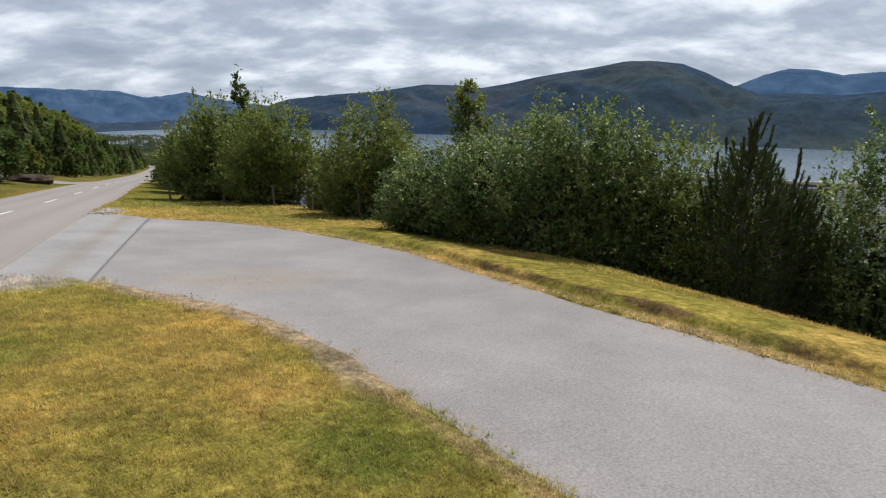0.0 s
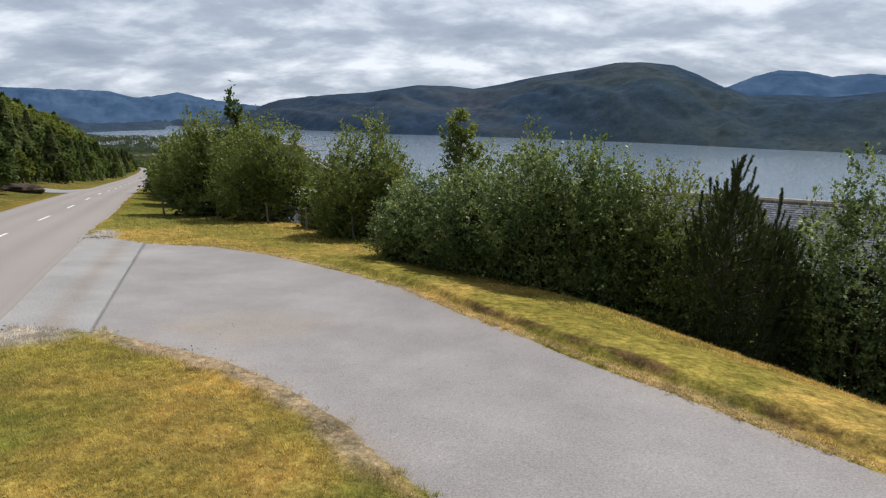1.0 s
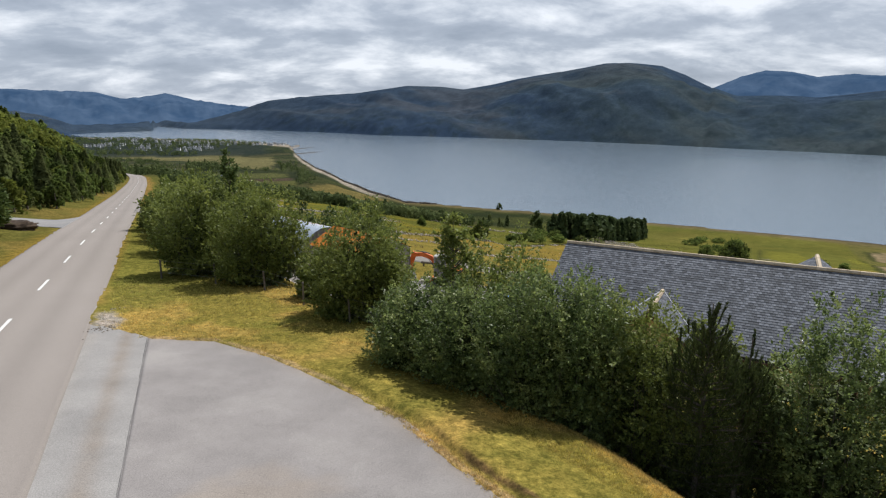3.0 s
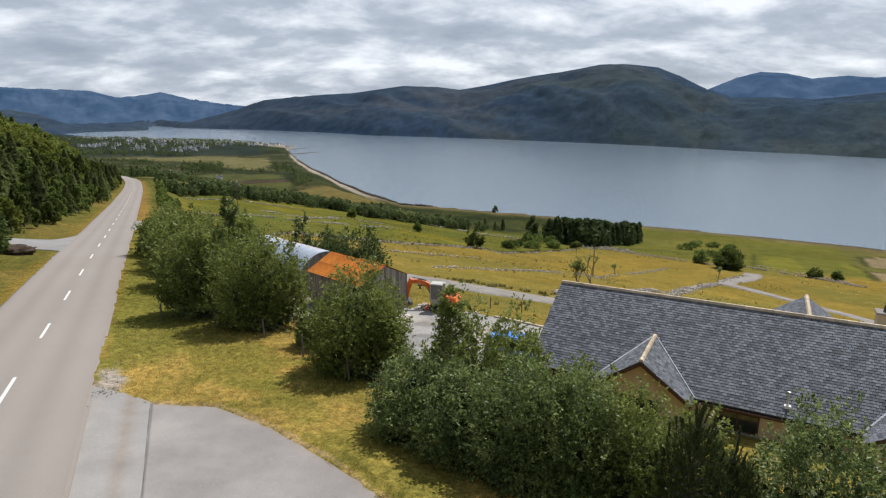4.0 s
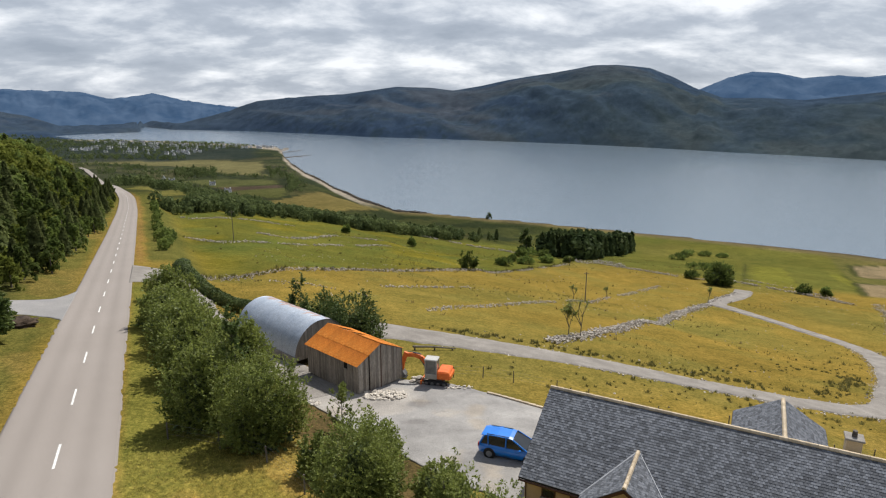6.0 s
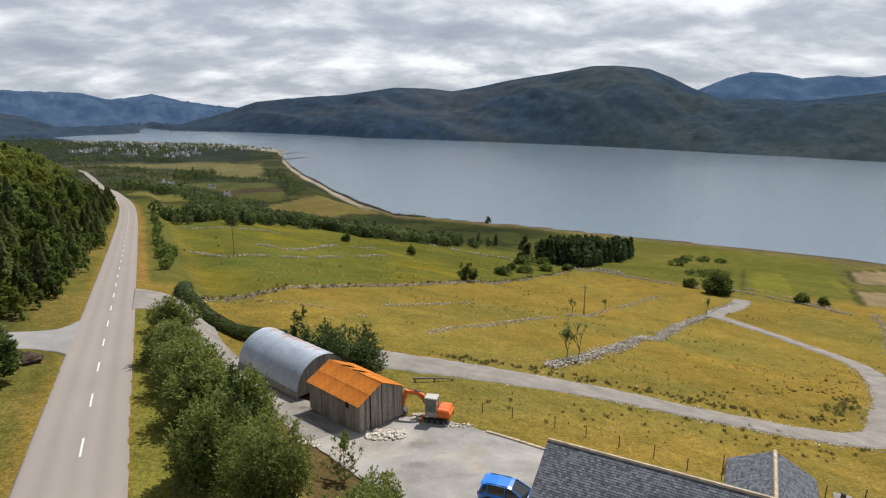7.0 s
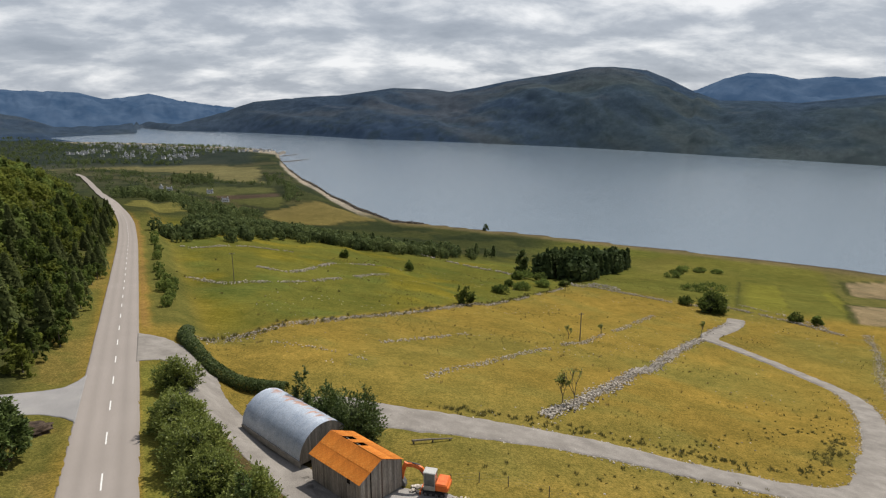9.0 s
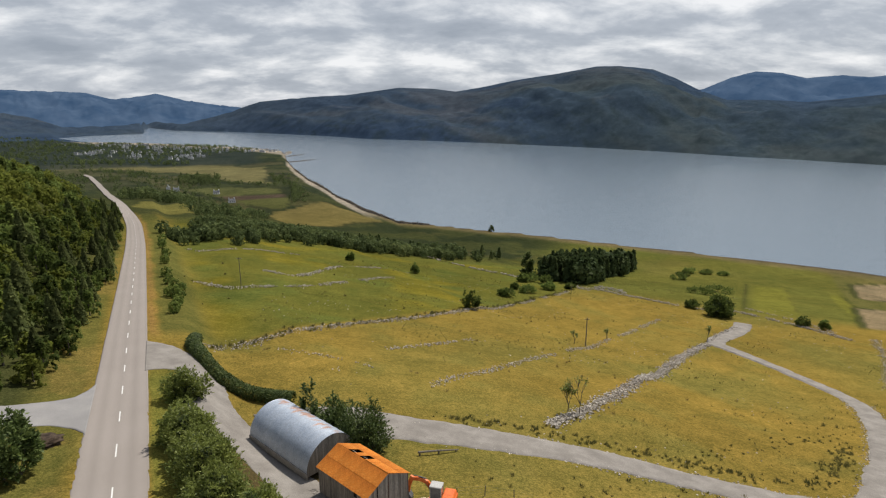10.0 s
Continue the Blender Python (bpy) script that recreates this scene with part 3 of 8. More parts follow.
def build_ground():
    az = np.radians(np.concatenate([np.arange(-180, -50.5, 5.0), np.arange(-50, 46, 0.31), np.arange(46.5, 180, 5.0)]))
    ra = np.concatenate([[0.0], np.geomspace(0.5, 5, 40)[:-1], np.geomspace(5, 90, 270)[:-1], np.geomspace(90, 1300, 160)[:-1], np.geomspace(1300, 3300, 110)[:-1], np.geomspace(3300, 4900, 18)])
    A, R = np.meshgrid(az, ra, indexing="ij")
    X, Y = (R * np.sin(A)).ravel(), (R * np.cos(A)).ravel()
    Z = height(X, Y)
    r = np.hypot(X, Y)
    close = r < 130
    hard = np.zeros(len(X))
    xc, yc = X[close], Y[close]
    gap = np.minimum(edge_gap(xc, yc, LEFT_EDGE), edge_gap(xc, yc, RIGHT_EDGE))
    drive = inside(xc, yc, LEFT_EDGE + RIGHT_EDGE[::-1])
    other = paved(xc, yc) & ~drive
    _, dc = road_frame(xc, yc)
    edge_of_road = 1 - step(-0.28, -0.03, np.maximum(dc - 2.9, -3.2 - dc))
    apron = inside(xc, yc, [on_road(-22.8, 2.0), (-5.4, 8.45), (-7.9, 14.6), (-9.65, 18.95), on_road(-9.0, 2.0)])
    hard[close] = np.maximum(np.where(apron, 1.0, edge_of_road), 1 - step(-0.26, -0.05, np.where(drive, -gap, gap)))
    lump = 0.02 + value_noise(X, Y, 0.35, 71, 3) * 0.02 + value_noise(X, Y, 2.5, 72, 2) * 0.03
    cut = np.zeros(len(X))
    q = r < 30
    gap = edge_gap(X[q], Y[q], RIGHT_EDGE)
    s_, d_ = road_frame(X[q], Y[q])
    cut[q] = (0.13 * step(0.20, 0.36, gap + 0.2 * value_noise(X[q], Y[q], 0.9, 77)) * (1 - step(0.9, 2.2, gap))) * step(8.5, 10.5, d_)
    Z = Z + (-0.03 * hard + (lump + cut) * (1 - hard)) * (1 - step(90, 130, r))
    na, nr = len(az), len(ra)
    i, j = np.meshgrid(np.arange(na), np.arange(nr - 1), indexing="ij")
    i2 = (i + 1) % na
    f = np.stack([i * nr + j, i * nr + j + 1, i2 * nr + j + 1, i2 * nr + j], axis=-1).reshape(-1, 4)[:, ::-1]
    me = bpy.data.meshes.new("ground")
    k = len(f)
    me.vertices.add(len(X)); me.loops.add(4 * k); me.polygons.add(k)
    me.vertices.foreach_set("co", np.stack([X, Y, Z], axis=1).astype(np.float32).ravel())
    me.loops.foreach_set("vertex_index", f.astype(np.int32).ravel())
    me.polygons.foreach_set("loop_start", np.arange(0, 4 * k, 4, dtype=np.int32))
    me.polygons.foreach_set("loop_total", np.full(k, 4, dtype=np.int32))
    me.polygons.foreach_set("use_smooth", np.ones(k, dtype=bool))
    me.update(calc_edges=True)
    col = np.ones((len(X), 4), dtype=np.float32)
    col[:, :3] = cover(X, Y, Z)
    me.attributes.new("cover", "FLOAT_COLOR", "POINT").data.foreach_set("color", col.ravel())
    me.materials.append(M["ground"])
    tagged(new("ground", me), "sloping hillside of dry yellow-green pasture and heather hills", "ground", kind="structure")


build_ground()


def build_water():
    n = 96
    verts = [(0, 0, WATER_Z)] + [(4900 * math.sin(2 * math.pi * i / n), 4900 * math.cos(2 * math.pi * i / n), WATER_Z) for i in range(n)]
    ob = link_mesh("water", verts, [(0, 1 + (i + 1) % n, 1 + i) for i in range(n)], M["water"])
    tagged(ob, "grey-blue rippled water of a wide sea loch", "water", kind="structure")


build_water()


def far_range(name, az, slope, r0, r1, mat, label, seed, rough):
    """A mountain range at the back of the view."""
    a = np.linspace(az[0], az[-1], 420)
    t = np.interp(a, az, slope)
    ra = np.linspace(r0, r1, 24)
    A, R = np.meshgrid(np.radians(a), ra, indexing="ij")
    X, Y = R * np.sin(A), R * np.cos(A)
    w = (R - r0) / (r1 - r0)
    top = (EYE_TOP + t * r1)[:, None]
    Z = WATER_Z - 6 + (top - WATER_Z + 6) * (1 - (1 - w) ** 1.15) + (1 - 2 * np.abs(value_noise(X + 0.4 * Y, Y * 0.5, 300, seed, 5, 0.6))) * rough * np.clip(4 * w * (1 - w), 0, 1) + (0.35 - np.abs(value_noise(X, Y, 420, seed + 9, 3, 0.5))) * 12 * w
    na, nr = A.shape
    verts = np.stack([X.ravel(), Y.ravel(), Z.ravel()], axis=1)
    faces = [(i * nr + j, (i + 1) * nr + j, (i + 1) * nr + j + 1, i * nr + j + 1) for i in range(na - 1) for j in range(nr - 1)]
    ob = link_mesh(name, verts, faces, mat, smooth=True)
    tagged(ob, label, "mountains", kind="structure")


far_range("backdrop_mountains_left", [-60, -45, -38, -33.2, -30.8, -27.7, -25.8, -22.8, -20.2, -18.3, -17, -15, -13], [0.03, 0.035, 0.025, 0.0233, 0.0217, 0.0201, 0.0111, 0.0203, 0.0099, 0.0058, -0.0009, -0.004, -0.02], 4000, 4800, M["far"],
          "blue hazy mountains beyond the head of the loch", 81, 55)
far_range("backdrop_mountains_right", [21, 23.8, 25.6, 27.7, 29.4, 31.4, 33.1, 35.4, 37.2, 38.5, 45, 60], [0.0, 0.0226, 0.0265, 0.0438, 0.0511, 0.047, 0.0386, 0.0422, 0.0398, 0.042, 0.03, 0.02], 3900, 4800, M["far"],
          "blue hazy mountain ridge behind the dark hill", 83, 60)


# ---- roads and paved ground ----
def resample(points, n):
    """n points evenly along a smooth curve through the points."""
    p = np.array(points, dtype=float)
    q = np.vstack([2 * p[0] - p[1], p, 2 * p[-1] - p[-2]])
    out = []
    for i in range(1, len(q) - 2):
        for t in np.linspace(0, 1, 16, endpoint=False):
            out.append(0.5 * (2 * q[i] + (q[i + 1] - q[i - 1]) * t + (2 * q[i - 1] - 5 * q[i] + 4 * q[i + 1] - q[i + 2]) * t ** 2 + (3 * q[i] - q[i - 1] - 3 * q[i + 1] + q[i + 2]) * t ** 3))
    out = np.array(out + [p[-1]])
    L = np.concatenate([[0], np.cumsum(np.linalg.norm(np.diff(out, axis=0), axis=1))])
    u = np.linspace(0, L[-1], n)
    return np.stack([np.interp(u, L, out[:, k]) for k in range(out.shape[1])], axis=1)


def loft(name, left, right, n, m, lift, mat, label="", category="", wobble=0.0, seed=0, kind="structure", skirt=0.25, crown=0.0, tone=None, flare=0.0):
    """A paved sheet between two edges, laid on the land, with its edge turned down into the ground."""
    A, B = resample(left, n), resample(right, n)
    if wobble:
        A = A + np.stack([value_noise(A[:, 0], A[:, 1], 1.3, seed), value_noise(A[:, 0], A[:, 1], 1.3, seed + 1)], axis=1) * wobble
        B = B + np.stack([value_noise(B[:, 0], B[:, 1], 1.3, seed + 2), value_noise(B[:, 0], B[:, 1], 1.3, seed + 3)], axis=1) * wobble
    t = np.linspace(0, 1, m)
    P = A[:, None, :] * (1 - t)[None, :, None] + B[:, None, :] * t[None, :, None]
    z = height(P[..., 0].ravel(), P[..., 1].ravel()).reshape(n, m)
    dist = np.hypot(P[..., 0], P[..., 1])
    z = z + lift + 0.0012 * np.maximum(dist - 60, 0) + crown * (1 - (2 * t - 1) ** 2)[None, :]
    V = np.concatenate([P, z[..., None]], axis=2)
    low = V.copy()
    low[..., 2] -= skirt
    out = (A - B) / (np.linalg.norm(A - B, axis=1)[:, None] + 1e-9) * flare
    low[:, 0, :2] += out
    low[:, -1, :2] -= out
    V = np.concatenate([low[:, :1], V, low[:, -1:]], axis=1)
    V = np.concatenate([V[:1] - np.array([0, 0, skirt]), V, V[-1:] - np.array([0, 0, skirt])], axis=0)
    n2, m2 = V.shape[:2]
    faces = [(i * m2 + j, i * m2 + j + 1, (i + 1) * m2 + j + 1, (i + 1) * m2 + j) for i in range(n2 - 1) for j in range(m2 - 1)]
    ob = link_mesh(name, V.reshape(-1, 3), faces, mat, smooth=True)
    flat = np.ones((n2 - 1, m2 - 1), dtype=bool)                                     # crisp arris where the edge turns down
    flat[0], flat[-1], flat[:, 0], flat[:, -1] = False, False, False, False
    ob.data.polygons.foreach_set("use_smooth", flat.ravel())
    if tone:
        n3, m3 = np.meshgrid(np.arange(n2), np.clip((np.arange(m2) - 1) / (m - 1), 0, 1), indexing="ij")
        v = tone(V[..., 0].ravel(), V[..., 1].ravel(), m3.ravel())
        col = np.ones((n2 * m2, 4), dtype=np.float32)
        col[:, :3] = v[:, None] if v.ndim == 1 else v
        ob.data.attributes.new("tone", "FLOAT_COLOR", "POINT").data.foreach_set("color", col.ravel())
    if label:
        tagged(ob, label, category, kind=kind)
    return ob


def wheel_wear(x, y, t):
    """Polished wheel paths, darker oil strips between them, patched lengths."""
    s, d = road_frame(x, y)
    t = np.clip((d - road_bend(s) + 3.25) / 6.2, 0, 1)
    paths = sum(np.exp(-((t - c) / 0.055) ** 2) for c in (0.12, 0.37, 0.63, 0.88))
    oil = sum(np.exp(-((t - c) / 0.05) ** 2) for c in (0.245, 0.755))
    edge = np.exp(-(np.minimum(t, 1 - t) / 0.03) ** 2)
    return 1 + 0.05 * paths - 0.07 * oil - 0.05 * np.exp(-((t - 0.5) / 0.04) ** 2) - 0.12 * edge + 0.035 * value_noise(s, d * 25, 45, 91, 1)


def drive_dust(x, y, t):
    """Dust and grass litter towards the edges, worn pale patches, faint oil."""
    e = np.minimum(edge_gap(x, y, LEFT_EDGE), edge_gap(x, y, RIGHT_EDGE))
    dust = np.exp(-e / 0.18) * np.clip(0.6 + value_noise(x, y, 0.5, 95, 3), 0, 1.4)
    v = 1 + 0.10 * value_noise(x, y, 3.0, 93, 4) + 0.06 * value_noise(x, y, 0.4, 94, 3)
    worn = (1 - step(0.5, 1.3, np.hypot((x + 3.2) / 1.4, y - 9.2) + 0.5 * value_noise(x, y, 0.6, 96, 3))) * 0.6
    c = np.stack([v, v, v], axis=1)
    c = mixed(c, (1.10, 1.0, 0.86), np.clip(worn, 0, 1))
    return mixed(c, (1.02, 0.84, 0.60), np.clip(dust, 0, 1) * 0.8)


def wheel_dust(x, y, t):
    """A brown band worn by wheels across the apron."""
    g = edge_gap(x, y, [(-6.0, 8.4), (-6.45, 9.3), (-7.8, 12.6), (-9.85, 17.7), (-10.6, 19.5)])
    w = np.clip(np.exp(-(g / (0.22 + 0.05 * value_noise(x, y, 0.8, 97))) ** 2), 0, 1) * (0.75 + 0.3 * value_noise(x, y, 0.5, 98, 3))
    crack = np.exp(-(edge_gap(x, y, [(-8.6, 9.6), (-9.1, 11.2), (-9.5, 13.5), (-10.8, 16.5)]) / 0.03) ** 2) * 0.3
    v = 1 + 0.08 * value_noise(x, y, 1.5, 99, 4)
    c = np.stack([v, v, v], axis=1)
    c = mixed(c, (0.84, 0.74, 0.64), np.clip(w, 0, 1) * 0.8)
    pale = np.exp(-(edge_gap(x, y, [(-7.4, 8.6), (-8.0, 10.0), (-9.2, 13.0), (-10.9, 17.0), (-11.6, 19.0)]) / 0.30) ** 2)
    c = mixed(c, (1.14, 1.10, 1.04), pale * (0.6 + 0.4 * value_noise(x, y, 0.7, 100, 3)))
    c = mixed(c, (0.88, 0.79, 0.71), np.clip(np.exp(-(edge_gap(x, y, [(-8.4, 8.6), (-9.3, 11.0), (-10.6, 14.0), (-11.9, 17.0)]) / 0.35) ** 2) * (0.6 + 0.5 * value_noise(x, y, 0.9, 104, 3)), 0, 1))
    return mixed(c, (0.6, 0.58, 0.56), crack)


def yard_tone(x, y, t):
    """Concrete standing by the shed, worn and dusty gravel beyond."""
    v = 1 + 0.16 * value_noise(x, y, 4.0, 105, 4)
    c = np.stack([v, v, v], axis=1)
    pad = (1 - step(2.6, 3.0, edge_gap(x, y, [(-12.5, 49.5), (-5.1, 43.6), (-2.2, 44.4)]))) * step(-0.35, 0.0, value_noise(x, y, 3.0, 106, 3) + 0.2)
    c = mixed(c, (1.22, 1.17, 1.10), pad * 0.8)
    c = mixed(c, (1.12, 1.02, 0.88), step(0.15, 0.5, value_noise(x, y, 2.2, 107, 4)) * 0.7)
    return mixed(c, (0.72, 0.70, 0.70), step(0.32, 0.5, value_noise(x, y * 2, 3.5, 108, 4)) * 0.6)


def ribbon(name, points, width, lift, mat, n, m, label, category, wobble=0.3, seed=5):
    c = resample(points, 200)
    t = np.gradient(c, axis=0)
    t /= np.linalg.norm(t, axis=1)[:, None]
    nrm = np.stack([-t[:, 1], t[:, 0]], axis=1)
    w = np.interp(np.linspace(0, 1, 200), np.linspace(0, 1, len(width)), width)[:, None] / 2
    return loft(name, (c + nrm * w)[::4], (c - nrm * w)[::4], n, m, lift, mat, label, category, wobble, seed, flare=0.6)


SS = [-90, -60, -40, -20, 0, 20, 40, 70, 100, 140, 180, 220, 260, 300, 330, 360, 400, 450, 520, 600, 700, 760, 820, 880, 950, 1010]
loft("road", [on_road(s, -3.25 + road_bend(s)) for s in SS], [on_road(s, 2.95 + road_bend(s)) for s in SS], 420, 41, 0.012, M["asphalt"],
     "straight two-lane road of pale worn asphalt", "road", 0.07, 3, crown=0.04, tone=wheel_wear)
loft("driveway", LEFT_EDGE, RIGHT_EDGE, 260, 90, 0.008, M["drive_mouth"],
     "grey weathered tarmac driveway curving down from the road", "driveway", 0.10, 9, tone=drive_dust)
def edge_end(p, seed):
    """Where the wavering edge of the driveway ends."""
    x, y = np.array([p[0]]), np.array([p[1]])
    return np.array([p[0] + 0.10 * value_noise(x, y, 1.3, seed)[0] - 0.004, p[1] + 0.10 * value_noise(x, y, 1.3, seed + 1)[0]])


JOINT_A, JOINT_B = edge_end(LEFT_EDGE[0], 9), edge_end(RIGHT_EDGE[0], 11)      # an open joint runs between the two slabs
loft("driveway_apron", [on_road(-23.4, 2.7), on_road(-16, 2.7), on_road(-8.6, 2.7)], [JOINT_A, 0.5 * (JOINT_A + JOINT_B), JOINT_B], 140, 60, 0.008, M["apron"],
     "pale concrete strip between road and driveway", "apron", 0.0, 12, tone=wheel_dust)
JOINT = (JOINT_B - JOINT_A) / np.linalg.norm(JOINT_B - JOINT_A)
ACROSS = np.array([-JOINT[1], JOINT[0]]) * 0.016
loft("joint_filler", [JOINT_A + ACROSS, 0.5 * (JOINT_A + JOINT_B) + ACROSS, JOINT_B + ACROSS], [JOINT_A - ACROSS, 0.5 * (JOINT_A + JOINT_B) - ACROSS, JOINT_B - ACROSS], 160, 3, 0.0125, M["seam"],
     "grey tar filling between two paved slabs", "joint", 0.022, 13)
def build_dashes():
    """Centre line: three-metre strokes, nine metres apart."""
    for i in range(-6, 40):
        s0 = 7.5 + 9.0 * i
        if s0 > 330:
            break
        V, F = [], []
        for a in range(7):
            for b in (-0.02, 0.11):
                s = s0 + 3.0 * a / 6
                x, y = on_road(s, b + road_bend(s))
                V.append((x, y, ground_z(x, y) + 0.058 + 0.0012 * max(math.hypot(x, y) - 60, 0)))
        F = [(2 * a, 2 * a + 1, 2 * a + 3, 2 * a + 2) for a in range(6)]
        ob = link_mesh("road_marking", V, F, M["paint"])
        tagged(ob, "white painted centre-line stroke on the asphalt", "road marking", "centre line strokes", kind="structure")


build_dashes()

# Yard, loop and farm track.
loft("access_mouth", [(-44.3, 90.4), (-41.6, 89.7), (-38.2, 87.6), (-34.8, 84.2), (-31.2, 80.2), (-28.0, 76.2)], [(-37.9, 76.2), (-36.1, 77.3), (-34.7, 77.2), (-33.4, 76.1), (-32.8, 75.2), (-32.4, 74.1)], 60, 24, 0.03, M["gravel"],
     "grey gravel mouth of the access drive", "drive", 0.25, 25)
ribbon("access_drive", [(-30.6, 76.0), (-30.2, 75.0), (-27, 68), (-22.5, 62.0), (-16, 55.0), (-11, 49.5), (-7, 45)], [5, 5, 5, 5, 4.8, 4.5, 4.5, 4.5, 5], 0.10, M["gravel"], 160, 8,
       "grey gravel drive looping from the road to the yard", "drive")
loft("yard", [(-11.8, 51.0), (-10.3, 44.6), (-7.9, 42.3), (-4.3, 37.9), (-1.8, 35.4), (2.0, 31.5), (6.0, 28.6)], [(-8, 53), (-1.5, 49.4), (2.9, 47.9), (5.8, 45.8), (8, 44.5), (10.5, 43), (16, 39.5)], 120, 80, 0.10, M["yard"],
     "pale gravel yard between the shed and the house", "yard", 0.2, 23, tone=yard_tone)
ribbon("farm_track", [(-20, 66), (-14, 68.5), (-5, 66.5), (2, 66.4), (11.3, 65.8), (18.4, 65), (25, 63.4), (31, 61), (37.5, 59.2), (47, 57.5), (55, 60), (64, 69.5), (76, 83), (88, 99.6), (95.5, 115), (94.8, 133), (91, 151), (88.5, 161), (92.5, 167.5), (101, 176), (109.9, 185.8), (117, 197)],
       [7, 8, 7.4, 6, 5.4, 4.8, 4.4, 4.2, 4.0, 3.8, 3.7, 3.7, 3.7, 3.6, 3.5, 3.4, 3.6, 4.2, 4.6, 4.6, 4.6, 4.6], 0.12, M["gravel"], 260, 7, "pale gravel farm track winding between the fields", "track", 0.5, 29)
loft("side_road", [on_road(49.5, -3.0), on_road(46.4, -4.3), on_road(44.4, -6.8), on_road(43.0, -13), on_road(42.0, -20)], [on_road(32.5, -3.0), on_road(34.8, -4.3), on_road(36.4, -6.8), on_road(36.8, -13), on_road(36.3, -20)], 60, 24, 0.03, M["drive"],
     "short tarmac side road joining from the wood", "road", 0.2, 31)


# ---- trees ----
def leaves_at(centres, normals, size, rng, stretch=1.7, jitter=0.75):
    """Diamond leaves round the centres."""
    k = len(centres)
    n = normals + rng.normal(0, jitter, (k, 3))
    n /= np.linalg.norm(n, axis=1)[:, None] + 1e-9
    a = rng.normal(0, 1, (k, 3))
    u = np.cross(n, a)
    u /= np.linalg.norm(u, axis=1)[:, None] + 1e-9
    v = np.cross(n, u)
    s = size * rng.uniform(0.6, 1.4, k)[:, None]
    return np.stack([centres - u * s * stretch / 2, centres + v * s / 2 + n * s * 0.12, centres + u * s * stretch / 2, centres - v * s / 2 + n * s * 0.12], axis=1)


def bush_points(rng, blobs, count, shell=0.5):
    """Points gathered in tufts in the outer part of a crown made of ellipsoid blobs (x, y, z, rx, ry, rz)."""
    blobs = np.array(blobs, dtype=float)
    vol = blobs[:, 3] * blobs[:, 4] * blobs[:, 5]
    tufts = max(8, count // 14)
    which = rng.choice(len(blobs), tufts, p=vol ** 0.55 / (vol ** 0.55).sum())
    d = rng.normal(0, 1, (tufts, 3))
    d /= np.linalg.norm(d, axis=1)[:, None]
    r = shell + (1.1 - shell) * rng.uniform(0, 1, tufts) ** 0.6
    c = blobs[which, :3] + d * blobs[which, 3:] * r[:, None]
    h = c[:, 2] / c[:, 2].max()
    keep = rng.uniform(0, 1, tufts) < 0.30 + 0.9 * h
    which, d, c = which[keep], d[keep], c[keep]
    tufts = len(c)
    own = rng.integers(0, tufts, count)
    spread = 0.16 * np.minimum(blobs[which][own, 3:4], 0.9) + 0.03
    p = c[own] + rng.normal(0, 1, (count, 3)) * spread * np.array([1, 1, 1.5])
    return p, d[own]


def crown_blobs(rng, width, tall, base, lumps, spires):
    """Lobes of a bushy crown: a rounded mass of clumps with upright shoots."""
    out = []
    for i in range(lumps):
        a, q = rng.uniform(0, 2 * math.pi), rng.uniform(0, 1) ** 0.5
        h = rng.uniform(0, 1)
        reach = width * 0.5 * (1.02 - 0.66 * h ** 1.6) * q
        s = rng.uniform(0.15, 0.28) * width * (1.08 - 0.45 * h)
        out.append((reach * math.cos(a), reach * math.sin(a), base + (tall - base) * (0.02 + 0.80 * h), s, s, s * rng.uniform(0.9, 1.35)))
    for i in range(spires):
        a, q = rng.uniform(0, 2 * math.pi), rng.uniform(0, 0.85)
        s = rng.uniform(0.045, 0.09) * width
        l = rng.uniform(0.08, 0.18) * tall
        out.append((width * 0.42 * q * math.cos(a), width * 0.42 * q * math.sin(a), tall * rng.uniform(0.78, 0.90) * (1 - 0.2 * q), s, s, l))
    return out


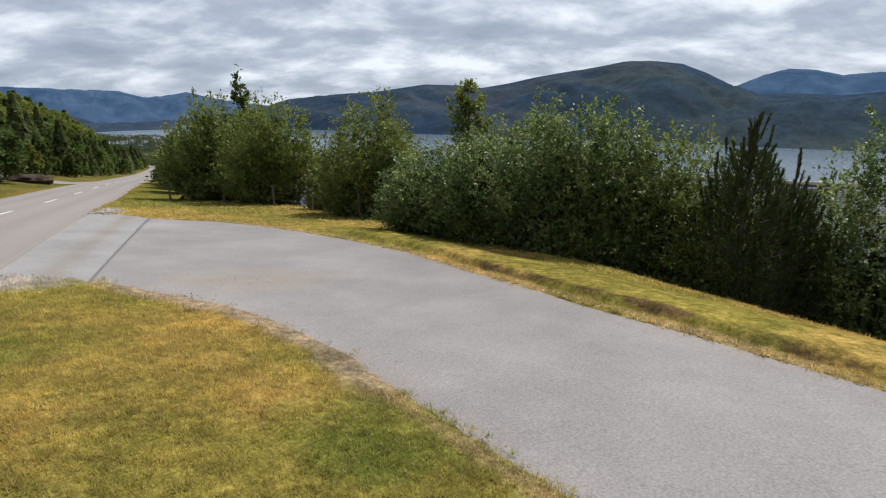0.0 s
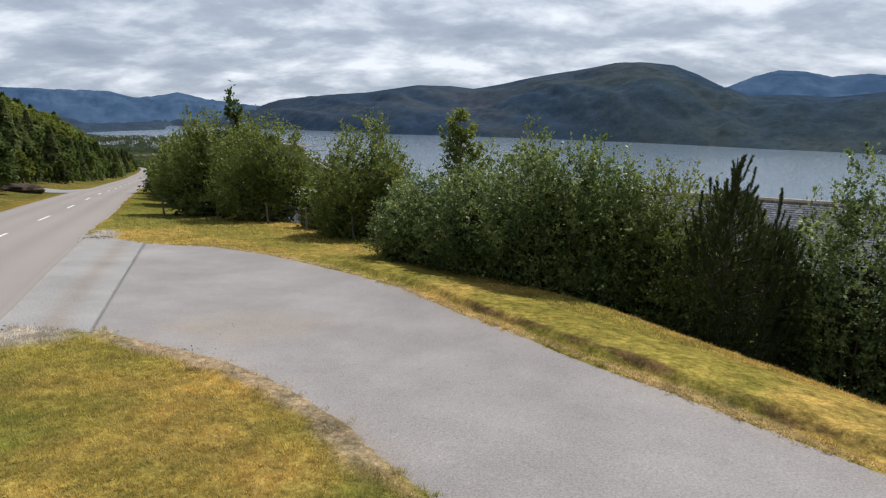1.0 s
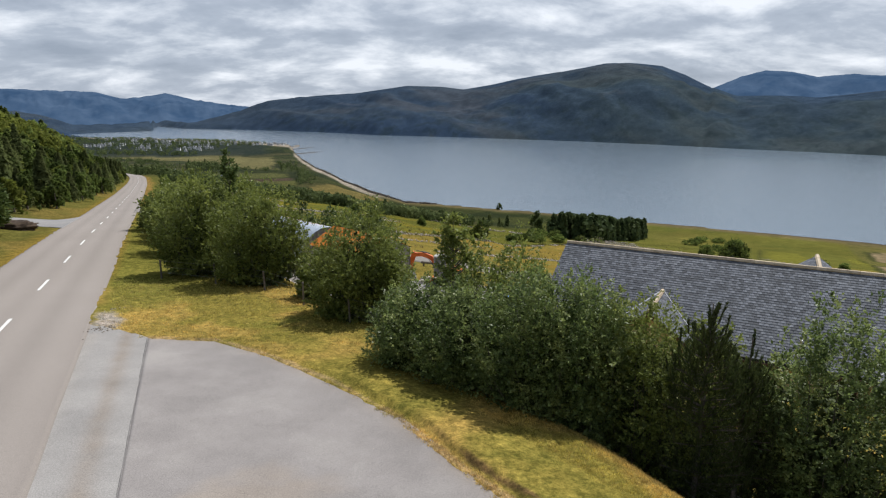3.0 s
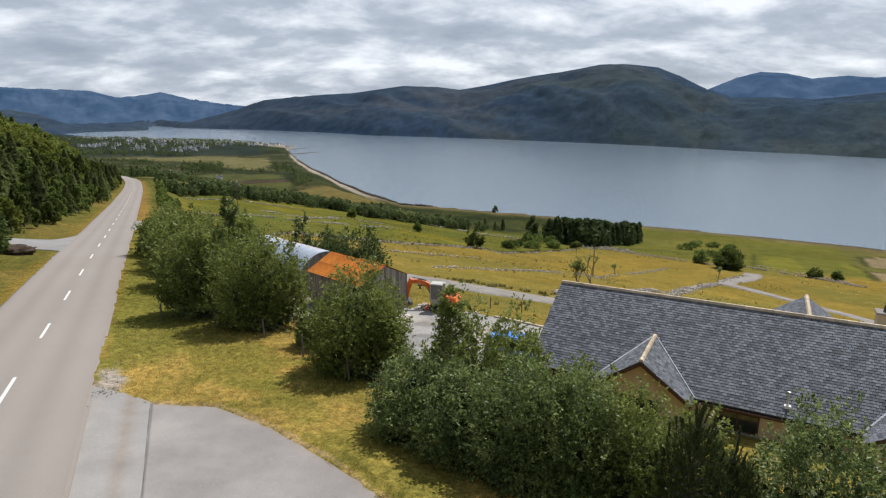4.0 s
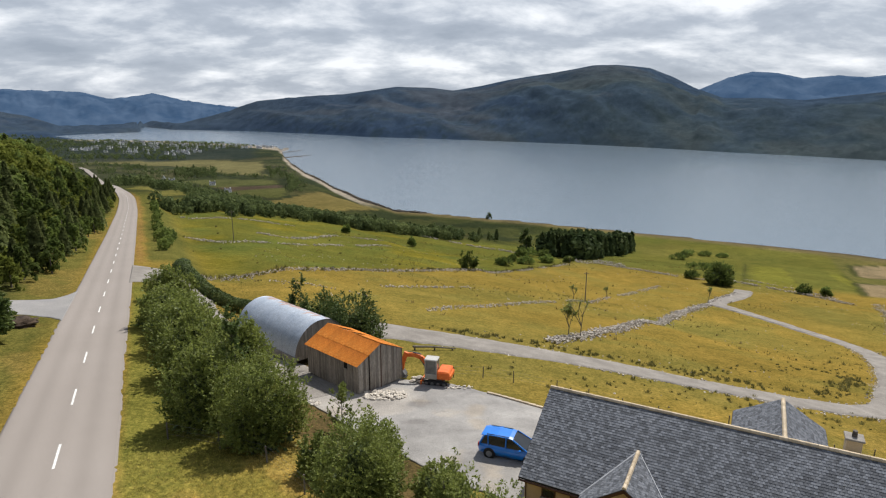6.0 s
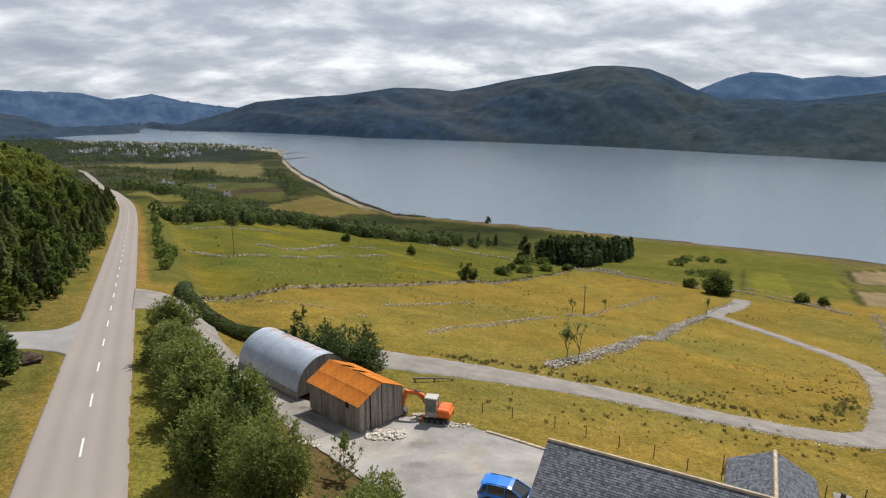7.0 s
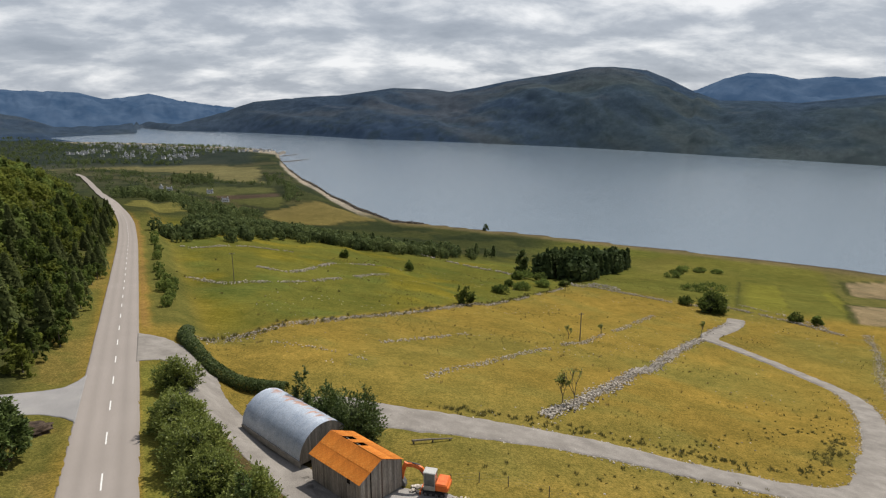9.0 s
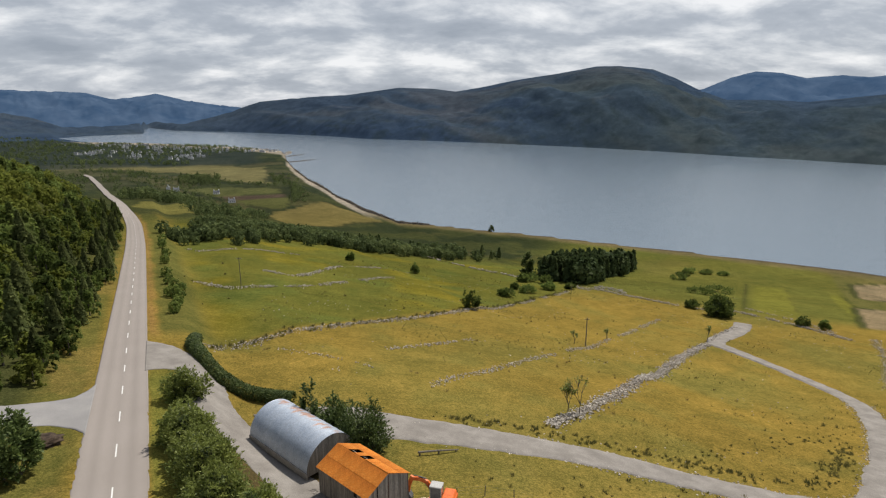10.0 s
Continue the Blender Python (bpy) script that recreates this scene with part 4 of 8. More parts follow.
def shoot_crown(rng, width, tall, base, count, slim):
    """Leaf places, leaf axes and shoots of a crown: stems fan out from the foot, bend upright, and carry leafy twigs."""
    n = int(np.clip(count / 110, 26, 260))
    a = rng.uniform(0, 2 * math.pi, n)
    q = rng.uniform(0, 1, n) ** 0.5
    lobes = rng.uniform(0, 6.283, 4)
    lump = 0.94 + 0.04 * np.sin(3 * a + lobes[0]) + 0.04 * np.sin(5 * a + lobes[1] + 4 * q)
    if slim:
        h0 = np.clip(base / tall + (0.97 - base / tall) * rng.uniform(0, 1, n) ** 1.1, 0, 0.97)
        reach = width / 2 * (1.03 - h0) ** 0.9 * rng.uniform(0.35, 1.15, n) * 1.25
        foot = np.stack([0.06 * np.cos(a), 0.06 * np.sin(a), tall * h0 * 0.94], axis=1)
        tip = np.stack([reach * np.cos(a), reach * np.sin(a), np.minimum(tall, foot[:, 2] + reach * rng.uniform(0.6, 1.3, n))], axis=1)
        tip[0] = (0, 0, tall)
    else:
        side = rng.uniform(0, 1, n) < 0.58
        env = (1 - 0.50 * q ** 2.4) * lump * rng.uniform(0.86, 1.0, n)
        h = np.where(side, rng.uniform(0.10, 0.94, n) * env, env)
        reach = width / 2 * np.where(side, rng.uniform(0.72, 1.05, n) * np.sqrt(np.clip(1.04 - 0.75 * h ** 2, 0.05, 1)), q * 0.92) * (0.92 + 0.16 * np.sin(2 * a + lobes[2]))
        tip = np.stack([reach * np.cos(a), reach * np.sin(a), base + (tall - base) * h], axis=1)
        foot = np.stack([0.18 * reach * np.cos(a), 0.18 * reach * np.sin(a), np.zeros(n)], axis=1)
    def along(k, t):
        f, g = foot[k], tip[k] - foot[k]
        out = (1 - (1 - t) ** 1.7)[:, None]
        return np.concatenate([f[:, :2] + g[:, :2] * out, (f[:, 2] + g[:, 2] * t ** 1.08)[:, None]], axis=1)
    per = 16
    tk = np.repeat(np.arange(n), per)
    m = len(tk)
    long = np.linalg.norm(tip - foot, axis=1)[tk]
    outer = np.minimum(0.78, 0.36 * width / long) * rng.uniform(0, 1, m)                # most twigs stand near the tips
    tt = rng.uniform(0, 1, m) if slim else np.where(rng.uniform(0, 1, m) < 0.78, 1 - outer, 0.2 + 0.8 * rng.uniform(0, 1, m))
    root = along(tk, tt)
    th = rng.uniform(0, 2 * math.pi, m)
    way = np.stack([np.cos(th), np.sin(th), rng.uniform(0.1, 1.3, m)], axis=1) + 0.8 * np.stack([np.cos(a[tk]), np.sin(a[tk]), np.zeros(m)], axis=1)
    way = np.where((tt > 0.95)[:, None], np.array((0, 0, 0.9)) + 0.45 * rng.normal(0, 1, (m, 3)), way)
    way /= np.linalg.norm(way, axis=1)[:, None]
    ln = np.where(tt > 0.95, 0.75, 1.0) * (1.0 if slim else (1.75 if count < 14500 else 1.35)) * (0.06 + (0.055 + 0.11 * (1.05 - tt)) * width * rng.uniform(0.5, 1.2, m)) * (0.7 if slim else 1.0)
    heavy = rng.gamma(1.6, 1.0, m) * np.where(tt > 0.95, 0.6, 1.0)
    own = rng.choice(m, count, p=heavy / heavy.sum())
    f = rng.uniform(0.1, 1.0, count)
    p = root[own] + way[own] * (ln[own] * f)[:, None] + rng.normal(0, 0.022, (count, 3))
    axis = way[own] + 0.55 * rng.normal(0, 1, (count, 3))
    keep = p[:, 2] > 0.04
    return p[keep], axis[keep], foot, tip


def leaf_quads(p, axis, size, rng, stretch=1.75):
    """Folded leaves along their axes, mostly turned to the light."""
    k = len(p)
    u = axis / (np.linalg.norm(axis, axis=1)[:, None] + 1e-9)
    n = np.array((0, 0, 1.0)) + rng.normal(0, 0.65, (k, 3))
    v = np.cross(n, u)
    v /= np.linalg.norm(v, axis=1)[:, None] + 1e-9
    n = np.cross(u, v)
    s = size * rng.uniform(0.6, 1.4, k)[:, None]
    return np.stack([p, p + u * s * stretch * 0.45 + v * s / 2 + n * s * 0.10, p + u * s * stretch, p + u * s * stretch * 0.45 - v * s / 2 + n * s * 0.10], axis=1)


def leafy_tree(name, x, y, width, tall, leaf, count, mat, label, seed, base=0.2, slim=False, group="", z=None, category="tree", top_z=None):
    rng = np.random.default_rng(seed)
    z = ground_z(x, y) if z is None else z
    tall = top_z - z if top_z is not None else tall
    top = empty(name, pose(x, y, z, 0, 0, rng.uniform(0, 360)), label, category, group)
    p, axis, foot, tip = shoot_crown(rng, width, tall, base, count, slim)
    fit = tall / np.percentile(p[:, 2], 99.5)
    p[:, 2] *= fit
    quads_mesh("crown", leaf_quads(p, axis, leaf, rng), mat, top)
    # inner leaves fill the crown, its inner shade put into their dark colour
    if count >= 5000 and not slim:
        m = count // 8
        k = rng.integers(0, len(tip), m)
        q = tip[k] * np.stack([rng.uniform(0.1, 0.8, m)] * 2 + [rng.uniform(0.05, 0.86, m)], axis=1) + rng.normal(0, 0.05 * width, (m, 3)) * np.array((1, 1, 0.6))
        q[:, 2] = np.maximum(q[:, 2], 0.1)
        quads_mesh("inner_leaves", leaf_quads(q, rng.normal(0, 1, (m, 3)), leaf * 2.6, rng, 1.4), M["leaf_inner_shaded"], top)
    bm = bmesh.new()
    r0 = 0.012 + 0.003 * tall
    if slim:
        tube(bm, (0, 0, -0.3), (0, 0, tall * 0.98), 0.02 + 0.008 * tall, 0.006, 7)
    for f, t in list(zip(foot, tip))[:64]:
        mid = Vector((f[0] + (t[0] - f[0]) * 0.66, f[1] + (t[1] - f[1]) * 0.66, f[2] + (t[2] - f[2]) * 0.5))
        f = Vector(f) - Vector((0, 0, 0.0 if slim else 0.3))
        tube(bm, f, mid, r0, r0 * 0.6, 5, caps=False)
        tube(bm, mid, t, r0 * 0.6, 0.003, 4, caps=False)
    part("trunk", bm, M["bark"], top)
    return top


def needles_at(P, D, rng, n, length, wide):
    k = rng.integers(0, len(P), n)
    c = P[k] + rng.normal(0, 0.008, (n, 3))
    d = D[k] * 1.1 + rng.normal(0, 0.42, (n, 3))
    d /= np.linalg.norm(d, axis=1)[:, None]
    a = np.cross(d, rng.normal(0, 1, (n, 3)))
    a /= np.linalg.norm(a, axis=1)[:, None]
    l = length * rng.uniform(0.7, 1.3, n)[:, None]
    return np.stack([c - a * wide / 2, c + d * l - a * wide / 5, c + d * l + a * wide / 5, c + a * wide / 2], axis=1)


def pine_tree(name, x, y, width, top_z, n, label, seed, shoots=150, group=""):
    """A bushy young pine: a dark mass bristling with upright finger-like shoots."""
    rng = np.random.default_rng(seed)
    z = ground_z(x, y)
    tall = top_z - z
    top = empty(name, pose(x, y, z), label, "tree", group)
    bm = bmesh.new()
    tube(bm, (0, 0, -0.3), (0, 0, tall * 0.93), 0.08, 0.012, 7)
    P, D = [], []
    for i in range(shoots):
        a = rng.uniform(0, 2 * math.pi)
        q = rng.uniform(0, 1) ** 0.6 if i > 2 else 0.08 * (i + 1)
        h = (1 - 0.42 * q ** 1.3) * rng.uniform(0.80, 1.0) * (1.0 if i % 3 else rng.uniform(0.3, 0.95)) if i > 2 else 0.93 - 0.05 * i
        reach = width / 2 * q * (1.0 if i % 3 else 1.05)
        l = rng.uniform(0.28, 0.55)
        d = Vector((math.cos(a) * 0.22 + rng.normal(0, 0.10), math.sin(a) * 0.30 + rng.normal(0, 0.10), 1)).normalized()
        tip = Vector((reach * math.cos(a), reach * math.sin(a), h * tall))
        foot = tip - d * l
        t = np.linspace(0, 1, 12)[:, None]
        P.append(np.array(foot) * (1 - t) + np.array(tip) * t)
        D.append(np.tile(np.array(d), (12, 1)))
        tube(bm, (0, 0, max(0.05, foot.z - 0.35 * reach - 0.1)), foot, 0.016, 0.010, 4, caps=False)
        tube(bm, foot, tip, 0.011, 0.007, 4, caps=False)
    quads_mesh("needles", needles_at(np.concatenate(P), np.concatenate(D), rng, n, 0.06, 0.012), M["needle"], top)
    m = n // 3
    h = rng.uniform(0.03, 0.80, m)
    a = rng.uniform(0, 2 * math.pi, m)
    r = width / 2 * np.minimum(1.0, 2.2 * (0.86 - h).clip(0) ** 0.7) * rng.uniform(0, 0.85, m) ** 0.5
    c = np.stack([r * np.cos(a), r * np.sin(a), h * tall], axis=1)
    e = np.stack([np.cos(a) * 0.5, np.sin(a) * 0.5, np.ones(m)], axis=1)
    quads_mesh("inner_needles", needles_at(c, e, rng, m, 0.11, 0.02), M["needle"], top)
    part("trunk", bm, M["bark"], top)
    return top


ROW = "bushes along the fence"
leafy_tree("bush", 2.75, 14.0, 3.6, 3.7, 0.046, 38000, M["leaf_pale"], "tall pale-leaved willow bush below the grass bank", 1, group=ROW)
leafy_tree("bush", 5.45, 13.5, 3.7, 5.0, 0.046, 38000, M["leaf"], "broad yellow-green willow bush below the grass bank", 2, group=ROW, top_z=2.05)
leafy_tree("bush", 4.05, 13.8, 2.8, 4.6, 0.046, 27000, M["leaf_pale"], "upright green willow between broader bushes", 12, group=ROW, top_z=2.6)
leafy_tree("bush", 1.0, 15.4, 3.0, 2.8, 0.047, 24000, M["leaf_pale"], "low pale willow between taller bushes", 13, group=ROW)
leafy_tree("bush", -0.35, 17.0, 3.4, 2.5, 0.047, 26000, M["leaf_pale"], "green willow bush beside a thin birch", 3, group=ROW)
leafy_tree("bush", 2.9, 18.2, 3.4, 5.9, 0.065, 15000, M["leaf"], "upright willow behind the front bushes", 41, group=ROW)
leafy_tree("bush", 1.6, 20.3, 3.2, 5.8, 0.07, 12000, M["leaf"], "upright willow behind the birch", 42, group=ROW)
leafy_tree("bush", 4.9, 16.2, 3.2, 5.0, 0.07, 10000, M["leaf"], "dense willow behind the front bushes", 43, group=ROW)
leafy_tree("bush", 7.6, 14.6, 3.2, 5.0, 0.07, 10000, M["leaf"], "dense green willow behind the pines", 44, group=ROW)
leafy_tree("bush", -2.75, 23.3, 4.7, 4.8, 0.06, 38000, M["leaf"], "round dark green alder bush behind the fence", 4, group=ROW)
leafy_tree("bush", -8.8, 29.9, 5.0, 5.1, 0.07, 30000, M["leaf"], "large rounded willow at the edge of the mown grass", 5, group=ROW)
leafy_tree("bush", -12.6, 32.6, 4.9, 5.5, 0.08, 24000, M["leaf"], "tall willow bush at the edge of the mown grass", 6, group=ROW)
leafy_tree("bush", 9.5, 12.0, 4.2, 6.3, 0.052, 46000, M["leaf_pale"], "leafy silver-green bush at the end of the row", 7, group=ROW)
leafy_tree("bush", 12.2, 9.8, 4.2, 6.0, 0.065, 22000, M["leaf_pale"], "leafy silver-green bush past the pine", 15, group=ROW)
leafy_tree("bush", -5.3, 26.3, 1.8, 2.2, 0.08, 5000, M["leaf"], "small bright green shrub inside the fence", 14, group=ROW)
leafy_tree("bush", -12.0, 37.4, 4.6, 5.4, 0.11, 13000, M["leaf"], "dark green willow bush above the yard", 16, group=ROW)
leafy_tree("bush", -16.2, 40.8, 5.4, 5.2, 0.11, 14000, M["leaf"], "dense willow bush on the road verge", 17, group=ROW)
leafy_tree("bush", -19.4, 46.8, 5.6, 4.8, 0.12, 12000, M["leaf"], "willow bush on the road verge", 18, group=ROW)
leafy_tree("bush", -23.6, 54.0, 5.6, 4.2, 0.13, 11000, M["leaf"], "spreading willow bush on the road verge", 19, group=ROW)
leafy_tree("bush", -28.6, 66.6, 5.2, 4.0, 0.13, 9000, M["leaf"], "rounded bush at the mouth of the drive", 20, group=ROW)
leafy_tree("bush", -21.3, 50.4, 4.6, 4.0, 0.12, 8000, M["leaf"], "low willow filling the verge row", 27, group=ROW)
leafy_tree("bush", -25.6, 58.0, 4.0, 3.2, 0.13, 6000, M["leaf"], "low willow filling the verge row", 28, group=ROW)
leafy_tree("bush", -5.4, 37.2, 2.6, 4.0, 0.08, 2600, M["leaf"], "thin open willow on the yard bank", 21, slim=True, group=ROW)
leafy_tree("bush", -2.8, 32.5, 3.6, 3.2, 0.09, 8000, M["leaf"], "low willow on the yard bank", 22, group=ROW)
leafy_tree("bush", 1.0, 28.0, 3.4, 3.0, 0.09, 7000, M["leaf"], "low willow behind the fence row", 23, group=ROW)
leafy_tree("birch", 0.75, 18.4, 2.6, 5.3, 0.06, 5200, M["leaf"], "slender young birch standing above the bushes", 8, base=1.2, slim=True)
leafy_tree("rowan", -11.4, 34.2, 2.6, 7.1, 0.10, 1500, M["leaf_dark"], "thin dark rowan standing above the bushes", 9, base=3.2, slim=True)
pine_tree("pine", 6.3, 12.1, 2.4, 2.95, 34000, "dark young pine with up-turned shoots", 31)
pine_tree("pine", 7.3, 12.1, 2.0, 2.1, 24000, "smaller dark pine beside the taller one", 32, 110)
pine_tree("pine", 8.1, 12.0, 1.5, 0.85, 13000, "low dark pine at the foot of the taller ones", 33, 70)
leafy_tree("tree", -10.9, 62.0, 4.6, 5.4, 0.13, 9000, M["leaf_dark"], "dark green tree behind the half-round hut", 24, base=0.6)
leafy_tree("tree", -6.6, 59.6, 6.4, 6.0, 0.13, 12000, M["leaf_dark"], "rounded dark green tree behind the rusty shed", 25, base=0.3)
leafy_tree("tree", -13.4, 63.5, 2.6, 7.0, 0.13, 3000, M["leaf_dark"], "narrow dark tree behind the half-round hut", 26, base=0.4)


# ---- house ----
HU, HV = Vector((0.858, -0.514, 0)), Vector((-0.514, -0.858, 0))
house_m = Matrix(((HU.x, HV.x, 0, 8.2), (HU.y, HV.y, 0, 33.4), (0, 0, 1, 0), (0, 0, 0, 1)))    # u along the ridge, v towards the road
M["slate"] = material("roof_slate", [(0.098, 0.105, 0.121), (0.124, 0.132, 0.149), (0.160, 0.167, 0.180)], 9.0, 30.0, 0.75, 0.004, 40.0, island=0.42, spec=0.15)
M["slate_single"] = material("single_slate", [(0.098, 0.105, 0.121), (0.124, 0.132, 0.149), (0.160, 0.167, 0.180)], 9.0, 30.0, 0.75, 0.004, 40.0, per_object=0.42, spec=0.15)
M["underlay"] = material("roof_underlay", [(0.05, 0.05, 0.055), (0.07, 0.07, 0.075)], 3.0, 20.0, 0.9)
M["render"] = material("buff_render", [(0.50, 0.37, 0.21), (0.57, 0.43, 0.26), (0.60, 0.46, 0.28)], 0.8, 60.0, 0.9, 0.004, 80.0)
M["ridge"] = material("ridge_tile", [(0.42, 0.33, 0.22), (0.55, 0.46, 0.34)], 4.0, 30.0, 0.9, 0.004, 30.0, per_object=0.15)
M["brown"] = material("brown_joinery", [(0.07, 0.035, 0.022), (0.10, 0.05, 0.03)], 4.0, 30.0, 0.6)
M["glass"] = material("dark_window_glass", [(0.015, 0.018, 0.02), (0.03, 0.034, 0.038)], 1.0, 0.0, 0.08, spec=0.8)
M["lead"] = material("lead_flashing", [(0.30, 0.31, 0.33), (0.42, 0.43, 0.45)], 3.0, 20.0, 0.6, metal=0.3)
M["plinth"] = material("grey_plinth", [(0.22, 0.20, 0.18), (0.30, 0.28, 0.25)], 2.0, 30.0, 0.9)
M["metal"] = material("pale_metal_flue", [(0.5, 0.5, 0.5), (0.62, 0.62, 0.62)], 4.0, 20.0, 0.4, metal=0.7)


def slope_slab(bm, pts, thick):
    """A slab from corner points of its top."""
    n = (Vector(pts[1]) - Vector(pts[0])).cross(Vector(pts[2]) - Vector(pts[0])).normalized()
    if n.z < 0:
        n = -n
    top = [bm.verts.new(p) for p in pts]
    low = [bm.verts.new(Vector(p) - n * thick) for p in pts]
    bm.faces.new(top); bm.faces.new(low[::-1])
    for i in range(len(pts)):
        j = (i + 1) % len(pts)
        bm.faces.new((top[i], low[i], low[j], top[j]))


def slate_quads(w, l, t):
    """One slate lying down the slope, its tail raised: five quads."""
    a, b, c, d = (-w / 2, 0, 0.004), (w / 2, 0, 0.004), (w / 2, -l, t), (-w / 2, -l, t)
    c0, d0 = (w / 2, -l, 0.0), (-w / 2, -l, 0.0)
    a0, b0 = (-w / 2, 0, -0.004), (w / 2, 0, -0.004)
    return np.array([a, d, c, b, d, d0, c0, c, a, a0, d0, d, b, c, c0, b0], dtype=float)


def lay_slates(house, top, along, down, width_fn, drop, singles, rng, name="slate"):
    """Courses of slates on a slope. width_fn(distance down) gives the run (from, to). singles: (u0, u1, d0, d1) whose slates are objects of their own."""
    along, down = Vector(along).normalized(), Vector(down).normalized()
    nrm = along.cross(-down).normalized()
    if nrm.z < 0:
        nrm = -nrm
    basis = np.array([along, -down, nrm])
    W, X = 0.215, 0.165
    shape = slate_quads(W - 0.014, X + 0.05, 0.027)
    shared = [None]
    rest, n_single = [], 0
    rows = int(drop / X)
    for r in range(rows):
        d = r * X
        u0, u1 = width_fn(d + X / 2)
        off = (r % 2) * W / 2
        u = u0 + off * 0.5 + W / 2 - off * 0.5
        k = 0
        u = u0 + W / 2 - (W / 2 if r % 2 else 0)
        while u < u1 + W * 0.4:
            uu = min(max(u, u0 + W * 0.35), u1 - W * 0.35)
            c = Vector(top) + along * uu + down * d + nrm * (0.012 + rng.uniform(0, 0.006))
            if singles and singles[0] <= uu <= singles[1] and singles[2] <= d <= singles[3] and n_single < 300:
                if shared[0] is None:
                    me = bpy.data.meshes.new(name)
                    me.from_pydata([tuple(v) for v in shape], [], [(4 * i, 4 * i + 1, 4 * i + 2, 4 * i + 3) for i in range(4)])
                    me.materials.append(M["slate_single"])
                    shared[0] = me
                ob = new(name, shared[0])
                m = Matrix((along, -down, nrm)).transposed().to_4x4()
                m.translation = c
                ob.parent = house
                ob.matrix_local = m
                n_single += 1
            else:
                tilt = rng.normal(0, 0.004)
                s = shape.copy()
                s[:, 2] += s[:, 0] * tilt * 3
                rest.append(s @ basis + np.array(c))
            u += W
    ob = quads_mesh("slating", np.concatenate(rest), M["slate"], house)
    tagged(ob, kind="stuff")


def window_unit(house, u0, u1, z0, z1, v, bars):
    """A window set in the wall: frame, panes, sill."""
    w = new("window")
    w.parent = house
    bm = bmesh.new()
    f = 0.07
    box(bm, u0, u1, v - 0.05, v + 0.03, z1 - f, z1, 0.006)
    box(bm, u0, u1, v - 0.05, v + 0.03, z0, z0 + f, 0.006)
    edges = [u0] + [u0 + (u1 - u0) * b for b in bars] + [u1]
    for i, e in enumerate(edges):
        a = e if i == 0 else (e - f if i == len(edges) - 1 else e - f / 2)
        box(bm, a, a + f, v - 0.045, v + 0.027, z0 + f, z1 - f, 0.005)
    part("window_frame", bm, M["brown"], w)
    for a, b in zip(edges, edges[1:]):
        bm = bmesh.new()
        box(bm, a + f / 2, b - f / 2, v - 0.02, v + 0.008, z0 + f * 0.8, z1 - f * 0.8)
        part("pane", bm, M["glass"], w)
    bm = bmesh.new()
    box(bm, u0 - 0.05, u1 + 0.05, v, v + 0.10, z0 - 0.07, z0 - 0.005, 0.01)
    part("window_sill", bm, M["plinth"], w)


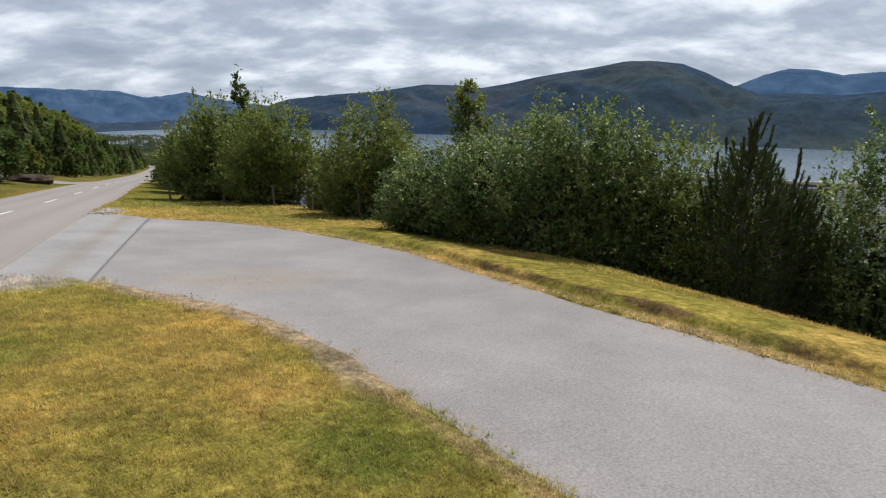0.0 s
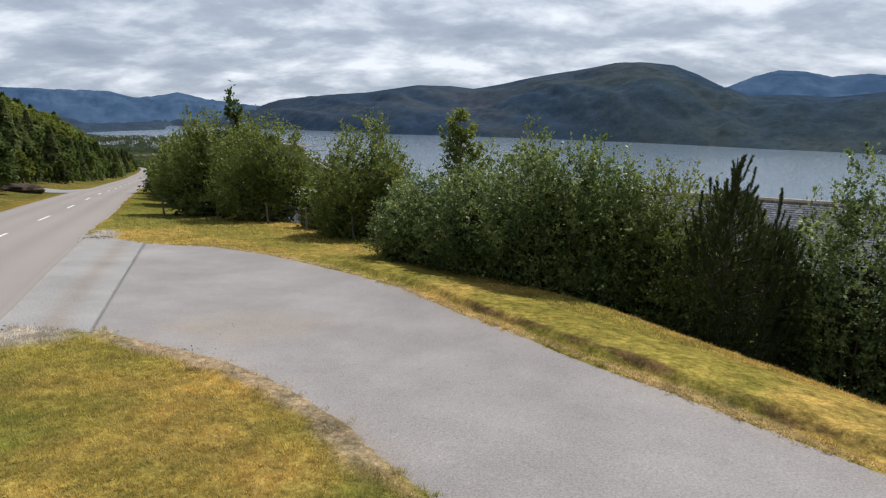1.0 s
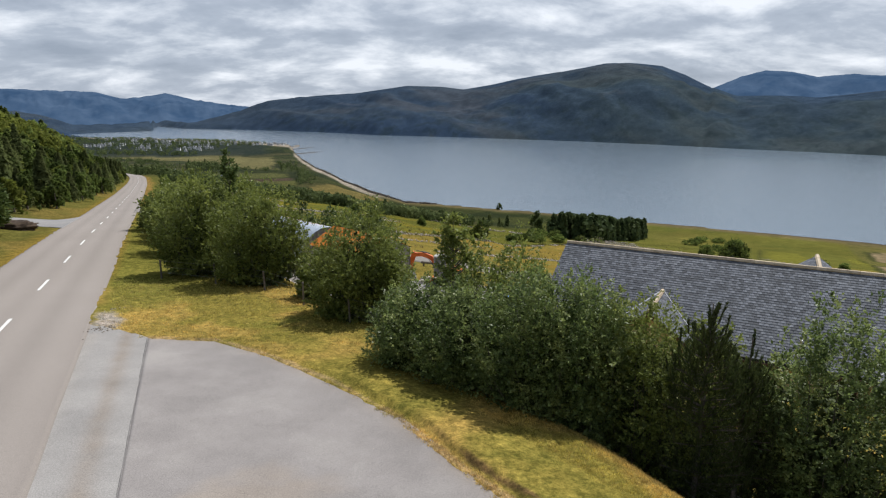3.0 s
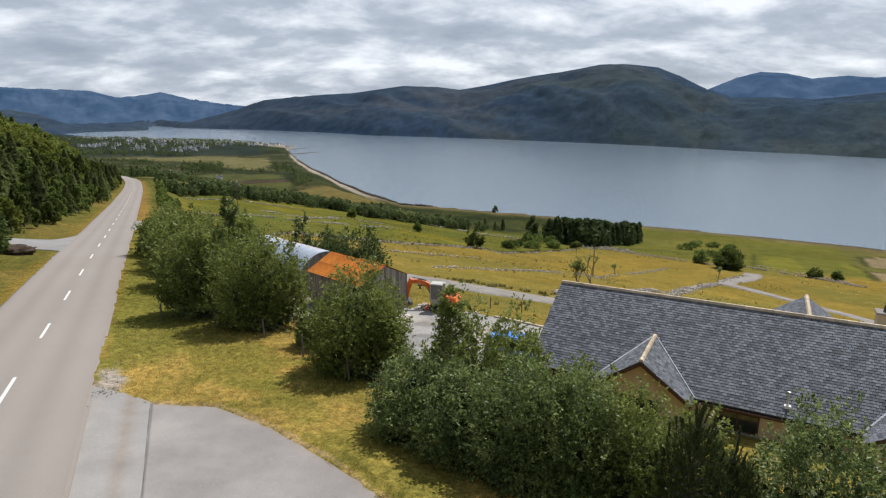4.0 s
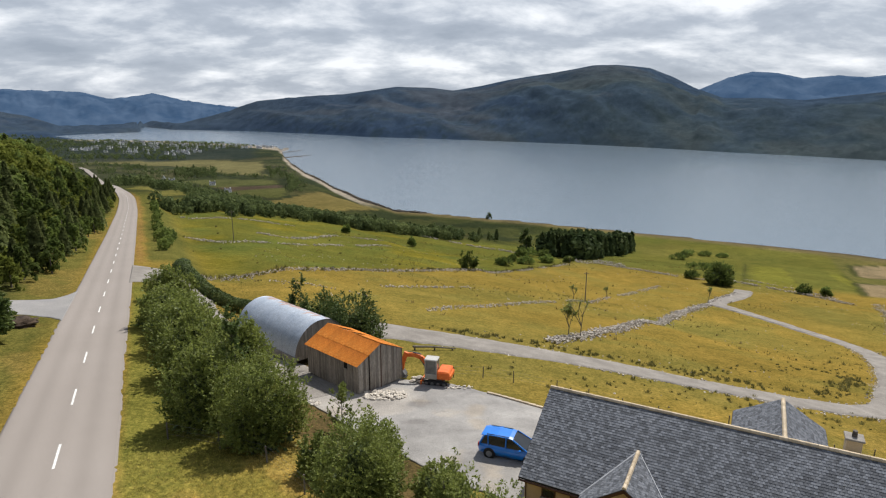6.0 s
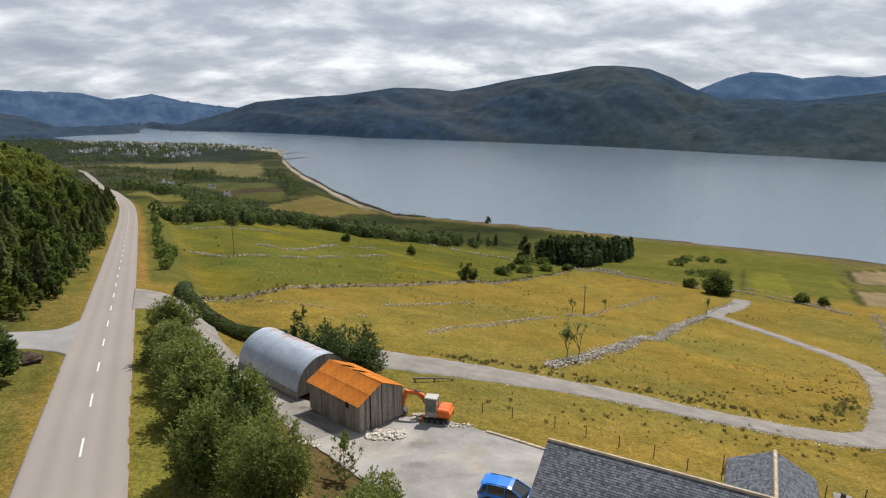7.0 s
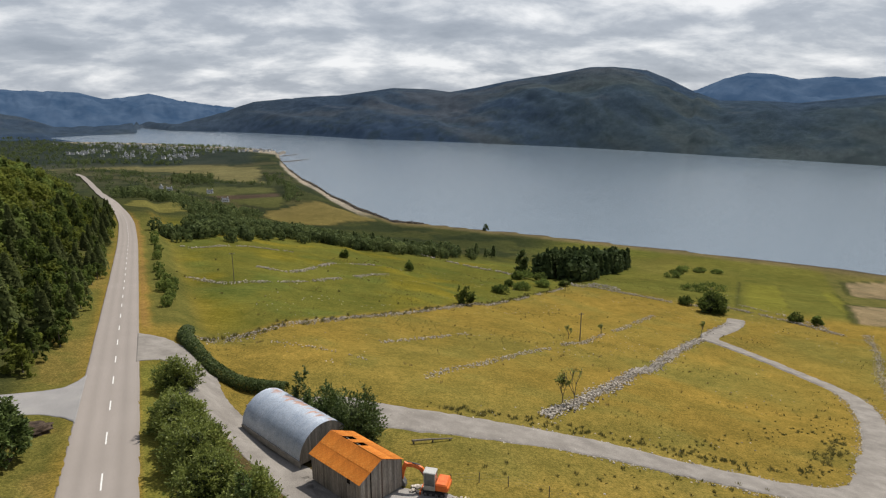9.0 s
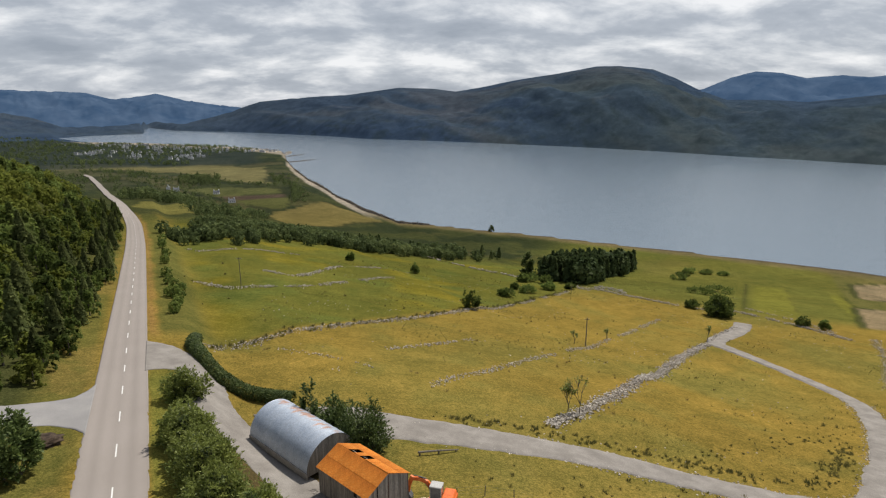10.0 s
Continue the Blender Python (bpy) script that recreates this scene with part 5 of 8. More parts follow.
def build_house():
    RZ, EZ, EV, LEN = -0.8, -3.95, 5.3, 20.5
    FLOOR = -6.75
    rng = np.random.default_rng(77)
    house = empty("house", house_m, "bungalow with buff rendered walls and a grey slate roof", "house")
    V = 4.95
    bm = bmesh.new()
    prof = [(-V, FLOOR - 1.5), (V, FLOOR - 1.5), (V, EZ + 0.15), (0, RZ - 0.3), (-V, EZ + 0.15)]
    a = [bm.verts.new((0.25, v, z)) for v, z in prof]
    b = [bm.verts.new((LEN - 0.25, v, z)) for v, z in prof]
    bm.faces.new(a); bm.faces.new(b[::-1])
    for i in range(5):
        bm.faces.new((a[i], b[i], b[(i + 1) % 5], a[(i + 1) % 5]))
    part("wall", bm, M["render"], house)
    GZ, GV, GH = -2.25, 6.2, 2.38
    for c in (5.85, 17.1):
        bm = bmesh.new()
        prof = [(c - 2.0, FLOOR - 1.5), (c + 2.0, FLOOR - 1.5), (c + 2.0, EZ + 0.1), (c, GZ - 0.22), (c - 2.0, EZ + 0.1)]
        a = [bm.verts.new((u, 5.85, z)) for u, z in prof]
        b = [bm.verts.new((u, 4.0, z)) for u, z in prof]
        bm.faces.new(a); bm.faces.new(b[::-1])
        for i in range(5):
            bm.faces.new((a[i], b[i], b[(i + 1) % 5], a[(i + 1) % 5]))
        part("gable_wall", bm, M["render"], house)
    slope = math.hypot(EV, RZ - EZ)
    for sgn in (1, -1):
        bm = bmesh.new()
        slope_slab(bm, [(0, 0, RZ), (LEN, 0, RZ), (LEN, sgn * EV, EZ), (0, sgn * EV, EZ)], 0.14)
        part("roof_deck", bm, M["underlay"], house)
        lay_slates(house, (0, 0, RZ), (1, 0, 0), (0, sgn * EV, EZ - RZ), lambda d: (0, LEN), slope + 0.05, (8.6, 13.6, 1.2, 4.2) if sgn == 1 else None, rng)
        bm = bmesh.new()
        box(bm, 0, LEN, sgn * (EV - 0.02) - 0.015, sgn * (EV - 0.02) + 0.015, EZ - 0.24, EZ - 0.10, 0.004)
        part("fascia", bm, M["brown"], house)
        bm = bmesh.new()
        tube(bm, (0, sgn * (EV + 0.05), EZ - 0.13), (LEN, sgn * (EV + 0.05), EZ - 0.13), 0.055, 0.055, 8)
        part("gutter", bm, M["brown"], house)
    k = (RZ - EZ) / EV
    for c in (5.85, 17.1):
        vt = (RZ - GZ) / k
        gs = math.hypot(GH, GZ - EZ)
        for sgn in (1, -1):
            bm = bmesh.new()
            slope_slab(bm, [(c, vt, GZ), (c, GV, GZ), (c + sgn * GH, GV, EZ + 0.02), (c + sgn * GH, EV - 0.05, EZ + 0.02)], 0.10)
            part("gable_deck", bm, M["underlay"], house)
            lay_slates(house, (c, GV, GZ), (0, -1, 0), (sgn * GH, 0, EZ - GZ), lambda d: (0, (GV - vt) - (EV - vt) * d / gs), gs + 0.02, None, rng)
            bm = bmesh.new()
            slope_slab(bm, [(c, GV + 0.02, GZ - 0.02), (c + sgn * GH, GV + 0.02, EZ), (c + sgn * GH, GV - 0.03, EZ), (c, GV - 0.03, GZ - 0.02)], 0.16)
            part("bargeboard", bm, M["brown"], house)
            bm = bmesh.new()
            tube(bm, (c, vt - 0.05, GZ + 0.035), (c + sgn * GH, EV + 0.02, EZ + 0.05), 0.055, 0.055, 5)
            part("valley_flashing", bm, M["lead"], house)
        for i in range(9):
            bm = bmesh.new()
            v0 = vt + (GV - vt) * i / 9
            tube(bm, (c, v0, GZ + 0.02), (c, v0 + (GV - vt) / 9 - 0.012, GZ + 0.02), 0.11, 0.116, 6)
            part("ridge_tile", bm, M["ridge"], house)
    # rear wing, hipped at its end
    WZ, WU, WH, WE = -1.55, 12.9, 2.7, -3.95
    ws = math.hypot(WH, WZ - WE)
    for sgn in (1, -1):
        bm = bmesh.new()
        slope_slab(bm, [(WU, -1.2, WZ), (WU, -6.7, WZ), (WU + sgn * WH, -8.6, WE), (WU + sgn * WH, -EV + 0.2, WE)], 0.12)
        part("wing_deck", bm, M["underlay"], house)
        lay_slates(house, (WU, -1.2, WZ), (0, -1, 0), (sgn * WH, 0, WE - WZ), lambda d: (4.0 * d / ws, 5.5 + 1.9 * d / ws), ws, None, rng)
    bm = bmesh.new()
    slope_slab(bm, [(WU, -6.7, WZ), (WU + WH, -8.6, WE), (WU - WH, -8.6, WE)], 0.12)
    part("wing_deck", bm, M["slate"], house)
    bm = bmesh.new()
    box(bm, WU - 2.35, WU + 2.35, -8.2, -4.5, FLOOR - 2.5, WE + 0.05)
    part("wing_wall", bm, M["render"], house)
    for i in range(14):
        bm = bmesh.new()
        v0 = -1.2 - 5.5 * i / 14
        tube(bm, (WU, v0, WZ + 0.02), (WU, v0 - 5.5 / 14 + 0.012, WZ + 0.02), 0.12, 0.126, 6)
        part("ridge_tile", bm, M["ridge"], house)
    n = 46
    for i in range(n):
        bm = bmesh.new()
        u = LEN * i / n
        tube(bm, (u, 0, RZ + 0.02), (u + LEN / n - 0.012, 0, RZ + 0.02), 0.12, 0.127, 6)
        part("ridge_tile", bm, M["ridge"], house)
    for end in (0.0, LEN):
        for sgn in (1, -1):
            bm = bmesh.new()
            slope_slab(bm, [(end - 0.03, 0, RZ - 0.02), (end + 0.03, 0, RZ - 0.02), (end + 0.03, sgn * EV, EZ - 0.02), (end - 0.03, sgn * EV, EZ - 0.02)], 0.18)
            part("bargeboard", bm, M["brown"], house)
    # chimney on the far slope
    ch = new("chimney"); ch.parent = house
    bm = bmesh.new(); box(bm, 15.5, 16.2, -1.3, -0.6, -1.9, -0.35, 0.02); part("stack", bm, M["render"], ch)
    bm = bmesh.new(); box(bm, 15.42, 16.28, -1.38, -0.52, -0.35, -0.25, 0.02); part("capping", bm, M["plinth"], ch)
    bm = bmesh.new(); tube(bm, (15.85, -0.95, -0.25), (15.85, -0.95, 0.08), 0.13, 0.11, 10); part("chimney_pot", bm, M["bark"], ch)
    fl = new("flue"); fl.parent = house
    bm = bmesh.new(); tube(bm, (12.0, 4.7, -3.7), (12.0, 4.7, -3.0), 0.05, 0.05, 10); tube(bm, (12.0, 4.7, -3.0), (12.0, 4.7, -2.93), 0.07, 0.07, 10); part("pipe", bm, M["metal"], fl)
    bm = bmesh.new(); box(bm, 11.86, 12.14, 4.55, 4.9, -3.68, -3.55, 0.01); part("collar", bm, M["paint"], fl)
    window_unit(house, 1.25, 2.05, -4.95, -4.08, V + 0.03, [])
    window_unit(house, 9.2, 11.0, -5.25, -4.30, V + 0.03, [0.5])
    window_unit(house, 13.0, 14.2, -5.25, -4.30, V + 0.03, [0.5])
    window_unit(house, 4.95, 6.75, -5.35, -4.22, 5.88, [0.5])
    window_unit(house, 16.2, 18.0, -5.35, -4.22, 5.88, [0.5])
    door = new("door"); door.parent = house
    bm = bmesh.new(); box(bm, 2.86, 3.66, V - 0.02, V + 0.05, -6.2, -4.06, 0.01); part("door_leaf", bm, M["brown"], door)
    bm = bmesh.new(); box(bm, 3.05, 3.45, V + 0.03, V + 0.062, -5.0, -4.3, 0.004); part("door_pane", bm, M["glass"], door)
    bm = bmesh.new(); tube(bm, (2.98, V + 0.09, -5.25), (2.98, V + 0.09, -5.12), 0.012, 0.012, 6); part("handle", bm, M["metal"], door)
    bm = bmesh.new(); box(bm, 0.2, LEN - 0.2, V - 0.05, V + 0.045, FLOOR - 1.0, -6.08, 0.01); part("plinth", bm, M["plinth"], house)
    bm = bmesh.new(); tube(bm, (0.35, V + 0.1, -6.6), (0.35, V + 0.1, EZ - 0.1), 0.035, 0.035, 8); part("downpipe", bm, M["brown"], house)
    return house


build_house()


# ---- shed, hut and yard ----
SU, SV = Vector((-0.707, 0.707, 0)), Vector((0.707, 0.707, 0))
shed_m = Matrix(((SU.x, SV.x, 0, -5.1), (SU.y, SV.y, 0, 45.75), (0, 0, 1, 0), (0, 0, 0, 1)))
M["rust"] = material("rusted_sheet", [(0.36, 0.105, 0.014), (0.52, 0.17, 0.022), (0.60, 0.25, 0.05)], 0.9, 10.0, 0.85, 0.004, 20.0, spec=0.2, per_object=0.12)
M["plank"] = material("grey_weathered_plank", [(0.18, 0.155, 0.13), (0.26, 0.23, 0.195), (0.33, 0.30, 0.26)], 2.0, 20.0, 0.9, 0.006, 20.0, per_object=0.3, stretch=(1, 1, 0.15))
M["zinc"] = material("galvanised_sheet", [(0.85, 0.87, 0.9), (1.0, 1.0, 1.0), (1.12, 1.1, 1.08)], 0.8, 9.0, 0.5, 0.002, 20.0, metal=0.25, spec=0.5, attribute="cover")
M["dark"] = material("dark_interior", [(0.012, 0.011, 0.01), (0.02, 0.018, 0.016)], 3.0)


def corrugated(w, l, pitch=0.076, depth=0.012):
    """A wavy sheet, w across the waves and l along them."""
    k = max(4, int(w / pitch) * 4)
    V = []
    for i in range(k + 1):
        x = w * i / k
        z = depth * math.cos(2 * math.pi * x / pitch)
        V += [(x, 0, z), (x, l, z)]
    F = [(2 * i, 2 * i + 2, 2 * i + 3, 2 * i + 1) for i in range(k)]
    return V, F


def build_shed():
    rng = random.Random(5)
    shed = empty("shed", shed_m, "weathered timber shed with a rusty corrugated iron roof", "shed")
    L, W, E0, E1, G = 7.2, 5.05, -4.65, -3.45, -7.5
    # near-black box behind the boards paints the unlit inside of the shed
    bm = bmesh.new()
    prof = [(0.04, G), (W - 0.04, G), (W - 0.04, E0 - 0.05), (W / 2, E1 - 0.12), (0.04, E0 - 0.05)]
    a = [bm.verts.new((0.04, v, z)) for v, z in prof]
    b = [bm.verts.new((L - 0.04, v, z)) for v, z in prof]
    bm.faces.new(a); bm.faces.new(b[::-1])
    for i in (0, 1, 4):
        bm.faces.new((a[i], b[i], b[(i + 1) % 5], a[(i + 1) % 5]))
    part("shade_backing", bm, M["dark"], shed)
    def board(x0, x1, y0, y1, top0, top1):
        bm = bmesh.new()
        foot = G + rng.uniform(0.0, 0.06)
        vs = box(bm, x0, x1, y0, y1, foot, 0)
        for v in vs:
            if v.co.z > foot + 0.01:
                t = (v.co.y - y0) / (y1 - y0) if y1 - y0 > 0.08 else 0
                v.co.z = top0 + (top1 - top0) * t
        part("plank", bm, M["plank"], shed)
    n = 46
    for i in range(n):
        u = L * i / n
        if i in (9, 10, 11):
            continue
        o = rng.uniform(0, 0.012)
        board(u, u + L / n - 0.01, -0.03 - o, 0.0 - o, E0 - 0.02, E0 - 0.02)
    for i in (9, 10, 11):                                  # a boarded hatch
        u = L * i / n
        board(u, u + L / n - 0.01, -0.012, 0.012, -5.45, -5.45)
    bm = bmesh.new(); box(bm, L * 9 / n - 0.05, L * 12 / n + 0.05, -0.06, -0.02, -5.5, -5.42, 0.005); part("rail", bm, M["plank"], shed)
    m = 32
    for end, sgn in ((0.0, -1), (L, 1)):
        for i in range(m):
            v = W * i / m
            za = E0 + (E1 - E0) * (1 - abs(v - W / 2) / (W / 2)) - 0.03
            v2 = W * (i + 1) / m
            zb = E0 + (E1 - E0) * (1 - abs(v2 - W / 2) / (W / 2)) - 0.03
            if sgn < 0 and i == 7:
                continue
            o = rng.uniform(0, 0.012)
            x0, x1 = (end - 0.03 - o, end - o) if sgn < 0 else (end + o, end + 0.03 + o)
            board(x0, x1, v, v2 - 0.01, za, zb)
    bm = bmesh.new(); box(bm, -0.07, -0.035, 2.45, 2.55, G, -3.6, 0.004); part("door_post", bm, M["brown"], shed)
    for i in range(23):
        u = L * i / 23
        board(u, u + L / 23 - 0.01, W, W + 0.03, E0 - 0.02, E0 - 0.02)
    # rusty roof, some sheets gone from the far side near the ridge
    sl = math.hypot(W / 2 + 0.14, E1 - E0 + 0.07)
    for sgn in (0, 1):
        dirv = Vector((0, -1 if sgn == 0 else 1, -(E1 - E0) / (W / 2))).normalized()
        side = Vector((1, 0, 0))
        nrm = side.cross(dirv).normalized()
        if nrm.z < 0:
            nrm = -nrm
        k = 9
        for i in range(k):
            for half in (0, 1):
                if sgn == 1 and half == 0 and i in (4, 6):
                    continue
                w = (L + 0.24) / k + 0.06
                V, F = corrugated(w, sl / 2 + 0.08)
                ob = link_mesh("roof_sheet", V, F, M["rust"], shed, smooth=True)
                mm = Matrix((side, dirv, nrm)).transposed().to_4x4()
                mm.translation = Vector((-0.12 + (L + 0.24) / k * i, W / 2, E1)) + dirv * (sl / 2 * half) + nrm * (0.035 - 0.014 * half + 0.004 * (i % 2) + rng.uniform(0, 0.006))
                ob.matrix_local = mm
    for sgn in (-1, 1):
        for q in (0.2, 0.6, 0.92):
            bm = bmesh.new()
            v = W / 2 + sgn * W / 2 * q
            z = E1 + (E0 - E1) * q - 0.06
            box(bm, -0.05, L + 0.05, v - 0.03, v + 0.03, z - 0.05, z + 0.02, 0.004)
            part("purlin", bm, M["plank"], shed)
    bm = bmesh.new(); tube(bm, (-0.13, W / 2, E1 + 0.03), (L * 0.44, W / 2, E1 + 0.03), 0.06, 0.06, 6); part("ridge_sheet", bm, M["rust"], shed)
    return shed


build_shed()
hut_m = Matrix(((SU.x, SV.x, 0, -9.65), (SU.y, SV.y, 0, 55.35), (0, 0, 1, -7.2), (0, 0, 0, 1)))


def build_hut():
    hut = empty("nissen_hut", hut_m, "half-round corrugated metal hut with rust along the top", "hut")
    R, L, na, nl = 3.1, 11.0, 48, 220
    j, i = np.meshgrid(np.arange(nl + 1), np.arange(na + 1), indexing="ij")
    a = np.pi * i / na
    r = R + 0.012 * np.sin(j * np.pi / 2.0) + 0.03 * (j % 20 == 0) - 0.3 * (a < 0.0)
    X, Y, Z = L * j / nl, -r * np.cos(a), r * np.sin(a)
    V = np.stack([X.ravel(), Y.ravel(), Z.ravel()], axis=1)
    F = [(q * (na + 1) + p, q * (na + 1) + p + 1, (q + 1) * (na + 1) + p + 1, (q + 1) * (na + 1) + p) for q in range(nl) for p in range(na)]
    ob = link_mesh("shell", V, F, M["zinc"], hut, smooth=True)
    u, w = X.ravel(), a.ravel() * R
    rust = step(0.05, 0.45, value_noise(u * 2.2, w * 0.7, 0.9, 91, 5, 0.65) * 1.1 - np.abs(w - 5.9) / 1.5 + 0.45) * 0.7
    seam = (np.abs(((j.ravel() + 10) % 20) - 10) < 1.5) * 0.25
    base = np.tile(np.array((0.37, 0.42, 0.49)), (len(u), 1))
    base = mixed(base, (0.50, 0.52, 0.56), seam)
    base = mixed(base, (0.30, 0.345, 0.41), step(0.1, 0.5, value_noise(u, w * 3, 1.1, 93)) * 0.5)
    base = mixed(base, (0.36, 0.15, 0.055), rust)
    col = np.ones((len(u), 4), dtype=np.float32)
    col[:, :3] = base
    ob.data.attributes.new("cover", "FLOAT_COLOR", "POINT").data.foreach_set("color", col.ravel())
    for x in (0.12, L - 0.12):
        k = 30
        for p in range(k):
            y0, y1 = -3.02 + 6.04 * p / k, -3.02 + 6.04 * (p + 1) / k - 0.012
            z0, z1 = math.sqrt(max(0, 3.04 ** 2 - y0 ** 2)), math.sqrt(max(0, 3.04 ** 2 - y1 ** 2))
            if min(z0, z1) < 0.1:
                continue
            bm = bmesh.new()
            vs = box(bm, x - 0.02, x + 0.02, y0, y1, -0.4, 0)
            for v in vs:
                if v.co.z > -0.1:
                    v.co.z = z0 if v.co.y < (y0 + y1) / 2 else z1
            part("board", bm, M["plank"], hut)
    bm = bmesh.new(); box(bm, -0.1, L + 0.1, -3.22, -3.06, -0.6, 0.12, 0.02); part("base_wall", bm, M["plinth"], hut)
    bm = bmesh.new(); box(bm, -0.1, L + 0.1, 3.06, 3.22, -0.9, 0.12, 0.02); part("base_wall", bm, M["plinth"], hut)
    return hut


build_hut()


def place(ob, x, y, rz=0.0, dz=0.0):
    ob.matrix_world = pose(x, y, ground_z(x, y) + dz, 0, 0, rz)


# ---- car ----
M["blue"] = material("blue_car_paint", [(0.0, 0.17, 0.66), (0.0, 0.20, 0.74)], 2.0, 0.0, 0.3, spec=0.6, coat=0.8)
M["tyre"] = material("tyre_rubber", [(0.018, 0.018, 0.018), (0.03, 0.03, 0.03)], 8.0, 40.0, 0.8)
M["rim"] = material("alloy_rim", [(0.35, 0.35, 0.36), (0.45, 0.45, 0.46)], 5.0, 0.0, 0.35, metal=0.8)
M["red_lens"] = material("red_lamp_lens", [(0.35, 0.01, 0.01), (0.45, 0.02, 0.015)], 5.0, 0.0, 0.2, spec=0.6)
M["clear_lens"] = material("clear_lamp_lens", [(0.6, 0.62, 0.64), (0.7, 0.72, 0.74)], 5.0, 0.0, 0.15, spec=0.7)
M["black_trim"] = material("black_trim", [(0.02, 0.02, 0.022), (0.035, 0.035, 0.037)], 5.0, 20.0, 0.55)


def build_car():
    car = empty("car", pose(0, 0, 0), "bright blue hatchback car parked on the gravel yard", "car")
    # sections along the length: x, half width, sill, belt
    secs = [(-2.16, 0.70, 0.42, 0.80), (-2.10, 0.80, 0.30, 0.92), (-1.6, 0.85, 0.24, 0.95), (-0.6, 0.86, 0.22, 0.93), (0.5, 0.86, 0.22, 0.91), (1.2, 0.85, 0.24, 0.88), (1.85, 0.80, 0.28, 0.76), (2.16, 0.66, 0.36, 0.62)]
    bm = bmesh.new()
    rings = []
    for x, w, z0, z1 in secs:
        mid = (z0 + z1) / 2
        pts = [(-w * 0.88, z0), (-w, mid - 0.05), (-w * 0.985, mid + 0.1), (-w * 0.93, z1), (0, z1 + 0.035), (w * 0.93, z1), (w * 0.985, mid + 0.1), (w, mid - 0.05), (w * 0.88, z0), (0, z0 - 0.02)]
        rings.append([bm.verts.new((x, y, z)) for y, z in pts])
    for a, b in zip(rings, rings[1:]):
        for i in range(10):
            bm.faces.new((a[i], a[(i + 1) % 10], b[(i + 1) % 10], b[i]))
    bm.faces.new(rings[0]); bm.faces.new(rings[-1][::-1])
    part("body", bm, M["blue"], car, smooth=True)
    bm = bmesh.new()
    cab = [(-2.02, 0.78, 0.94), (-1.90, 0.70, 1.30), (-1.66, 0.63, 1.50), (-0.9, 0.64, 1.58), (-0.1, 0.63, 1.55), (0.25, 0.66, 1.44), (1.18, 0.78, 0.93)]
    g = [[bm.verts.new((x, y, z)) for y in (-w, w)] for x, w, z in cab]
    for a, b in zip(g, g[1:]):
        bm.faces.new((a[0], a[1], b[1], b[0]))
    left = [q[0] for q in g]; right = [q[1] for q in g]
    bm.faces.new(left[::-1]); bm.faces.new(right); bm.faces.new((g[0][1], g[0][0], g[-1][0], g[-1][1]))
    part("glasshouse", bm, M["glass"], car, "dark car windows")
    bm = bmesh.new()
    top = [(-1.98, 0.60, 1.47), (-1.62, 0.645, 1.535), (-0.9, 0.665, 1.595), (-0.1, 0.65, 1.565), (0.16, 0.64, 1.51)]
    g = [[bm.verts.new((x, y * w, z)) for y in (-1, -0.6, 0.6, 1)] for x, w, z in top]
    for q in g:
        q[1].co.z += 0.025; q[2].co.z += 0.025
    for a, b in zip(g, g[1:]):
        for i in range(3):
            bm.faces.new((a[i], a[i + 1], b[i + 1], b[i]))
    r = bmesh.ops.extrude_face_region(bm, geom=list(bm.faces))
    bmesh.ops.translate(bm, vec=(0, 0, -0.04), verts=[v for v in r["geom"] if isinstance(v, bmesh.types.BMVert)])
    part("roof", bm, M["blue"], car, smooth=False)
    for sgn in (-1, 1):
        for (xa, wa, za), (xb, wb, zb) in (((-2.05, 0.79, 0.92), (-1.74, 0.65, 1.50)), ((-1.45, 0.84, 0.94), (-1.5, 0.66, 1.52)), ((-0.25, 0.86, 0.93), (-0.28, 0.665, 1.55)), ((1.16, 0.79, 0.92), (0.18, 0.655, 1.50))):
            bm = bmesh.new(); tube(bm, (xa, sgn * wa, za), (xb, sgn * wb, zb), 0.055, 0.05, 6); part("pillar", bm, M["blue"], car)
        bm = bmesh.new(); tube(bm, (-1.6, sgn * 0.58, 1.59), (-0.1, sgn * 0.58, 1.61), 0.02, 0.02, 6); part("roof_rail", bm, M["black_trim"], car)
        bm = bmesh.new(); box(bm, 0.62, 0.78, sgn * 0.93 - 0.09, sgn * 0.93 + 0.09, 0.92, 1.04, 0.03); part("wing_mirror", bm, M["blue"], car)
        bm = bmesh.new(); box(bm, 1.90, 2.12, sgn * 0.56 - 0.15, sgn * 0.56 + 0.13, 0.56, 0.68, 0.03); part("headlight", bm, M["clear_lens"], car)
        bm = bmesh.new(); box(bm, -2.18, -2.06, sgn * 0.68 - 0.09, sgn * 0.68 + 0.09, 0.66, 0.92, 0.02); part("tail_light", bm, M["red_lens"], car)
        for x in (-1.36, 1.30):
            bm = bmesh.new(); tube(bm, (x, sgn * 0.70, 0.34), (x, sgn * 0.855, 0.34), 0.40, 0.40, 20); part("wheel_arch", bm, M["black_trim"], car)
            wh = new("wheel"); wh.parent = car
            bm = bmesh.new(); tube(bm, (x, sgn * 0.66, 0.33), (x, sgn * 0.885, 0.33), 0.33, 0.33, 20); part("tyre", bm, M["tyre"], wh)
            bm = bmesh.new(); tube(bm, (x, sgn * 0.80, 0.33), (x, sgn * 0.90, 0.33), 0.22, 0.21, 14); part("rim", bm, M["rim"], wh)
    bm = bmesh.new(); box(bm, -2.2, -2.14, -0.26, 0.26, 0.60, 0.72, 0.005); part("number_plate", bm, M["paint"], car)
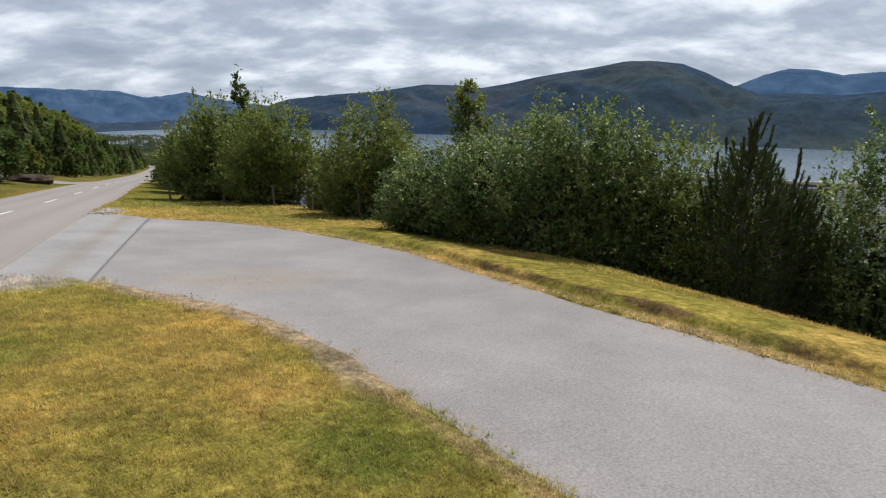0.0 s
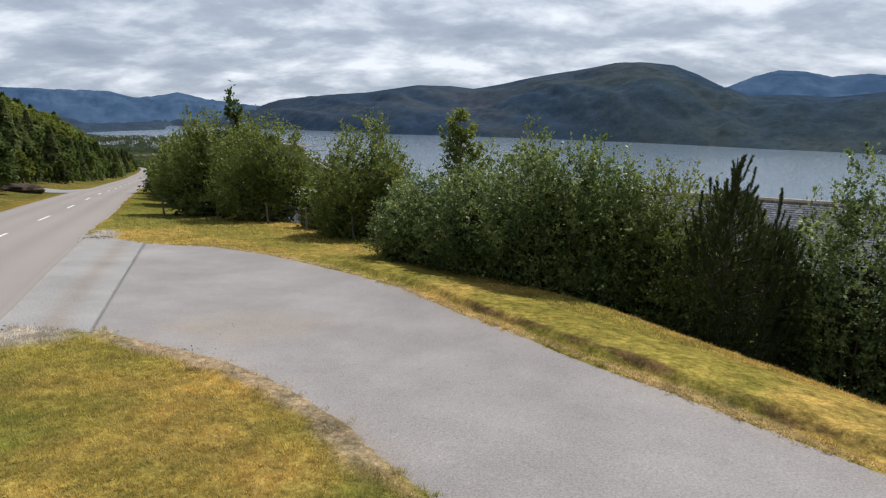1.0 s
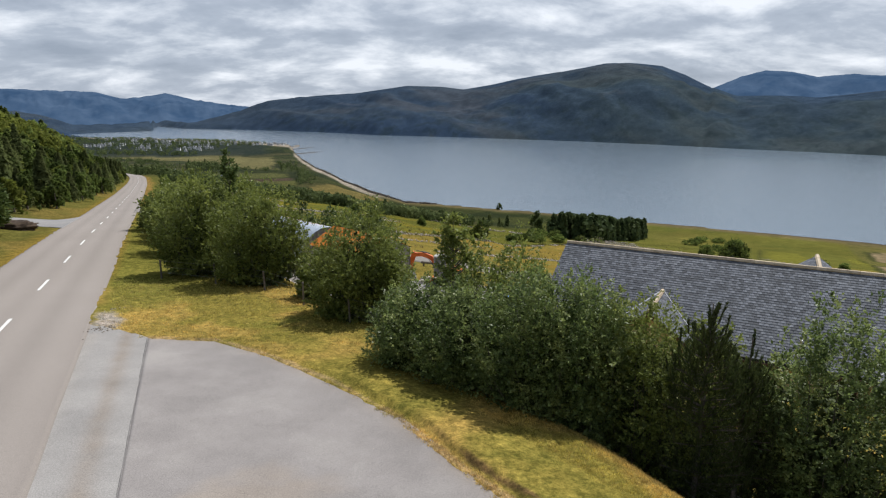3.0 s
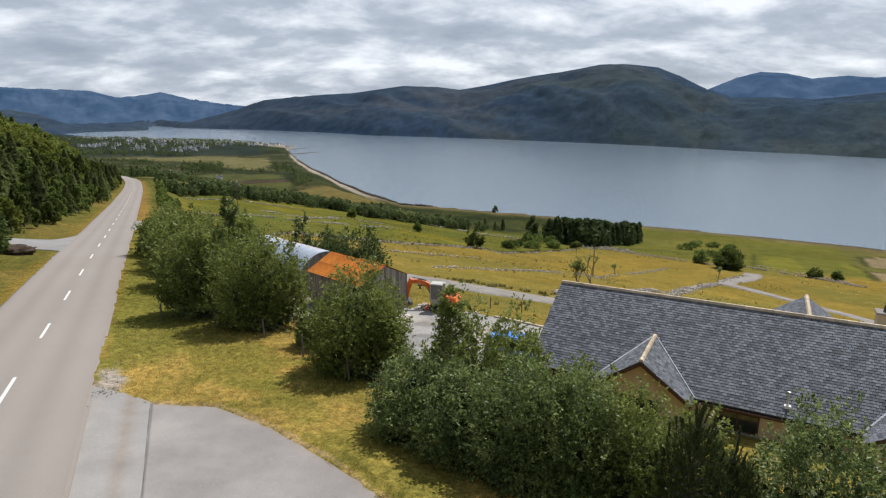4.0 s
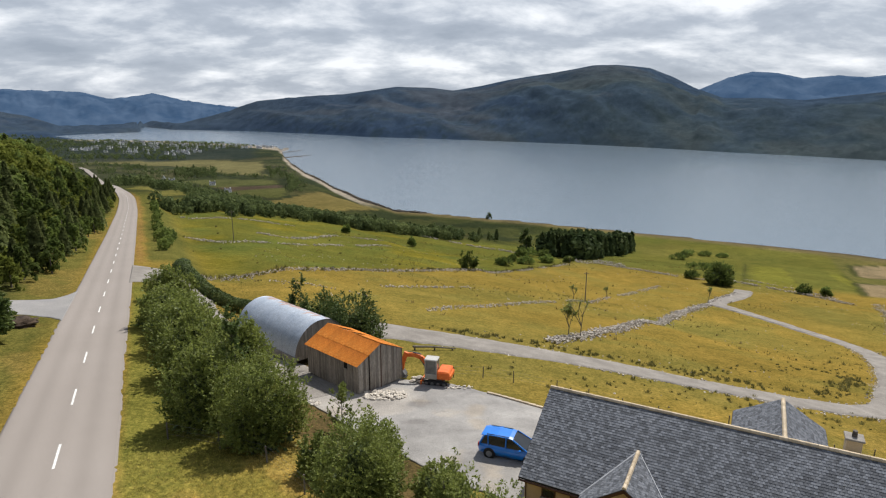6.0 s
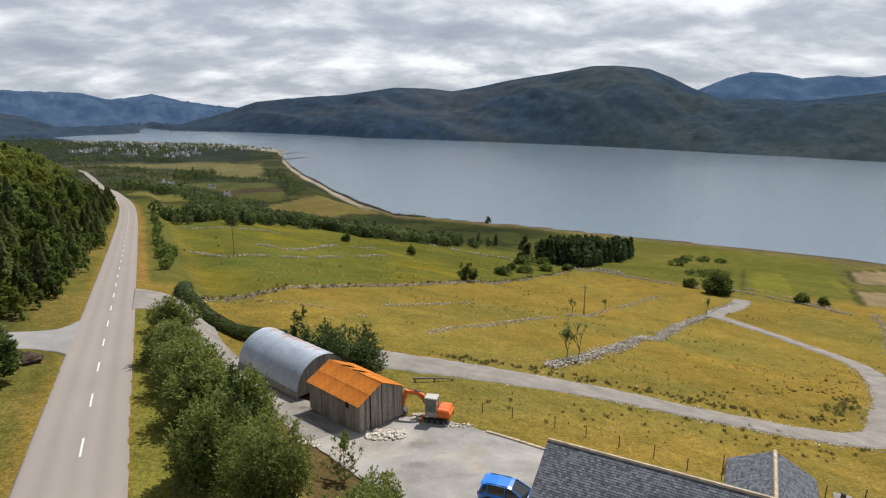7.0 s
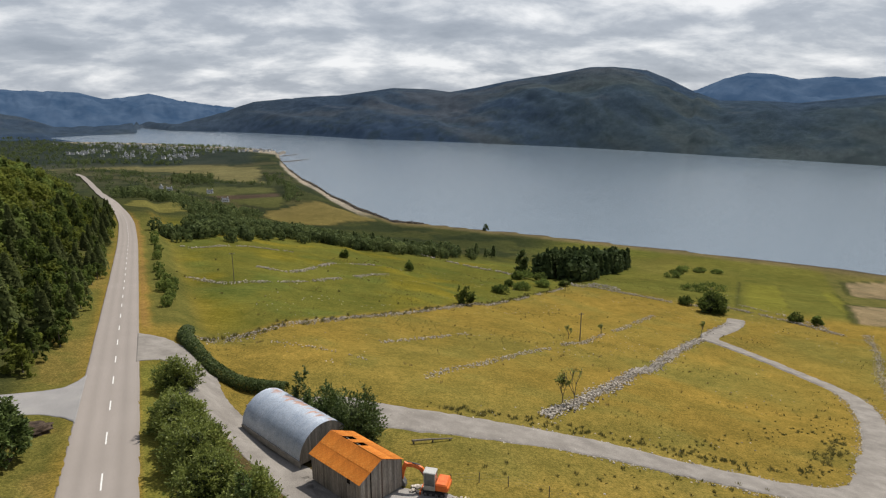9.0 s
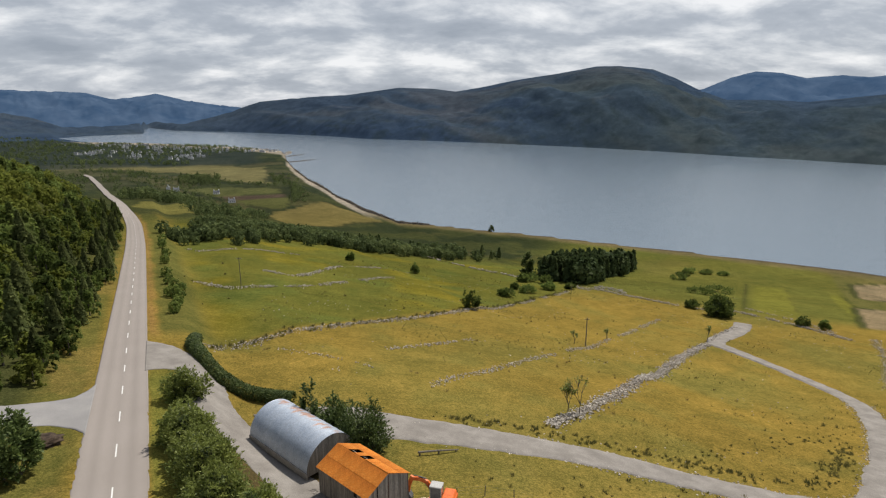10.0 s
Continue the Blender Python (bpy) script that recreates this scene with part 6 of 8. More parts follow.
    place(car, 6.1, 34.6, math.degrees(math.atan2(-0.40, 0.917)), 0.11)


build_car()

# ---- excavator ----
M["orange"] = material("orange_plant_paint", [(0.62, 0.10, 0.01), (0.70, 0.14, 0.018), (0.75, 0.18, 0.03)], 2.5, 25.0, 0.5, spec=0.4)
M["greymetal"] = material("dusty_grey_steel", [(0.10, 0.10, 0.10), (0.17, 0.165, 0.16)], 4.0, 20.0, 0.7, metal=0.3)
M["cab_glass"] = material("dusty_cab_glass", [(0.07, 0.072, 0.068), (0.13, 0.13, 0.12)], 2.0, 0.0, 0.15, spec=0.6)
M["cab_frame"] = material("sandy_cab_frame", [(0.30, 0.28, 0.24), (0.40, 0.375, 0.33)], 3.0, 20.0, 0.6)
M["cabroof"] = material("pale_cab_roof", [(0.42, 0.41, 0.38), (0.52, 0.51, 0.48)], 4.0, 20.0, 0.6)


def build_excavator():
    ex = empty("excavator", pose(0, 0, 0), "orange tracked excavator reaching at the shed corner", "excavator")
    for sgn in (-1, 1):
        bm = bmesh.new()
        box(bm, -1.05, 1.05, sgn * 0.72 - 0.2, sgn * 0.72 + 0.2, 0.0, 0.5, 0.16)
        tr = part("track", bm, M["tyre"], ex)
        for x in (-0.8, -0.27, 0.27, 0.8):
            bm = bmesh.new(); tube(bm, (x, sgn * 0.90, 0.24), (x, sgn * 0.945, 0.24), 0.16, 0.15, 12); part("roller", bm, M["greymetal"], tr)
    bm = bmesh.new(); box(bm, -0.7, 0.7, -0.55, 0.55, 0.22, 0.55, 0.04); part("undercarriage", bm, M["greymetal"], ex)
    bm = bmesh.new(); tube(bm, (0, 0, 0.5), (0, 0, 0.66), 0.5, 0.5, 18); part("slew_ring", bm, M["greymetal"], ex)
    bm = bmesh.new(); box(bm, -1.25, -0.1, -0.9, 0.9, 0.66, 1.42, 0.12); part("engine_cover", bm, M["orange"], ex)
    bm = bmesh.new(); box(bm, -1.38, -1.0, -0.86, 0.86, 0.64, 1.2, 0.14); part("counterweight", bm, M["orange"], ex)
    cab = new("cab"); cab.parent = ex
    x0, x1, y0, y1, z0, z1 = -0.15, 0.95, -0.05, 0.9, 0.66, 2.42
    bm = bmesh.new(); box(bm, x0, x1, y0, y1, z0, 1.15, 0.04); part("cab_base", bm, M["cab_frame"], cab)
    for x in (x0 + 0.04, x1 - 0.04):
        for y in (y0 + 0.04, y1 - 0.04):
            bm = bmesh.new(); box(bm, x - 0.04, x + 0.04, y - 0.04, y + 0.04, 1.1, z1, 0.01); part("post", bm, M["cab_frame"], cab)
    bm = bmesh.new(); box(bm, x0 + 0.03, x1 - 0.03, y0 + 0.03, y1 - 0.03, 1.14, z1 - 0.05, 0.0); part("cab_glass", bm, M["cab_glass"], cab)
    bm = bmesh.new(); box(bm, x0 - 0.03, x1 + 0.05, y0 - 0.03, y1 + 0.03, z1 - 0.04, z1 + 0.08, 0.05); part("cab_roof", bm, M["cabroof"], cab)
    for z in (1.15, 1.75):
        bm = bmesh.new(); box(bm, x1 - 0.02, x1 + 0.02, y0, y1, z - 0.03, z + 0.03, 0.005); part("glazing_bar", bm, M["black_trim"], cab)
    def limb(name, pts, w, d0, d1, mat):
        bm = bmesh.new()
        n = len(pts)
        rings = []
        for i, p in enumerate(pts):
            p = Vector(p)
            t = (Vector(pts[min(i + 1, n - 1)]) - Vector(pts[max(i - 1, 0)])).normalized()
            nrm = Vector((-t.z, 0, t.x))
            d = d0 + (d1 - d0) * i / (n - 1)
            rings.append([bm.verts.new(p + nrm * (d / 2 * a) + Vector((0, w / 2 * b, 0))) for a, b in ((-1, -1), (1, -1), (1, 1), (-1, 1))])
        for a, b in zip(rings, rings[1:]):
            for i in range(4):
                bm.faces.new((a[i], a[(i + 1) % 4], b[(i + 1) % 4], b[i]))
        bm.faces.new(rings[0]); bm.faces.new(rings[-1][::-1])
        es = list(bm.edges)
        bmesh.ops.bevel(bm, geom=es, offset=0.012, segments=1, affect="EDGES")
        return part(name, bm, mat, ex)
    Y = -0.28
    limb("boom", [(0.75, Y, 0.95), (1.05, Y, 1.55), (1.5, Y, 2.08), (2.25, Y, 2.3), (3.15, Y, 2.22)], 0.26, 0.42, 0.30, M["orange"])
    limb("dipper_arm", [(2.95, Y, 2.46), (3.15, Y, 2.0), (3.35, Y, 1.3), (3.4, Y, 0.75)], 0.25, 0.44, 0.30, M["orange"])
    bm = bmesh.new()
    pr = [(3.28, 0.75), (3.55, 0.72), (3.62, 0.4), (3.4, 0.05), (3.05, 0.1), (3.0, 0.35)]
    a = [bm.verts.new((x, Y - 0.32, z)) for x, z in pr]; b = [bm.verts.new((x, Y + 0.32, z)) for x, z in pr]
    bm.faces.new(a); bm.faces.new(b[::-1])
    for i in range(6):
        bm.faces.new((a[i], b[i], b[(i + 1) % 6], a[(i + 1) % 6]))
    bucket = part("bucket", bm, M["greymetal"], ex)
    for i in range(4):
        bm = bmesh.new(); box(bm, 2.93, 3.1, Y - 0.28 + 0.17 * i, Y - 0.22 + 0.17 * i, 0.05, 0.12, 0.01); part("tooth", bm, M["greymetal"], bucket)
    for a, b in (((0.95, Y, 0.9), (1.75, Y, 1.95)), ((1.6, Y, 2.42), (2.85, Y, 2.62)), ((3.05, Y, 2.0), (3.5, Y, 1.1))):
        bm = bmesh.new()
        tube(bm, a, Vector(a).lerp(Vector(b), 0.6), 0.06, 0.06, 8)
        tube(bm, Vector(a).lerp(Vector(b), 0.6), b, 0.032, 0.032, 8)
        part("hydraulic_ram", bm, M["greymetal"], ex)
    bm = bmesh.new(); box(bm, 1.25, 1.36, -0.95, 0.95, 0.06, 0.42, 0.03); part("dozer_blade", bm, M["orange"], ex)
    ex.matrix_world = Matrix.LocRotScale((1.65, 48.4, ground_z(1.65, 48.4) + 0.10), Euler((0, 0, radians(163))), (1.0, 1.0, 1.0))


build_excavator()


# ---- stones, walls, fences ----
def stone_mesh(rng, size):
    """A blunt angular stone."""
    bm = bmesh.new()
    bmesh.ops.create_icosphere(bm, subdivisions=1, radius=0.5)
    for v in bm.verts:
        v.co *= rng.uniform(0.75, 1.2)
        v.co = Vector((v.co.x * size[0], v.co.y * size[1], v.co.z * size[2]))
    return bm


def stone_template(seed):
    rng = random.Random(seed)
    bm = stone_mesh(rng, (1.0, 0.75, 0.6))
    bm.verts.ensure_lookup_table()
    V = np.array([v.co for v in bm.verts])
    F = np.array([[v.index for v in f.verts] for f in bm.faces])
    bm.free()
    return V, F


STONE_T = [stone_template(i) for i in range(8)]


def rubble(name, places, mat, label, category, kind="stuff", parent=None):
    """Many stones as one mesh; places: rows x, y, z, size."""
    rng = np.random.default_rng(len(places))
    VV, FF, o = [], [], 0
    for x, y, z, s in places:
        V, F = STONE_T[rng.integers(8)]
        q = Euler((rng.normal(0, 0.3), rng.normal(0, 0.3), rng.uniform(0, 6.28))).to_matrix()
        VV.append(V @ np.array(q).T * s + np.array((x, y, z)))
        FF.append(F + o)
        o += len(V)
    ob = link_mesh(name, np.concatenate(VV), np.concatenate(FF), mat, parent)
    if label or kind:
        tagged(ob, label, category, kind=kind)
    return ob


def wall_places(points, n, half, heap, size, seed, gap=0.0):
    """Stones along a tumbled dyke."""
    rng = np.random.default_rng(seed)
    c = resample(points, 240)
    rows = []
    t = np.gradient(c, axis=0); t /= np.linalg.norm(t, axis=1)[:, None]
    for _ in range(n):
        k = rng.integers(0, 240)
        if gap and value_noise(np.array([k * 1.0]), np.array([seed * 7.0]), 18, 5, 2)[0] < -0.45 + gap:
            continue
        off = rng.normal(0, half * 0.45) * (0.55 + 0.75 * lattice(np.array([k // 6]), np.array([seed]), 4)[0])
        bend = 0.45 * half * value_noise(np.array([k * 1.0]), np.array([seed * 3.0]), 30, 9, 2)[0]
        x, y = c[k] + np.array([-t[k, 1], t[k, 0]]) * (off + bend) + rng.normal(0, 0.4, 2)
        s = size * rng.uniform(0.5, 1.5)
        rise = heap * max(0.0, 1 - abs(off) / max(half, 0.01)) * rng.uniform(0, 1)
        rows.append((x, y, rise, s))
    P = np.array(rows)
    P[:, 2] += height(P[:, 0], P[:, 1]) + P[:, 3] * 0.15
    return P


M["dyke"] = material("lichened_dyke_stone", [(0.20, 0.175, 0.145), (0.38, 0.34, 0.29), (0.58, 0.53, 0.46)], 1.5, 12.0, 0.92, 0.02, 8.0, island=0.4, spec=0.2)
W4 = [(18.0, 74.0), (21.8, 78.6), (29.5, 88.5), (38.0, 99.6), (45.0, 109.5), (51.9, 119.7), (63.0, 134.0), (75.0, 148.5), (86, 160.5)]
big = wall_places(W4, 3800, 1.45, 0.5, 0.36, 3)
dyke = tagged(new("dry_stone_dyke"), "broad tumbled dyke of pale field stones", "stone wall")
shared_stones = []
for V, F in STONE_T:
    me = bpy.data.meshes.new("stone")
    me.from_pydata([tuple(v) for v in V], [], [tuple(f) for f in F])
    me.materials.append(M["dyke"])
    shared_stones.append(me)
rr = random.Random(9)
singles = 0
rest = []
for x, y, z, s in big:
    if y < 96 and singles < 280:
        ob = new("stone", shared_stones[rr.randrange(8)])
        ob.parent = dyke
        ob.matrix_basis = Matrix.LocRotScale((x, y, z), Euler((rr.gauss(0, 0.3), rr.gauss(0, 0.3), rr.uniform(0, 6))), (s, s, s))
        singles += 1
    else:
        rest.append((x, y, z, s))
rubble("rubble", rest, M["dyke"], "", "", "stuff", dyke)
for i, (pts, n, half, heap, size, gap, lab) in enumerate((
        ([(-36.5, 94.5), (-26.1, 108.5), (-12.7, 126.8), (0, 144), (9.9, 158.8), (16, 170), (38, 204), (63.4, 238.7)], 1700, 1.0, 0.5, 0.42, 0.15, "long grey dyke between the dry and the green field"),
        ([(-6.5, 105.6), (3, 116), (11.7, 125.9)], 160, 0.5, 0.3, 0.45, 0.25, "low broken line of field stones"),
        ([(1.7, 85.7), (5.7, 92), (17.8, 106.9), (35, 129.3), (45, 143), (55.4, 156.5), (83.6, 191.8)], 900, 0.9, 0.35, 0.40, 0.25, "broken dyke of grey stones across the pasture"),
        ([(78.6, 248), (86, 238), (94.4, 229.3), (104.2, 219.2), (115, 215), (125.5, 215.4), (131, 206), (136.4, 196.9), (142.1, 176.1)], 1300, 1.1, 0.8, 0.5, 0.05, "grey boundary dyke at the foot of the pasture"),
        ([(151, 177.5), (132, 150), (112.4, 124.8), (104, 112)], 700, 1.4, 0.4, 0.4, 0.0, "tumbled dyke beside the farm track"),
        ([(109, 187), (97, 175), (88.5, 164.5)], 260, 0.9, 0.6, 0.55, 0.0, "short dyke along the farm track"),
        ([(-50.3, 185), (-39.4, 184.1), (-35.5, 203.3), (-30.3, 224.6), (-13.8, 244.6)], 420, 1.3, 0.5, 0.65, 0.1, "short heap of stones in the green field"),
        ([(-61.5, 157.8), (-47.7, 152.3), (-37.9, 161.1), (-30.3, 172.4), (-19.3, 199.9), (-10.1, 213.9)], 620, 1.2, 0.4, 0.52, 0.15, "broken dyke across the green field"),
        ([(-87.5, 220.1), (-78.2, 217.4), (-67.6, 234.8), (-50, 240)], 260, 1.1, 0.4, 0.6, 0.2, "old dyke across the far green field"),
        ([(70, 250), (75.3, 245.5), (83.6, 253), (89.4, 242.1)], 260, 1.6, 1.4, 0.7, 0.0, "tumbled ruin of grey stones beside the conifers"),
        ([(132.9, 224.4), (142, 205.3), (143.5, 186)], 200, 1.2, 0.6, 0.5, 0.15, "broken stones at the edge of the mown strips"),
        ([(1, 334), (19, 306.6), (48.4, 271.7)], 300, 0.9, 0.8, 0.9, 0.05, "dark dyke running down to the conifers"),
        ([(-35, 103), (-20, 96), (-8, 92)], 90, 0.5, 0.2, 0.4, 0.2, "scattered stones in the dry pasture"))):
    ob = rubble("dyke", wall_places(pts, int(n * 1.5), half, heap, size * 0.68, 40 + i, gap * 0.7), M["dyke"], lab, "stone wall", "stuff")


c = resample([(-2, 68.6), (11.5, 68.4), (18.8, 67.4), (25.5, 65.6), (32, 63.2), (38.2, 61.4), (47, 59.8), (54, 62), (62.5, 71.2), (74.4, 84.6), (86, 101), (93.2, 115.2)], 400)
t = np.gradient(c, axis=0)
rng = np.random.default_rng(61)
k = rng.integers(0, 400, 1500)
far_side = rng.uniform(0, 1, 1500) < 0.5
P = c[k] + rng.normal(0, 0.45, (1500, 2)) + np.where(far_side[:, None], 0.0, 1.0) * np.stack([t[k, 1], -t[k, 0]], axis=1) / np.linalg.norm(t[k], axis=1)[:, None] * 5.2
rubble("track_stones", [(x, y, z, s_) for (x, y), z, s_ in zip(P, height(P[:, 0], P[:, 1]) + 0.05, rng.uniform(0.10, 0.36, 1500))], M["dyke"], "loose stones and grit along the edges of the farm track", "stones", "stuff")


def stone_pile(name, cx, cy, rx, ry, n, heap, size, mat, label, seed):
    """A heap whose stones are things of its own mesh."""
    rng = random.Random(seed)
    pile = empty(name, pose(0, 0, 0), label, "stone pile")
    for i in range(n):
        a, q = rng.uniform(0, 6.283), rng.uniform(0, 1) ** 0.5
        x, y = cx + rx * q * math.cos(a), cy + ry * q * math.sin(a)
        s = size * rng.uniform(0.6, 1.4)
        ob = new("stone", pile_meshes[rng.randrange(8)])
        ob.parent = pile
        ob.matrix_basis = Matrix.LocRotScale((x, y, ground_z(x, y) + 0.1 + heap * (1 - q) * rng.uniform(0.2, 1) + s * 0.15), Euler((rng.gauss(0, 0.3), rng.gauss(0, 0.3), rng.uniform(0, 6))), (s, s, s * 0.7))


M["palestone"] = material("pale_freestone", [(0.42, 0.37, 0.31), (0.55, 0.50, 0.43), (0.64, 0.60, 0.53)], 2.0, 15.0, 0.9, 0.01, 10.0, per_object=0.2, spec=0.2)
pile_meshes = []
for V, F in STONE_T:
    me = bpy.data.meshes.new("stone")
    me.from_pydata([tuple(v) for v in V], [], [tuple(f) for f in F])
    me.materials.append(M["palestone"])
    pile_meshes.append(me)
stone_pile("stone_pile", -2.9, 45.4, 1.9, 1.0, 150, 0.14, 0.38, M["palestone"], "low heap of pale building stones by the shed", 3)
stone_pile("stone_edging", -9.4, 43.2, 1.5, 0.5, 26, 0.05, 0.4, M["palestone"], "loose pale stones edging the yard", 4)
stone_pile("rubble_heap", 0.1, 48.9, 1.1, 0.6, 34, 0.35, 0.5, M["palestone"], "grey rubble heap behind the excavator", 5)
stone_pile("stone_edging", 3.6, 47.0, 1.4, 0.35, 24, 0.02, 0.3, M["palestone"], "loose stones along the back of the yard", 6)


def build_coping():
    """Low kerb wall along the back of the yard."""
    top = empty("kerb_wall", pose(0, 0, 0), "low yard wall with a pale stone coping", "wall")
    for i in range(9):
        a = Vector((5.8, 45.75, 0)).lerp(Vector((10.6, 42.9, 0)), i / 9)
        b = Vector((5.8, 45.75, 0)).lerp(Vector((10.6, 42.9, 0)), (i + 1) / 9)
        bm = bmesh.new()
        l = (b - a).length
        box(bm, 0, l - 0.015, -0.11, 0.11, -0.5, 0.12, 0.015)
        ob = part("coping_stone", bm, M["ridge"], top)
        z = max(ground_z(a.x, a.y), ground_z(b.x, b.y)) + 0.12
        ob.matrix_local = pose(a.x, a.y, z, 0, 0, math.degrees(math.atan2(b.y - a.y, b.x - a.x)))


build_coping()
M["post"] = material("grey_fence_post", [(0.10, 0.085, 0.07), (0.18, 0.16, 0.135)], 6.0, 30.0, 0.9, stretch=(1, 1, 0.2), per_object=0.2)
M["wire"] = material("fence_wire", [(0.16, 0.16, 0.16), (0.24, 0.24, 0.24)], 6.0, 0.0, 0.5, metal=0.6)


def fence(points, tall, label, wires=(0.35, 0.65, 0.95), r=0.045):
    """Posts and strained wires; all posts stand on the land."""
    f = empty("fence", pose(0, 0, 0), label, "fence")
    rng = random.Random(int(points[0][0] * 10))
    tops = []
    for x, y in points:
        z = ground_z(x, y)
        bm = bmesh.new()
        tube(bm, (0, 0, -0.3), (rng.uniform(-0.05, 0.05), rng.uniform(-0.05, 0.05), tall * rng.uniform(0.92, 1.06)), r * 1.05, r * 0.95, 8)
        ob = part("post", bm, M["post"], f)
        ob.matrix_local = pose(x, y, z)
        tops.append(Vector((x, y, z)))
    for w in wires:
        for a, b in zip(tops, tops[1:]):
            bm = bmesh.new()
            tube(bm, a + Vector((0, 0, w * tall)), b + Vector((0, 0, w * tall)), 0.004, 0.004, 4, caps=False)
            part("wire", bm, M["wire"], f)


fence([(-14.2, 30.3), (-10.9, 29.0), (-8.0, 27.5), (-5.5, 24.4), (-3.1, 21.5), (-0.9, 18.7), (0.9, 16.4), (3.0, 14.7), (5.0, 13.0), (6.9, 11.4), (8.8, 9.8)], 1.05, "old post and wire fence along the grass bank")
fence([(3.2, 49.9), (6.0, 50.8), (8.9, 50.6), (12.7, 49.3), (15.2, 47.7), (17.7, 46.0), (20.3, 44.6), (22.4, 42.7), (24.8, 41.6), (28.5, 40.8), (32.8, 40.2), (36, 40)], 1.15, "post and wire fence below the house")
# weathered gate leaf and orange sheet behind the house
g = empty("orange_sheet", pose(25.7, 42.9, ground_z(25.7, 42.9), 0, 0, -15), "orange plastic sheet on two posts behind the house", "sheet")
for x in (-0.1, 1.6):
    bm = bmesh.new(); tube(bm, (x, 0, -0.3), (x, 0, 1.7), 0.05, 0.045, 8); part("post", bm, M["post"], g)
bm = bmesh.new(); box(bm, 0, 1.5, -0.02, 0.02, 0.05, 0.85, 0.01); part("panel", bm, material("orange_plastic", [(0.70, 0.22, 0.06), (0.78, 0.27, 0.08)], 3.0, 0.0, 0.6), g)


def rail_on_stumps():
    """A bleached trunk laid along the bank behind the shed."""
    a, b = Vector((-0.6, 58.6, 0)), Vector((4.1, 61.2, 0))
    a.z, b.z = ground_z(a.x, a.y) + 0.42, ground_z(b.x, b.y) + 0.25
    top = empty("log_rail", pose(0, 0, 0), "bleached grey trunk laid as a rail on short stumps", "log")
    bm = bmesh.new()
    mid = a.lerp(b, 0.45) + Vector((0.1, -0.1, 0.12))
    tube(bm, a, mid, 0.13, 0.11, 8); tube(bm, mid, b, 0.11, 0.07, 8)
    part("trunk", bm, M["post"], top)
    for t in (0.04, 0.5, 0.93):
        p = a.lerp(b, t)
        g = ground_z(p.x, p.y)
        bm = bmesh.new(); tube(bm, (p.x, p.y, g - 0.3), (p.x, p.y, max(p.z, g + 0.1) - 0.03 + (0.1 if t == 0.5 else 0)), 0.10, 0.09, 8)
        part("stump", bm, M["post"], top)


rail_on_stumps()


def power_pole(x, y, tall, label, r=0.16):
    p = empty("power_pole", pose(x, y, ground_z(x, y)), label, "pole")
    bm = bmesh.new(); tube(bm, (0, 0, -0.5), (0, 0, tall), r, r * 0.7, 10); part("shaft", bm, M["post"], p)
    bm = bmesh.new(); box(bm, -0.7, 0.7, -0.05, 0.05, tall - 0.5, tall - 0.38, 0.01); part("crossarm", bm, M["post"], p)
    for u in (-0.6, 0.0, 0.6):
        bm = bmesh.new(); tube(bm, (u, 0, tall - 0.38), (u, 0, tall - 0.2), 0.04, 0.03, 8); part("insulator", bm, M["cabroof"], p)


power_pole(43.4, 143.5, 7.9, "dark wooden power pole in the pasture")
power_pole(-47.5, 152.0, 8.5, "slim wooden power pole in the green field", 0.10)


# ---- hedge, field trees, wood ----
def build_hedge():
    """Clipped laurel hedge round the bend of the drive."""
    rng = np.random.default_rng(41)
    c = resample([(-37.2, 92.5), (-35.8, 88.0), (-32.8, 83.4), (-29.6, 79.4), (-26.0, 76.4), (-22.0, 74.6), (-17.6, 73.6)], 120)
    n = 26000
    k = rng.integers(0, 120, n)
    t = np.gradient(c, axis=0); t /= np.linalg.norm(t, axis=1)[:, None]
    a = rng.uniform(0, math.pi, n)
    w, h = 1.0, 1.75
    off = w * np.cos(a) * (0.9 + 0.1 * rng.uniform(0, 1, n))
    up = h * np.sin(a) ** 0.55 * (0.86 + 0.14 * rng.uniform(0, 1, n))
    x = c[k, 0] - t[k, 1] * off + rng.normal(0, 0.14, n)
    y = c[k, 1] + t[k, 0] * off + rng.normal(0, 0.14, n)
    z = height(c[k, 0], c[k, 1]) + up
    nrm = np.stack([-t[k, 1] * np.cos(a), t[k, 0] * np.cos(a), np.sin(a)], axis=1)
    hedge = tagged(new("hedge"), "clipped dark green hedge curving beside the drive", "hedge")
    quads_mesh("foliage", leaves_at(np.stack([x, y, z], axis=1), nrm, 0.15, rng, 1.5, 0.45), M["leaf_dark"], hedge)
    bm = bmesh.new()
    for i in range(0, 119, 5):
        x, y = c[i]
        z = ground_z(x, y)
        tube(bm, (x, y, z - 0.2), (x + 0.1, y, z + 1.2), 0.04, 0.02, 5)
    part("stems", bm, M["bark"], hedge)


build_hedge()


